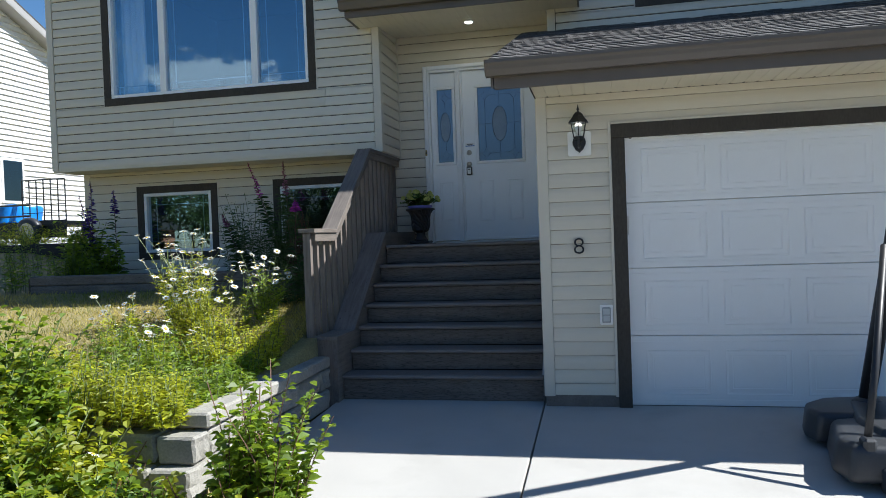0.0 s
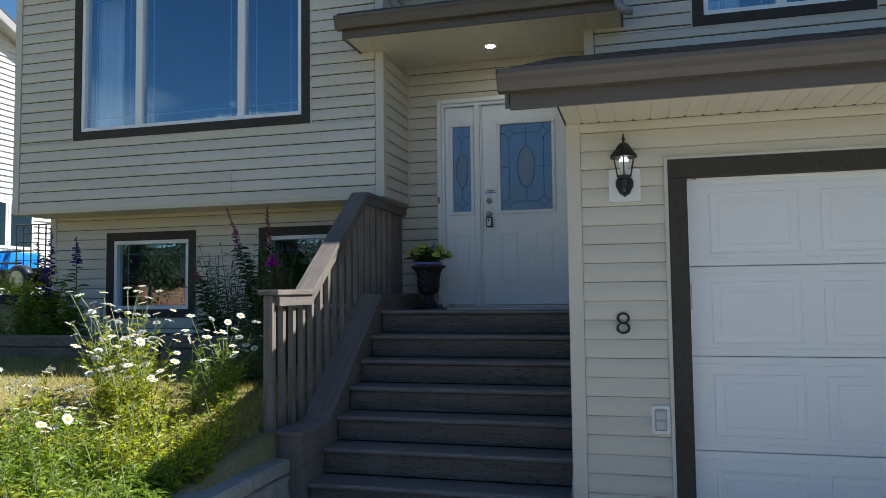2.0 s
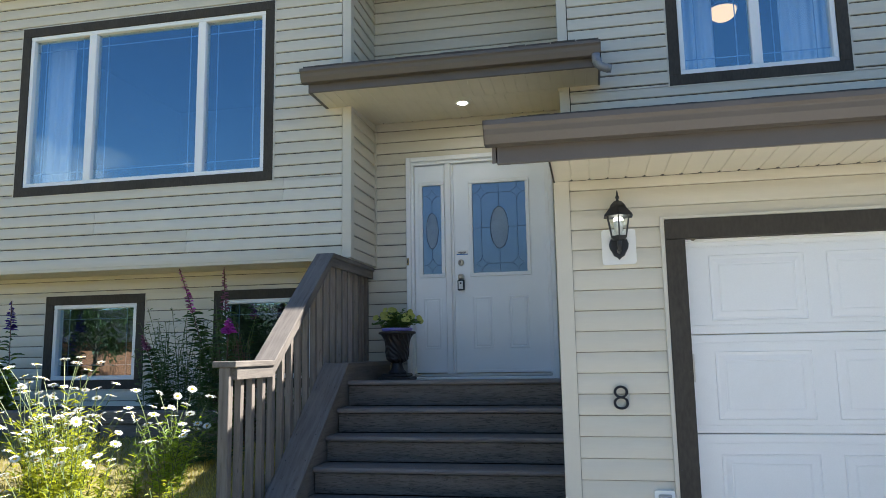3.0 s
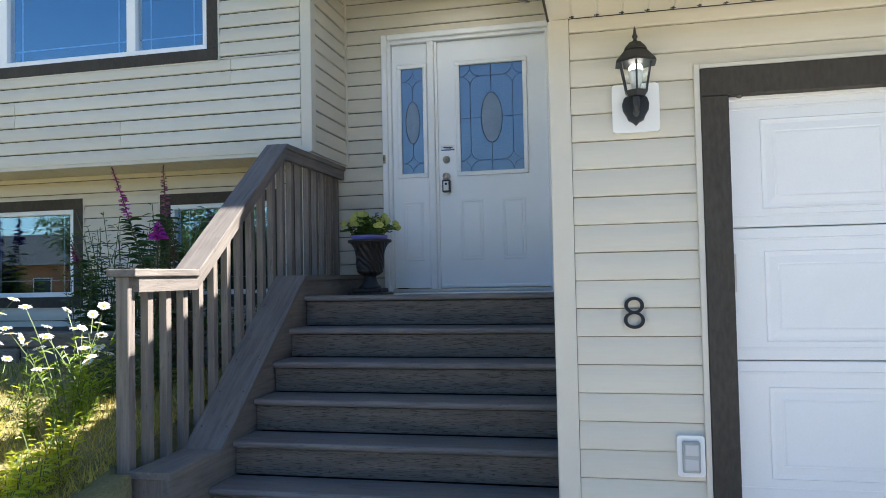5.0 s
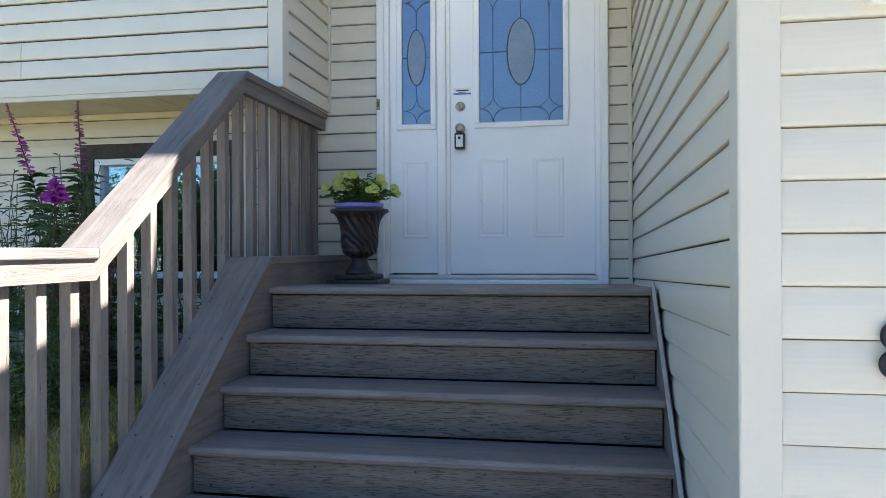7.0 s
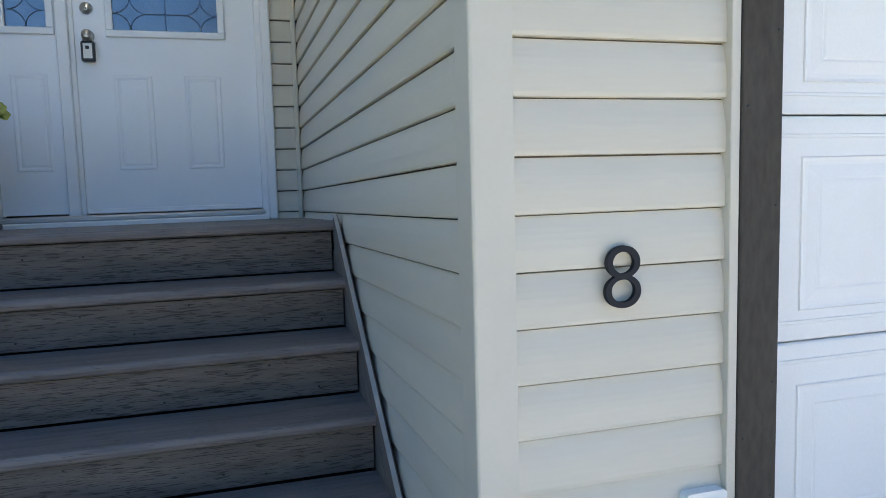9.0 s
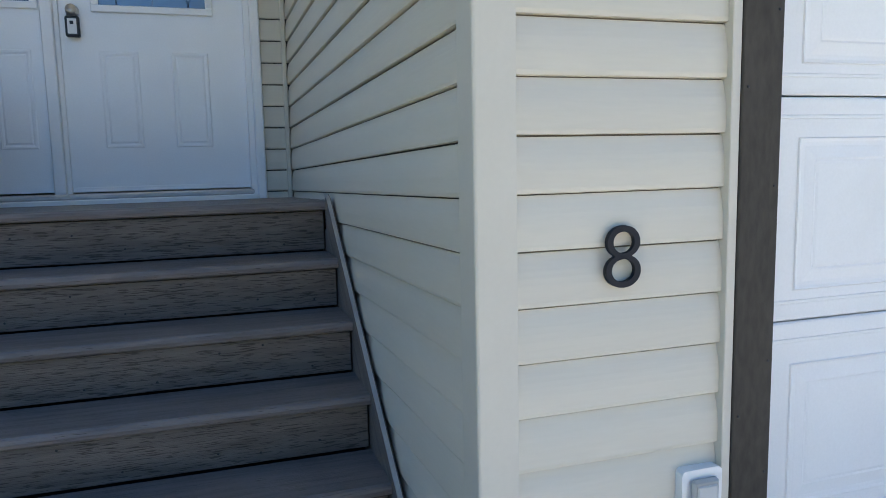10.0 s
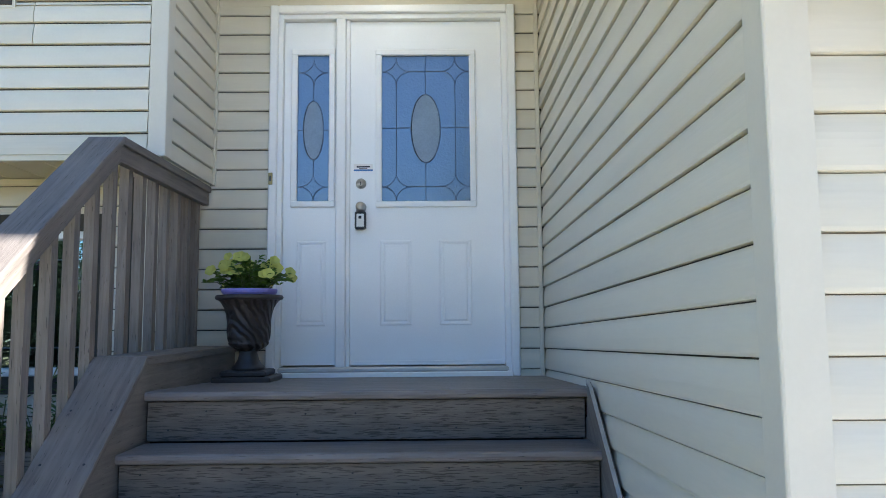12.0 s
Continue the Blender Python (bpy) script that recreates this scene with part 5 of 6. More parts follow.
def rough_block(x0, y0, z0, x1, y1, z1, rough=0.017, cuts=4, bev=0.014):
    bm = B(x0, y0, z0, x1, y1, z1, bev)
    bmesh.ops.subdivide_edges(bm, edges=[e for e in bm.edges if e.calc_length() > 0.09], cuts=cuts, use_grid_fill=True)
    s = rng.random() * 50
    for v in bm.verts:
        n = noise.noise(Vector((v.co.x * 14 + s, v.co.y * 14, v.co.z * 14)))
        n2 = noise.noise(Vector((v.co.x * 40 + s, v.co.y * 40, v.co.z * 40)))
        v.co.x += rough * n + rough * 0.5 * n2
        v.co.z += rough * 0.25 * n2
    return bm


def zg(y):
    return slope_z(y) - 0.01


course = [(-0.06, 0.115, 0.0), (0.115, 0.285, 0.22), (0.29, 0.385, 0.1)]
for k, (za, zb, off) in enumerate(course):
    y = -0.05 + off * 0.2
    first = True
    while y > (-2.25, -2.15, -2.02)[k]:
        L = 0.46 if k < 2 else 0.92
        L *= 0.92 + 0.16 * rng.random()
        if first and off:
            L *= 0.55
        first = False
        y2 = max(y - L, (-2.31, -2.22, -2.07)[k])
        if y - y2 > 0.05:
            jit = 0.022 * (rng.random() - 0.5)
            if k < 2:
                bm = rough_block(-2.12, y2 + 0.006, za, -1.868 + jit - 0.012 * k, y - 0.006, zb - 0.009)
            else:
                bm = rough_block(-2.18, y2 + 0.003, za, -1.858 + jit, y - 0.003, zb, rough=0.008)
            part("cap_stone" if k == 2 else "block", sub(bm, RWP), M_BLOCK, rw)
        y = y2
for (xa, za, zb, ya) in ((-2.60, 0.115, 0.285, -2.21), (-2.60, -0.12, 0.105, -2.30), (-3.08, 0.115, 0.285, -2.20), (-2.60, 0.29, 0.38, -2.06)):
    part("block", sub(rough_block(xa, ya, za, xa + 0.47, ya + 0.24, zb), RWP), M_BLOCK, rw)
for (xx, yy, s) in ((-1.86, -2.58, 0.11), (-2.02, -2.66, 0.08), (-1.72, -2.50, 0.06), (-1.6, -2.62, 0.05)):
    st = thing("garden_stone", xx, yy, ground_height(xx, yy) + 0.02, label="pale rounded stone lying in the garden bed", category="stone", group="garden stones")
    bm = bmesh.new()
    bmesh.ops.create_icosphere(bm, subdivisions=3, radius=s)
    for v in bm.verts:
        v.co *= 1 + 0.3 * noise.noise(v.co * 9 + Vector((xx * 7, yy, 0)))
        v.co.z *= 0.65
    part("stone", bm, mat("pale_stone", (0.40, 0.38, 0.34), 0.9, vary=0.15, grain=0.1, bump=0.4), st, smooth=True)

# ---------------- timber bed edging and neighbour's terrace ----------------
M_TIMBER = wood_mat("weathered_grey_timber", (0.16, 0.14, 0.12), (0.24, 0.22, 0.19), 0, 0.85)
M_TIMBERD = wood_mat("dark_terrace_timber", (0.045, 0.04, 0.035), (0.08, 0.07, 0.06), 0, 0.85)
for k, (xa, xb) in enumerate(((-6.3, -4.05), (-4.03, -2.12))):
    tb = thing("bed_edging_timber", (xa + xb) / 2, 1.62, 0.99, label="weathered grey landscape timber edging the flower bed", category="timber", group="bed edging")
    for zz in (-0.26, -0.14, -0.02):
        part("timber", B(-(xb - xa) / 2, -0.06, zz, (xb - xa) / 2, 0.06, zz + 0.115, 0.012), M_TIMBER, tb)
bm = B(-6.4, 1.66, 0.6, -2.12, 2.68, 1.05)
tagged(mesh_ob("garden_bed", bm, M_SOIL), "dark soil of the raised flower bed against the house", "garden bed", kind="structure")
terr = thing("neighbour_terrace", label="terraced ground next door behind dark timber courses", category="terrace", kind="structure")
part("terrace_top", B(-40, 4.7, 0.2, -6.9, 40, 1.50), M_LAWN, terr)
for i in range(4):
    for j in range(6):
        xa = -7.0 - 2.4 * (j + 1) + (1.2 if i % 2 else 0)
        part("timber", B(xa, 4.55 + 0.01 * i, 0.72 + 0.2 * i, xa + 2.385, 4.72, 0.72 + 0.2 * i + 0.19, 0.012), M_TIMBERD, terr)

# ---------------- portable hoop stand ----------------
hoop = thing("basketball_stand", 2.3, -1.0, -0.08, label="black plastic portable basketball stand base with pole and strut", category="basketball stand")
HP = (2.3, -1.0, -0.08)
def moulded(pts, z0, z1, draft, bev):
    """A plastic shell: a plan outline drawn in towards the top, with rounded edges."""
    cx, cy = sum(p[0] for p in pts) / len(pts), sum(p[1] for p in pts) / len(pts)
    bm = prism(pts, 2, z0, z1)
    for v in bm.verts:
        if v.co.z > (z0 + z1) / 2:
            v.co.x, v.co.y = cx + (v.co.x - cx) * draft, cy + (v.co.y - cy) * draft
    bmesh.ops.bevel(bm, geom=[e for e in bm.edges if e.calc_length() > 0.03], offset=bev, segments=4, affect="EDGES", profile=0.5)
    for f in bm.faces:
        f.smooth = True
    return bm


rear = [(1.80, -0.95), (1.76, -0.80), (1.79, -0.62), (1.95, -0.45), (2.25, -0.38), (2.75, -0.38), (2.96, -0.62), (2.98, -0.95)]
nose = [(1.78, -1.66), (1.74, -1.45), (1.84, -0.98), (2.06, -0.90), (2.62, -0.90), (2.80, -0.98), (2.90, -1.45), (2.86, -1.64)]
part("base", sub(moulded(rear, -0.03, 0.165, 0.95, 0.035), HP), M_PLAST, hoop, "black moulded plastic base")
part("base_nose", sub(moulded(nose, -0.06, 0.15, 0.93, 0.045), HP), M_PLAST, hoop)
part("deck", sub(moulded([(2.02, -1.42), (1.98, -1.1), (2.12, -0.5), (2.6, -0.5), (2.72, -1.1), (2.7, -1.42)], 0.13, 0.185, 0.93, 0.015), HP), M_PLAST, hoop)
bm = bmesh.new()
tube(bm, [(2.20, -0.62, 0.15), (2.29, -0.88, 1.2), (2.48, -1.44, 3.5)], 0.052, 14)
part("pole", sub(bm, HP), M_BLACK, hoop, "black steel pole", smooth=True)
part("pole_collar", sub(lathe([(0.054, 0.13), (0.09, 0.14), (0.095, 0.18), (0.07, 0.20), (0.054, 0.205)], 18, cx=2.205, cy=-0.63), HP), M_PLAST, hoop, smooth=True)
for xx in (1.90, 2.74):
    bm = bmesh.new()
    tube(bm, [(xx, -1.57, 0.16), (xx * 0.7 + 2.28 * 0.3, -1.38, 0.55), (2.20 if xx < 2.3 else 2.38, -1.02, 1.24)], 0.021, 12)
    part("strut", sub(bm, HP), M_BLACK, hoop, "black steel strut", smooth=True)
    part("strut_foot", sub(B(xx - 0.035, -1.63, 0.0, xx + 0.035, -1.53, 0.19, 0.016), HP), M_PLAST, hoop, "grey plastic strut bracket")
    bm = lathe([(0.0, -0.045), (0.06, -0.045), (0.068, -0.03), (0.068, 0.03), (0.06, 0.045), (0.0, 0.045)], 20)
    bmesh.ops.rotate(bm, verts=bm.verts[:], cent=(0, 0, 0), matrix=Matrix.Rotation(radians(90), 3, "Y"))
    bmesh.ops.translate(bm, verts=bm.verts[:], vec=(xx + (0.09 if xx < 2.3 else -0.09), -1.655, -0.035))
    part("wheel", sub(bm, HP), M_PLAST, hoop, smooth=True)

# ---------------- plants ----------------


def leaf_mat(name, color, glow, rough=0.5, rand=0.25):
    m = bpy.data.materials.new(name)
    nt = node_tree(m)
    n, l = nt.nodes, nt.links
    out = n.new("ShaderNodeOutputMaterial")
    b = n.new("ShaderNodeBsdfPrincipled")
    b.inputs["Roughness"].default_value = rough
    t = n.new("ShaderNodeBsdfTranslucent")
    mix = n.new("ShaderNodeMixShader")
    mix.inputs[0].default_value = 0.42
    g = n.new("ShaderNodeNewGeometry")
    co = n.new("ShaderNodeTexCoord")
    nz = n.new("ShaderNodeTexNoise")
    nz.inputs["Scale"].default_value, nz.inputs["Detail"].default_value = 3.0, 4
    l.new(co.outputs["Object"], nz.inputs["Vector"])
    ma = n.new("ShaderNodeMath")
    ma.operation = "MULTIPLY_ADD"
    ma.inputs[1].default_value, ma.inputs[2].default_value = 2 * rand, 1 - rand
    l.new(g.outputs["Random Per Island"], ma.inputs[0])
    mb = n.new("ShaderNodeMath")
    mb.operation = "MULTIPLY_ADD"
    mb.inputs[1].default_value, mb.inputs[2].default_value = 0.8, 0.6
    l.new(nz.outputs[0], mb.inputs[0])
    mc = n.new("ShaderNodeMath")
    mc.operation = "MULTIPLY"
    l.new(ma.outputs[0], mc.inputs[0])
    l.new(mb.outputs[0], mc.inputs[1])
    for col, node, sock in ((color, b, "Base Color"), (glow, t, "Color")):
        sc = n.new("ShaderNodeVectorMath")
        sc.operation = "SCALE"
        sc.inputs[0].default_value = col
        l.new(mc.outputs[0], sc.inputs["Scale"])
        l.new(sc.outputs[0], node.inputs[sock])
    l.new(b.outputs[0], mix.inputs[1])
    l.new(t.outputs[0], mix.inputs[2])
    l.new(mix.outputs[0], out.inputs[0])
    return m


M_LEAF = leaf_mat("green_leaf", (0.12, 0.185, 0.018), (0.40, 0.52, 0.03))
M_LEAFD = leaf_mat("dark_green_leaf", (0.045, 0.085, 0.025), (0.09, 0.15, 0.03))
M_LEAFM = leaf_mat("mid_green_leaf", (0.06, 0.12, 0.022), (0.15, 0.25, 0.03))
M_LEAFR = leaf_mat("reddish_leaf", (0.075, 0.05, 0.032), (0.12, 0.07, 0.03))
M_LEAFY = leaf_mat("yellow_green_leaf", (0.235, 0.26, 0.02), (0.74, 0.75, 0.04))
M_GRASS = leaf_mat("dry_grass_blade", (0.43, 0.35, 0.09), (0.55, 0.45, 0.10), 0.7, 0.35)
M_GRASSG = leaf_mat("green_grass_blade", (0.17, 0.18, 0.03), (0.32, 0.34, 0.04), 0.7, 0.35)
M_STEM = mat("green_stem", (0.10, 0.13, 0.04), 0.6, vary=0.1)
M_STEMR = mat("brown_red_stem", (0.12, 0.06, 0.04), 0.6, vary=0.1)
M_PETAL = leaf_mat("white_petal", (0.80, 0.80, 0.78), (0.75, 0.75, 0.72), 0.6, 0.05)
M_DISC = mat("yellow_flower_disc", (0.62, 0.40, 0.03), 0.8, vary=0.15, grain=0.2, gscale=300, bump=0.5)
M_PETY = leaf_mat("pale_yellow_petal", (0.62, 0.62, 0.16), (0.6, 0.6, 0.15), 0.6, 0.12)
M_PINK = leaf_mat("magenta_petal", (0.50, 0.06, 0.42), (0.5, 0.08, 0.45), 0.6, 0.3)
M_MAUVE = leaf_mat("faded_mauve_bud", (0.28, 0.10, 0.18), (0.3, 0.1, 0.2), 0.6, 0.3)
M_VIOLET = leaf_mat("deep_violet_petal", (0.06, 0.035, 0.22), (0.10, 0.05, 0.3), 0.6, 0.3)


class Bunch:
    """Collects many small faces for one mesh."""

    def __init__(self, seed):
        self.v, self.f, self.r = [], [], random.Random(seed)

    def leaf(self, p, d, L, W, fold=0.25, droop=0.15):
        d = d.normalized()
        s = d.cross(Vector((0, 0, 1)))
        if s.length < 0.05:
            s = Vector((1, 0, 0))
        s.normalize()
        a = self.r.uniform(-0.7, 0.7)
        s = (s * math.cos(a) + d.cross(s) * math.sin(a)).normalized()
        n = s.cross(d).normalized()
        k = len(self.v)
        drop = Vector((0, 0, -droop * L))
        up = n * fold * W
        self.v += [p, p + d * L * 0.28 + s * W * 0.43 + up, p + d * L * 0.62 + s * W * 0.40 + up + drop * 0.35, p + d * L + drop,
                   p + d * L * 0.62 - s * W * 0.40 + up + drop * 0.35, p + d * L * 0.28 - s * W * 0.43 + up, p + d * L * 0.5 + drop * 0.3]
        self.f += [(k, k + 1, k + 6), (k + 1, k + 2, k + 6), (k + 2, k + 3, k + 6), (k, k + 6, k + 5), (k + 5, k + 6, k + 4), (k + 6, k + 3, k + 4)]

    def blade(self, p, d, L, W):
        s = Vector((self.r.uniform(-1, 1), self.r.uniform(-1, 1), 0)).normalized() * W / 2
        k = len(self.v)
        self.v += [p - s, p + s, p + d * L]
        self.f += [(k, k + 1, k + 2)]

    def stem(self, pts, r):
        for a, b in zip(pts, pts[1:]):
            d = (b - a).normalized()
            u = d.cross(Vector((0.3, 0.9, 0.1))).normalized()
            w = d.cross(u)
            k = len(self.v)
            for p in (a, b):
                for q in range(3):
                    t = 2 * math.pi * q / 3
                    self.v.append(p + r * (math.cos(t) * u + math.sin(t) * w))
            self.f += [(k + q, k + (q + 1) % 3, k + 3 + (q + 1) % 3, k + 3 + q) for q in range(3)]

    def out(self, name, material, parent=None, label="", kind=""):
        me = bpy.data.meshes.new(name)
        o = parent.location if parent else Vector((0, 0, 0))
        me.from_pydata([tuple(p - o) for p in self.v], [], self.f)
        me.materials.append(material)
        ob = new(name, me)
        ob.parent = parent
        return tagged(ob, label, kind=kind)


def arc_stem(rng, base, h, lean, bend=0.25, n=6):
    a = rng.uniform(0, 2 * math.pi)
    dirv = Vector((math.cos(a), math.sin(a), 0))
    return [base + Vector((0, 0, h * k / n)) * (1 - 0.1 * lean) + dirv * lean * h * ((k / n) ** (1 + bend * 3)) for k in range(n + 1)]


def shrub(name, x, y, rx, ry, stems, h, L, W, per, material, label, category, lean=0.35, seed=1, stem_mat=None, low=0.1, tip=None):
    base = Vector((x, y, ground_height(x, y)))
    t = thing(name, *base, label=label, category=category)
    st, lf = Bunch(seed), Bunch(seed + 50)
    r = st.r
    for _ in range(stems):
        a, q = r.uniform(0, 2 * math.pi), math.sqrt(r.random())
        bx, by = x + rx * q * math.cos(a), y + ry * q * math.sin(a)
        b = Vector((bx, by, ground_height(bx, by) - 0.02))
        hh = h * r.uniform(0.55, 1.1) * (1 - 0.35 * q * q)
        pts = arc_stem(r, b, hh, lean * r.uniform(0.4, 1.3))
        st.stem(pts, 0.003)
        for j in range(per):
            u = low + (1 - low) * (j + r.random()) / per
            i = min(int(u * (len(pts) - 1)), len(pts) - 2)
            p = pts[i].lerp(pts[i + 1], u * (len(pts) - 1) - i)
            g = r.uniform(0, 2 * math.pi)
            d = Vector((math.cos(g), math.sin(g), r.uniform(-0.1, 0.75)))
            k = r.uniform(0.6, 1.15) * (1 - 0.35 * u)
            lf.leaf(p + d * 0.01, d, L * k, W * k)
    st.out("stalk", stem_mat or M_STEM, t, kind="stuff")
    lf.out("foliage", material, t, kind="stuff")
    return t


# lawn grass
gb, gg = Bunch(5), Bunch(6)
r = random.Random(8)
for _ in range(52000):
    x, y = -2.13 - 7.5 * r.random() ** 1.5, r.uniform(-2.2, 1.55)
    p = Vector((x, y, ground_height(x, y) + 0.012 * noise.noise(Vector((x * 1.3, y * 1.3, 0)))))
    d = Vector((r.gauss(0, 0.5), r.gauss(0, 0.5), 1)).normalized()
    patch = noise.noise(Vector((x * 1.1, y * 1.1, 3)))
    (gg if patch + r.uniform(-0.4, 0.4) > 0.12 else gb).blade(p, d, r.uniform(0.025, 0.075), 0.006)
tagged(gb.out("dry_grass", M_GRASS), "short dry yellow lawn grass", "grass", kind="stuff")
tagged(gg.out("green_grass", M_GRASSG), "short green lawn grass", "grass", kind="stuff")

# foreground shrubs below the retaining wall
for k, (x, y, rx, ry, n, h, sd) in enumerate(((-2.40, -2.60, 0.26, 0.16, 52, 0.60, 1), (-2.2, -2.75, 0.2, 0.14, 30, 0.42, 15), (-2.85, -2.42, 0.35, 0.25, 60, 0.72, 2), (-2.05, -3.0, 0.3, 0.22, 34, 0.48, 3), (-2.6, -2.95, 0.35, 0.25, 48, 0.72, 4), (-3.4, -2.3, 0.4, 0.3, 60, 0.78, 5), (-3.2, -2.7, 0.4, 0.3, 55, 0.72, 12), (-3.95, -2.2, 0.4, 0.3, 50, 0.75, 13))):
    shrub("leafy_shrub", x, y, rx, ry, n, h, 0.098, 0.064, 32, M_LEAF if k % 3 else M_LEAFY, "dense green leafy shrub below the block wall", "shrub", 0.4, sd)
shrub("raspberry_bush", -1.22, -2.72, 0.19, 0.17, 50, 0.93, 0.086, 0.066, 34, M_LEAF, "raspberry bush with broad leaves at the driveway's edge", "bush", 0.30, 21, M_STEMR, 0.3)
shrub("raspberry_bush", -1.42, -2.95, 0.2, 0.14, 20, 0.55, 0.09, 0.07, 24, M_LEAFY, "low raspberry bush with yellow-green leaves by the driveway", "bush", 0.45, 22, M_STEMR, 0.2)
shrub("raspberry_bush", -1.72, -2.72, 0.16, 0.10, 22, 0.40, 0.08, 0.06, 20, M_LEAF, "low raspberry shoots before the block wall", "bush", 0.5, 23, M_STEMR, 0.15)
shrub("raspberry_bush", -2.02, -2.78, 0.18, 0.10, 26, 0.40, 0.075, 0.055, 20, M_LEAFM, "low raspberry shoots before the block wall", "bush", 0.45, 24, M_STEMR, 0.15)
shrub("raspberry_bush", -2.35, -2.34, 0.16, 0.08, 26, 0.46, 0.075, 0.055, 22, M_LEAF, "low raspberry shoots before the block wall", "bush", 0.3, 27, M_STEMR, 0.1)
shrub("seedling", -0.52, -2.42, 0.03, 0.03, 3, 0.13, 0.05, 0.012, 5, M_STEM, "thin weed seedling growing from the driveway joint", "weed", 0.3, 25)
shrub("seedling", -0.86, -2.9, 0.03, 0.03, 3, 0.26, 0.09, 0.035, 4, M_LEAF, "small leafy seedling at the driveway's edge", "weed", 0.35, 26)
twig = thing("dry_twig", -0.98, -2.75, ground_height(-0.98, -2.75), label="bare dry twig leaning over the driveway's edge", category="twig")
bm = bmesh.new()
tube(bm, [(-0.12, 0, 0.0), (-0.02, -0.02, 0.10), (0.1, -0.03, 0.17), (0.26, -0.02, 0.19)], 0.004, 5, 0.0015)
tube(bm, [(0.1, -0.03, 0.17), (0.15, -0.06, 0.23)], 0.002, 4, 0.001)
part("branch", bm, M_STEMR, twig)
# weeds on the bank
for k, (x, y, rx, ry, n, h) in enumerate(((-2.5, -1.75, 0.3, 0.4, 70, 0.30), (-2.8, -1.2, 0.35, 0.45, 80, 0.38), (-2.6, -0.55, 0.3, 0.35, 60, 0.40), (-3.2, -1.7, 0.4, 0.4, 70, 0.38), (-3.3, -0.75, 0.35, 0.4, 50, 0.40), (-3.8, -1.3, 0.4, 0.5, 45, 0.3), (-2.35, -0.2, 0.15, 0.3, 25, 0.3), (-2.22, -1.3, 0.16, 0.6, 110, 0.24), (-2.26, -1.95, 0.15, 0.3, 70, 0.28), (-2.2, -0.7, 0.12, 0.3, 40, 0.22), (-2.09, -1.55, 0.07, 0.5, 75, 0.17), (-2.08, -2.05, 0.07, 0.18, 36, 0.2), (-2.55, -2.15, 0.25, 0.2, 50, 0.42))):
    shrub("weed_clump", x, y, rx, ry, n, h, 0.07, 0.028, 20, M_LEAF if k % 3 == 1 else M_LEAFY, "bright green weeds growing on the sunny bank", "weeds", 0.2, 30 + k)
# plants in the shaded bed
for k, (x, y, rx, ry, n, h, m) in enumerate(((-5.95, 1.95, 0.3, 0.25, 45, 0.75, M_LEAF), (-6.6, 1.9, 0.3, 0.3, 30, 0.9, M_LEAF), (-3.6, 1.98, 0.25, 0.25, 50, 1.15, M_LEAFD), (-3.0, 1.9, 0.3, 0.25, 65, 1.25, M_LEAFD), (-2.5, 1.75, 0.2, 0.3, 40, 0.7, M_LEAFD), (-2.75, 1.1, 0.25, 0.25, 30, 0.6, M_LEAFD))):
    shrub("garden_plant", x, y, rx, ry, n, h, 0.10, 0.022, 24, m, "tall leafy garden plant in the bed by the house", "plant", 0.18, 60 + k)
for x, y, h, sd in ((-5.98, 2.1, 1.0, 70), (-5.66, 2.05, 0.7, 71)):
    shrub("delphinium_foliage", x, y, 0.2, 0.16, 34, h, 0.12, 0.085, 16, M_LEAF, "broad lobed green leaves at the house corner", "plant", 0.2, sd)
shrub("red_leaved_plant", -2.72, 1.55, 0.22, 0.2, 40, 1.0, 0.08, 0.02, 26, M_LEAFR, "dark reddish leafy plant before the basement window", "plant", 0.16, 75, M_STEMR)


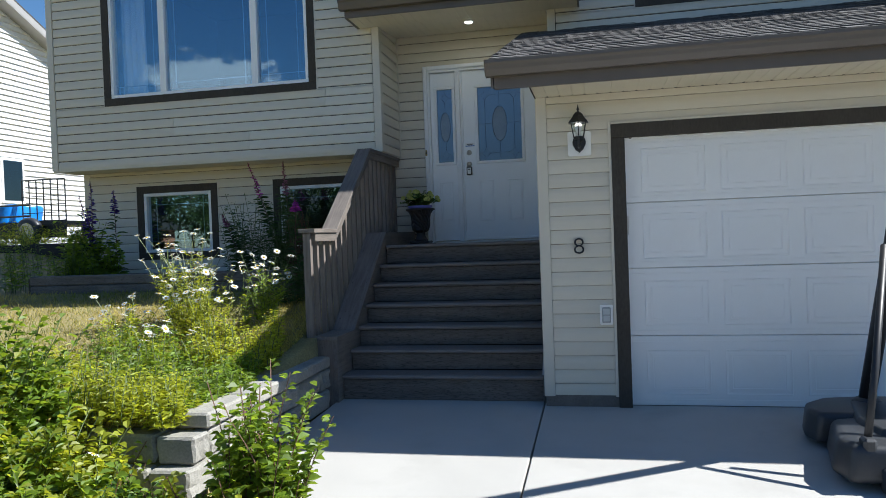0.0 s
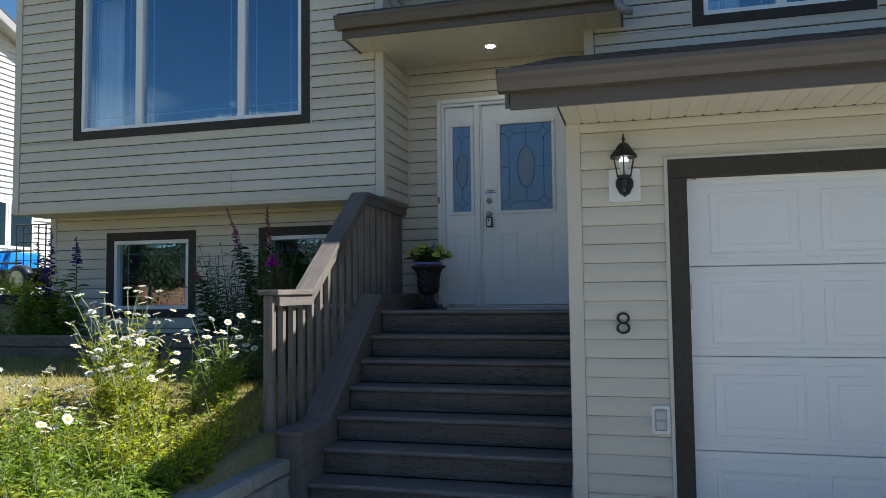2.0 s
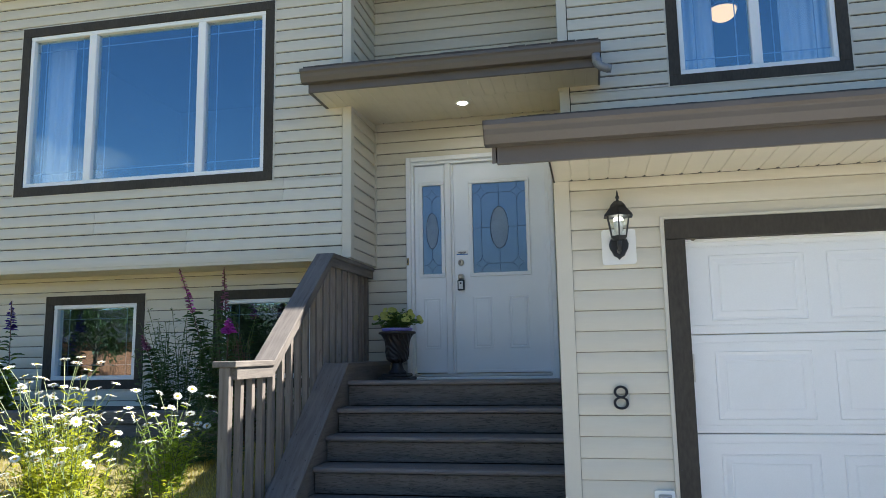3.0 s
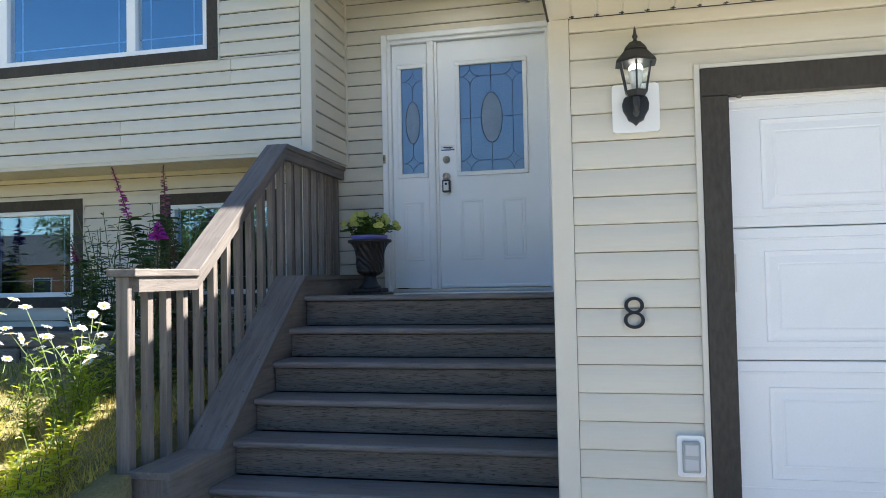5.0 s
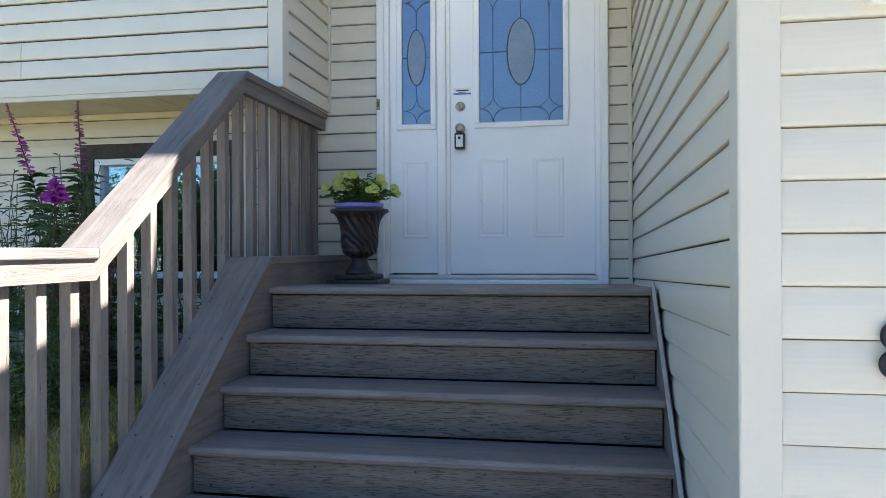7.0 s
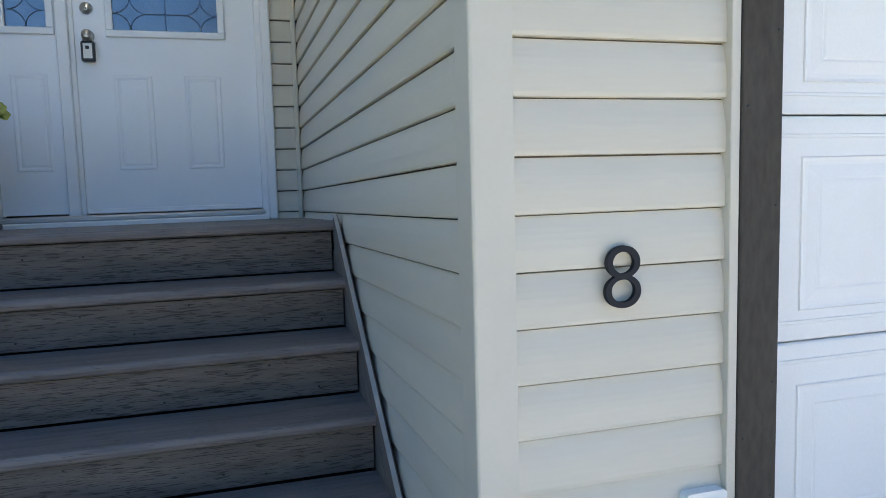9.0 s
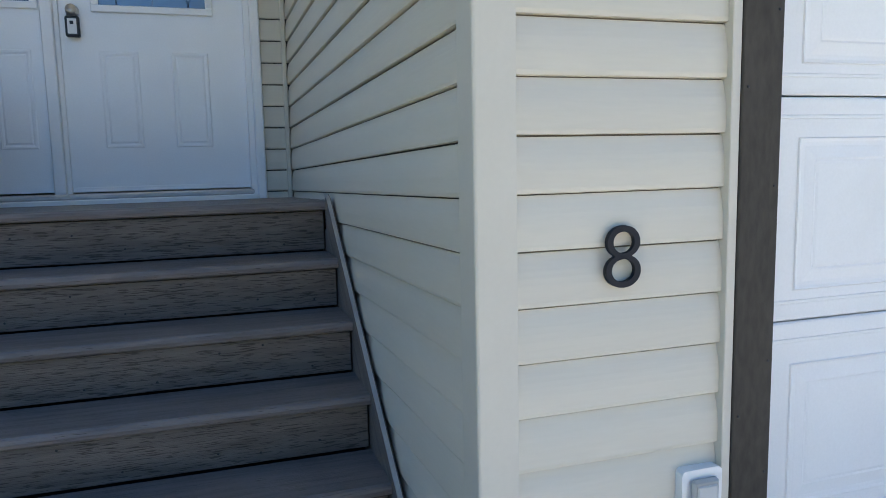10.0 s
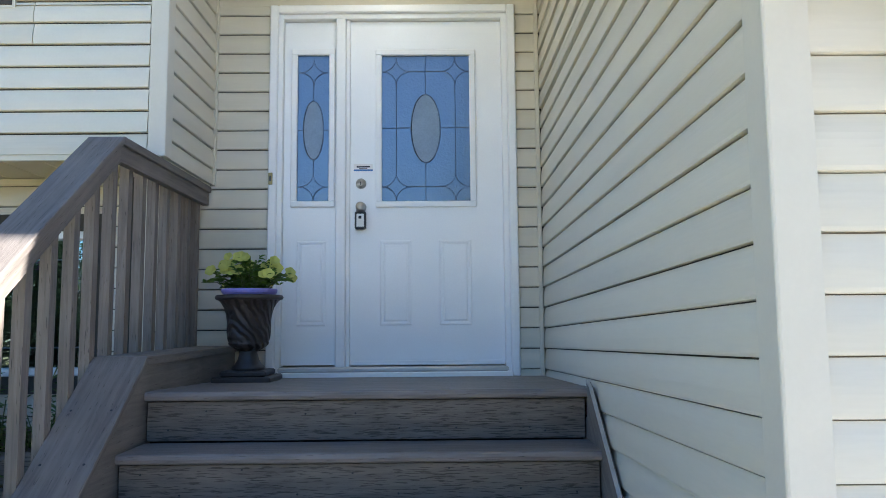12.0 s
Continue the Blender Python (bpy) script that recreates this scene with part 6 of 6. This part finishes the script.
def spire(name, x, y, top, label, petal, bud, seed, leaves, lean=0.12, flower_len=0.45, solid=0.5, n_side=1, shift=0.0, leaf_len=0.2, petal_len=0.062):
    """A tall flowering stem: narrow leaves below, a flower spike on top."""
    zb = ground_height(x, y)
    t = thing(name, x, y, zb, label=label, category="flower")
    st, lf, fl, bd = Bunch(seed), Bunch(seed + 1), Bunch(seed + 2), Bunch(seed + 3)
    r = st.r
    for q in range(n_side):
        b = Vector((x + shift + 0.08 * (q - (n_side - 1) / 2) + r.uniform(-0.03, 0.03), y + r.uniform(-0.05, 0.05), zb))
        hh = (top - zb) * (1 - 0.12 * q)
        pts = arc_stem(r, b, hh, lean, n=10)
        sh = Vector((x, y, top)) - pts[-1] if q == 0 else Vector((0, 0, 0))
        pts = [p + sh * (i / 10) for i, p in enumerate(pts)]
        st.stem(pts, 0.005)
        def at(u):
            i = min(int(u * 10), 9)
            return pts[i].lerp(pts[i + 1], u * 10 - i)
        f0 = 1 - flower_len / hh
        for j in range(leaves):
            u = 0.15 + (f0 - 0.15) * j / leaves
            g = r.uniform(0, 2 * math.pi)
            lf.leaf(at(u), Vector((math.cos(g), math.sin(g), 0.35)), leaf_len * r.uniform(0.6, 1.15) * (1.1 - 0.5 * u), 0.17 * leaf_len, droop=0.3)
        for j in range(70):
            u = f0 + (1 - f0) * j / 70
            g = r.uniform(0, 2 * math.pi)
            k = 1 - 0.75 * (u - f0) / (1 - f0)
            tgt = fl if r.random() < solid else bd
            tgt.leaf(at(u), Vector((math.cos(g), math.sin(g), 0.2)), petal_len * k, 0.55 * petal_len * k)
    st.out("stalk", M_STEMR, t)
    lf.out("foliage", M_LEAFD, t, kind="stuff")
    if fl.v:
        fl.out("blossom", petal, t, "coloured petals", "stuff")
    if bd.v:
        bd.out("bud_spike", bud, t, "faded buds", "stuff")
    return t


spire("fireweed", -3.62, 2.05, 2.36, "tall fireweed with magenta flower spike against the siding", M_PINK, M_MAUVE, 80, 170, 0.1, 0.42, 0.5, shift=0.48, leaf_len=0.17)
spire("fireweed", -3.18, 2.08, 2.36, "tall faded fireweed standing before the basement window", M_MAUVE, M_MAUVE, 84, 150, 0.05, 0.42, 0.3, shift=0.1)
spire("fireweed", -3.95, 2.0, 1.75, "leaning young fireweed stem beside the basement window", M_MAUVE, M_MAUVE, 86, 90, 0.1, 0.15, 0.3, shift=0.35)
spire("phlox", -2.70, 1.29, 1.84, "magenta phlox flower head above dark foliage", M_PINK, M_PINK, 88, 30, 0.05, 0.13, 0.9, petal_len=0.085)
spire("delphinium", -5.86, 2.15, 2.26, "deep violet delphinium spikes by the house corner", M_VIOLET, M_VIOLET, 92, 30, 0.12, 0.55, 0.8, 3, petal_len=0.085)
spire("delphinium", -5.57, 2.2, 2.13, "deep violet delphinium spike near the basement window", M_VIOLET, M_VIOLET, 96, 30, 0.05, 0.3, 0.8, petal_len=0.08)

# daisies: heads share one mesh
bm = bmesh.new()
for k in range(16):
    a = 2 * math.pi * k / 16
    c, s = math.cos(a), math.sin(a)
    v = [bm.verts.new((c * r_ - s * w, s * r_ + c * w, z)) for r_, w, z in ((0.008, -0.0025, 0.001), (0.022, -0.0052, 0.002 + 0.002 * (k % 2)), (0.032, 0.0, -0.002 + 0.003 * (k % 3)), (0.022, 0.0052, 0.002 + 0.002 * (k % 2)), (0.008, 0.0025, 0.001))]
    bm.faces.new(v)
n_pet = len(bm.faces)
ring0 = None
for r_, z in ((0.010, 0.0005), (0.0095, 0.004), (0.006, 0.0065)):
    ring = [bm.verts.new((r_ * math.cos(2 * math.pi * k / 10), r_ * math.sin(2 * math.pi * k / 10), z)) for k in range(10)]
    if ring0:
        for k in range(10):
            f = bm.faces.new((ring0[k], ring0[(k + 1) % 10], ring[(k + 1) % 10], ring[k]))
            f.material_index = 1
    ring0 = ring
bm.faces.new(ring0).material_index = 1
me_daisy = bpy.data.meshes.new("daisy_head")
bm.to_mesh(me_daisy)
bm.free()
me_daisy.materials.append(M_PETAL)
me_daisy.materials.append(M_DISC)


def daisy_clump(x, y, rx, ry, n, hmin, hmax, seed, leaves=26, green=M_LEAFY):
    base = Vector((x, y, ground_height(x, y)))
    t = thing("daisy_clump", *base, label="clump of white ox-eye daisies on tall green stems", category="daisies", group="daisies on the bank")
    st, lf = Bunch(seed), Bunch(seed + 1)
    r = st.r
    for _ in range(n):
        a, q = r.uniform(0, 2 * math.pi), math.sqrt(r.random())
        bx, by = x + rx * 0.6 * q * math.cos(a), y + ry * 0.6 * q * math.sin(a)
        b = Vector((bx, by, ground_height(bx, by)))
        h = r.uniform(hmin, hmax) * (1 - 0.25 * q)
        pts = arc_stem(r, b, h, r.uniform(0.1, 0.45), n=6)
        pts = [p + Vector((rx * 0.4 * q * math.cos(a), ry * 0.4 * q * math.sin(a), 0)) * (i / 6) for i, p in enumerate(pts)]
        st.stem(pts, 0.0026)
        for j in range(leaves):
            u = 0.05 + 0.75 * r.random() ** 1.5
            i = min(int(u * 6), 5)
            p = pts[i].lerp(pts[i + 1], u * 6 - i)
            g = r.uniform(0, 2 * math.pi)
            lf.leaf(p, Vector((math.cos(g), math.sin(g), 0.6)), r.uniform(0.035, 0.085), 0.015)
        hd = new("flower_head", me_daisy)
        hd.parent = t
        tilt = Euler((r.gauss(0.1, 0.3), r.gauss(0.15, 0.3), r.uniform(0, 6)))
        hd.matrix_basis = Matrix.LocRotScale(pts[-1] - base, tilt, (r.uniform(0.95, 1.35),) * 3)
    st.out("stalk", M_STEM, t, kind="stuff")
    lf.out("foliage", green, t, kind="stuff")
    return t


daisy_clump(-3.40, 0.25, 0.32, 0.30, 52, 0.55, 1.06, 101)
daisy_clump(-3.05, -0.05, 0.40, 0.35, 44, 0.35, 0.75, 104)
daisy_clump(-2.75, 0.45, 0.30, 0.35, 26, 0.40, 0.78, 107, green=M_LEAF)
daisy_clump(-3.70, -0.35, 0.35, 0.35, 22, 0.25, 0.55, 110)
daisy_clump(-3.1, -0.75, 0.4, 0.3, 16, 0.2, 0.45, 113)
daisy_clump(-2.22, -2.55, 0.04, 0.04, 1, 0.5, 0.52, 116, leaves=6)

# petunias in the urn
pet = thing("petunia", -1.637, 2.55, 1.756, label="bushy pale yellow petunias growing in the lilac pot", category="flowers")
st, lf, fl = Bunch(120), Bunch(121), Bunch(122)
r = st.r
for k in range(64):
    a, q = r.uniform(0, 2 * math.pi), r.random() ** 0.5
    b = Vector((-1.637 + 0.09 * q * math.cos(a), 2.55 + 0.09 * q * math.sin(a), 1.751))
    e = Vector((-1.637 + 0.25 * q * math.cos(a), 2.55 + 0.2 * q * math.sin(a), 1.751 + 0.19 * (1.05 - q * q * 0.75) * r.uniform(0.6, 1.1)))
    m = b.lerp(e, 0.5) + Vector((0, 0, 0.03))
    st.stem([b, m, e], 0.002)
    for j in range(15):
        u = r.random()
        p = b.lerp(m, u * 2) if u < 0.5 else m.lerp(e, u * 2 - 1)
        g = r.uniform(0, 2 * math.pi)
        lf.leaf(p, Vector((math.cos(g), math.sin(g), r.uniform(-0.1, 0.8))), r.uniform(0.025, 0.05), 0.022)
    if k < 34:
        tow = Vector((0.15 + 0.3 * math.cos(a), -0.75, 0.45)).normalized()
        u_ = tow.cross(Vector((0, 0, 1))).normalized()
        w_ = tow.cross(u_)
        rad = r.uniform(0.025, 0.035)
        c = e + tow * 0.02
        i0 = len(fl.v)
        fl.v.append(c - tow * 0.014)
        for q2 in range(15):
            ang = 2 * math.pi * q2 / 15
            rr = rad * (1.0 if q2 % 3 else 0.86)
            fl.v.append(c + rr * (math.cos(ang) * u_ + math.sin(ang) * w_))
        fl.f += [(i0, i0 + 1 + q2, i0 + 1 + (q2 + 1) % 15) for q2 in range(15)]
st.out("stalk", M_STEM, pet, kind="stuff")
lf.out("foliage", M_LEAFM, pet, kind="stuff")
fl.out("blossom", M_PETY, pet, "pale yellow trumpet blossoms", "stuff")

# ---------------- next door: house, trailer, fence ----------------
M_WSIDE = mat("white_vinyl_siding", (0.60, 0.595, 0.58), 0.45, vary=0.03, grain=0.02, rand=0.03)
M_DARKROOF = mat("dark_roof_edge", (0.05, 0.045, 0.042), 0.6, vary=0.1)
M_PANE = glass_mat("plain_window_glass", (0.3, 0.33, 0.35), 0.03)
M_CURT = mat("ochre_curtain", (0.42, 0.30, 0.12), 0.8, vary=0.1)
M_RAKE = mat("grey_painted_rake", (0.3, 0.29, 0.28), 0.5, vary=0.05)
nh = thing("neighbour_house", -17.0, 9.0, 1.45, label="white-sided neighbouring house with dark roof edge in full sun", category="house")
NP = (-17.0, 9.0, 1.45)
part("wall", sub(B(-22, 5.5, 1.2, -15.02, 14.5, 5.6), NP), M_WSIDE, nh)
bm = prism([(5.5, 5.6), (14.5, 5.6), (14.5, 6.25), (9.0, 8.7), (5.5, 7.1)], 0, -22, -15.02)
part("gable", sub(bm, NP), M_WSIDE, nh)
z = 1.5
while z < 8.6:
    ya = 5.5 if z < 7.0 else 5.5 + (z - 7.0) * 2.2
    yb_ = 14.5 if z < 6.2 else 14.5 - (z - 6.2) * 2.24
    if yb_ - ya > 0.3:
        bm = prism([(-15.02, z), (-14.97, z + 0.012), (-14.972, z + 0.02), (-15.012, z + 0.15), (-15.02, z + 0.15)], 1, ya, yb_)
        part("siding_board", sub(bm, NP), M_WSIDE, nh)
    z += 0.152
bm = prism([(4.8, 6.74), (9.0, 8.70), (15.2, 5.92), (15.2, 6.17), (9.0, 8.97), (4.8, 7.0)], 0, -22.3, -14.62)
part("roof", sub(bm, NP), M_DARKROOF, nh, "dark roof with overhanging rake")
part("rake_board", sub(prism([(4.8, 6.72), (9.0, 8.68), (15.2, 5.90), (15.2, 6.09), (9.0, 8.88), (4.8, 6.91)], 0, -14.62, -14.59), NP), M_RAKE, nh, "grey painted rake board")
part("rake_soffit", sub(prism([(4.8, 6.70), (9.0, 8.66), (15.2, 5.88), (15.2, 5.91), (9.0, 8.69), (4.8, 6.73)], 0, -15.0, -14.59), NP), M_RAKE, nh)
for (ya, yb_) in ((9.55, 10.38), (10.55, 11.2)):
    w = part("window", sub(B(-15.0, ya - 0.07, 2.70, -14.96, yb_ + 0.07, 3.92), NP), M_WHITE, nh, "white framed window")
    part("pane", sub(B(-14.965, ya, 2.77, -14.95, yb_, 3.85), NP), M_PANE, w)
    # Black sheet inside the pane stands in for the unlit room.
    part("room_dark", sub(B(-14.9595, ya + 0.01, 2.78, -14.957, yb_ - 0.01, 3.84), NP), M_BLACK, w)
part("curtain", sub(B(-14.957, 9.56, 2.78, -14.953, 9.85, 3.7), NP), M_CURT, nh, "ochre curtain behind the glass")

M_TARP = mat("blue_poly_tarp", (0.02, 0.22, 0.72), 0.35, vary=0.2, scale=4, grain=0.08, bump=0.6, gscale=12)
tr = thing("utility_trailer", -11.02, 7.9, 1.5, label="black mesh-gated utility trailer loaded under a blue tarp", category="trailer")
bm = bmesh.new()
box(bm, -2.2, -0.9, 0.42, 0.75, 0.9, 0.50)
part("bed", bm, M_BLACK, tr)
# Added black box: shade under the bed, covering the pale wall beyond.
part("side_frame", B(-2.2, -0.86, 0.16, 0.75, -0.80, 0.44, 0.01), M_BLACK, tr, "black box standing in for the trailer's shaded underside")
bm = B(-2.1, -0.85, 0.5, -0.62, 0.1, 0.86)
bmesh.ops.subdivide_edges(bm, edges=bm.edges[:], cuts=7, use_grid_fill=True)
for v in bm.verts:
    v.co += Vector((1, 1, 1)) * 0.06 * noise.noise(v.co * 3.1)
part("tarp", bm, M_TARP, tr, "crumpled blue tarp", smooth=True)
bm = bmesh.new()
for zz in (0.62, 0.85):
    tube(bm, [(-2.2, -0.95, zz), (0.0, -0.95, zz)], 0.02, 6)
part("side_rail", bm, M_BLACK, tr)
for yy in (-0.98, 0.98):
    bm = lathe([(0.16, -0.08), (0.25, -0.09), (0.29, -0.05), (0.29, 0.05), (0.25, 0.09), (0.16, 0.08)], 20)
    bmesh.ops.rotate(bm, verts=bm.verts[:], cent=(0, 0, 0), matrix=Matrix.Rotation(radians(90), 3, "X"))
    bmesh.ops.translate(bm, verts=bm.verts[:], vec=(0.0, yy, 0.30))
    wh = part("wheel", bm, M_PLAST, tr, "black tyre", smooth=True)
    bm = lathe([(0.0, -0.094), (0.17, -0.10), (0.17, 0.10), (0.0, 0.094)], 16)
    bmesh.ops.rotate(bm, verts=bm.verts[:], cent=(0, 0, 0), matrix=Matrix.Rotation(radians(90), 3, "X"))
    bmesh.ops.translate(bm, verts=bm.verts[:], vec=(0.0, yy, 0.30))
    part("rim", bm, M_CHROME, wh, "pale steel rim")
bm = bmesh.new()
GZ0, GZ1 = 0.52, 1.39
for k in range(7):
    tube(bm, [(-0.46 + 0.175 * k, -0.62, GZ0), (-0.46 + 0.175 * k, -0.62, GZ1)], 0.014, 5)
for k in range(6):
    zz = GZ0 + (GZ1 - GZ0) * k / 5
    tube(bm, [(-0.46, -0.62, zz), (0.59, -0.62, zz)], 0.016 if k in (0, 5) else 0.008, 5)
part("ramp_gate", bm, M_BLACK, tr, "black steel mesh ramp gate")

fence = thing("chain_link_fence", -9.5, 9.6, 1.5, label="galvanised chain-link fence in the neighbouring yard", category="fence")
for k in range(5):
    bm = bmesh.new()
    tube(bm, [(-1.2 + k * 1.2, 0, 0), (-1.2 + k * 1.2, 0, 1.15)], 0.025, 8)
    part("post", bm, M_GALV, fence)
bm = bmesh.new()
tube(bm, [(-1.2, 0, 1.15), (3.6, 0, 1.15)], 0.02, 6)
part("top_rail", bm, M_GALV, fence)
w = Bunch(3)
for k in range(64):
    x0 = -1.2 + 0.075 * k
    for sgn in (1, -1):
        a = Vector((x0, 0.0, 0.05 if sgn > 0 else 1.12))
        b = Vector((min(x0 + 1.07, 3.6), 0.0, (0.05 + (min(x0 + 1.07, 3.6) - x0)) if sgn > 0 else 1.12 - (min(x0 + 1.07, 3.6) - x0)))
        w.stem([a, b], 0.003)
w.out("mesh", M_GALV, None).parent = fence
for k, (x, y, h) in enumerate(((-8.8, 5.4, 0.5), (-9.8, 5.5, 0.45), (-7.8, 5.3, 0.55), (-10.8, 5.6, 0.4), (-7.3, 4.2, 0.9), (-11.6, 5.6, 0.62), (-12.4, 5.6, 0.62), (-11.1, 5.5, 0.55), (-10.3, 5.5, 0.62))):
    t = shrub("weed_clump", x, y, 0.5, 0.3, 40, h, 0.08, 0.03, 16, M_LEAFY if k != 4 else M_LEAFD, "weeds along the neighbouring terrace edge", "weeds", 0.3, 140 + k)
    if k != 4:
        t.location.z = 1.48

# ---------------- across the street ----------------
M_ASPH = mat("grey_asphalt", (0.055, 0.055, 0.055), 0.9, vary=0.15, grain=0.2, gscale=90, bump=0.3)
bm = B(-120, -22.0, -1.6, 120, -13.0, -0.42)
tagged(mesh_ob("road", bm, M_ASPH), "grey asphalt street in front of the house", "road", kind="structure")
gh = thing("far_house", -25.0, 26.0, 1.4, label="grey-sided house with white window trim beyond the fence", category="house")
M_GSIDE = mat("grey_house_siding", (0.30, 0.31, 0.33), 0.6, vary=0.05)
part("wall", B(-4, -1.0, -0.4, 6, 6, 4.6), M_GSIDE, gh)
for k in range(24):
    part("siding_board", prism([(-1.0, 0.2 * k - 0.3), (-1.04, 0.2 * k - 0.29), (-1.01, 0.2 * k - 0.1), (-1.0, 0.2 * k - 0.1)], 0, -4, 6), M_GSIDE, gh)
part("roof", prism([(-1.7, 4.5), (6.7, 4.5), (2.5, 6.9)], 0, -4.5, 6.5), M_DARKROOF, gh)
for xx, za, zb in ((0.2, 2.9, 3.8), (1.6, 0.3, 1.4)):
    wn = part("window", B(xx, -1.09, za, xx + 1.1, -1.03, zb), M_WHITE, gh, "white framed window")
    part("pane", B(xx + 0.12, -1.1, za + 0.12, xx + 0.98, -1.085, zb - 0.12), M_BLACK, wn)
M_HS1 = mat("tan_house_siding", (0.42, 0.36, 0.28), 0.6, vary=0.05)
M_HS2 = mat("rust_house_siding", (0.38, 0.16, 0.08), 0.6, vary=0.05)
for k, (x, ms, lab) in enumerate(((-56, M_HS1, "tan house across the street"), (-38, M_HS2, "rust-coloured house across the street"), (-17, M_HS1, "tan house across the street"), (2, M_HS2, "rust-coloured house across the street"), (20, M_HS1, "tan house across the street"))):
    hs = thing("house", x, -36, -0.5, label=lab + " with dark gable roof", category="house")
    part("wall", B(-6, -4, -0.5, 6, 4, 3.2), ms, hs)
    part("roof", prism([(-4.6, 3.1), (4.6, 3.1), (0, 5.4)], 0, -6.5, 6.5), M_DARKROOF, hs)
    for xx in (-4, -1, 2.2):
        wn = part("window", B(xx, 4.0, 1.0, xx + 1.4, 4.05, 2.3), M_WHITE, hs, "white framed window")
        part("pane", B(xx + 0.08, 4.05, 1.08, xx + 1.32, 4.06, 2.22), M_BLACK, wn)
M_NEEDLE = leaf_mat("dark_conifer_needles", (0.03, 0.05, 0.022), (0.04, 0.07, 0.02))
M_BROAD = leaf_mat("aspen_leaves", (0.05, 0.085, 0.025), (0.12, 0.17, 0.03))
M_BARK = mat("grey_brown_bark", (0.10, 0.075, 0.055), 0.95, vary=0.2, grain=0.3, bump=0.8)


def spruce(x, y, h, seed):
    tre = thing("spruce_tree", x, y, -0.6, label="tall dark spruce tree across the street", category="tree", group="spruces across the street")
    bm = bmesh.new()
    tube(bm, [(0, 0, 0), (0.05, 0, h * 0.5), (0, 0, h)], 0.16, 7, 0.02)
    part("trunk", bm, M_BARK, tre)
    c = Bunch(seed)
    for _ in range(1000):
        u = c.r.random() ** 0.8
        rad = (1 - u) * h * 0.24 * c.r.uniform(0.35, 1.1)
        a = c.r.uniform(0, 6.28)
        p = Vector((x + rad * math.cos(a), y + rad * math.sin(a), h * (0.12 + 0.88 * u) - 0.6))
        c.leaf(p, Vector((math.cos(a), math.sin(a), -0.35)), 0.5, 0.2)
    c.out("crown", M_NEEDLE, tre)


def aspen(x, y, h, seed):
    """A broad-leaved tree: forked trunk and a crown of loose leaf clumps."""
    tre = thing("aspen_tree", x, y, -0.6, label="leafy broad-crowned tree across the street", category="tree", group="broad-leaved trees across the street")
    c = Bunch(seed)
    bm = bmesh.new()
    tube(bm, [(0, 0, 0), (0.08, 0, h * 0.35), (-0.05, 0.1, h * 0.85)], 0.14, 7, 0.03)
    tips = []
    for k in range(11):
        a, z0 = c.r.uniform(0, 6.28), h * c.r.uniform(0.15, 0.6)
        reach = h * c.r.uniform(0.14, 0.34)
        tip = Vector((reach * math.cos(a), reach * math.sin(a), min(z0 + h * c.r.uniform(0.1, 0.35), h * 0.93)))
        tube(bm, [(0.04, 0, z0), tuple(tip * 0.5 + Vector((0, 0, z0 * 0.5))), tuple(tip)], 0.05, 5, 0.01)
        tips += [tip, tip * 0.6 + Vector((0, 0, z0 * 0.4))]
    part("trunk", bm, M_BARK, tre)
    for tip in tips + [Vector((0, 0, h * 0.92))]:
        size = h * c.r.uniform(0.07, 0.13)
        for _ in range(130):
            o = Vector((c.r.gauss(0, 1), c.r.gauss(0, 1), c.r.gauss(0, 0.8))) * size * 0.6
            c.leaf(Vector((x, y, -0.6)) + tip + o, o + Vector((0, 0, -0.1)), c.r.uniform(0.15, 0.27), 0.16)
    c.out("crown", M_BROAD, tre)


r = random.Random(77)
for k in range(48):
    x, y = -84 + 2.6 * k + r.uniform(-1.5, 1.5), -26.5 - r.uniform(0, 5)
    if -40 < x < -29:
        continue
    if k % 4 == 1:
        spruce(x, y, r.uniform(5, 9), 200 + k)
    else:
        aspen(x, y, r.uniform(5.2, 8.4), 200 + k)
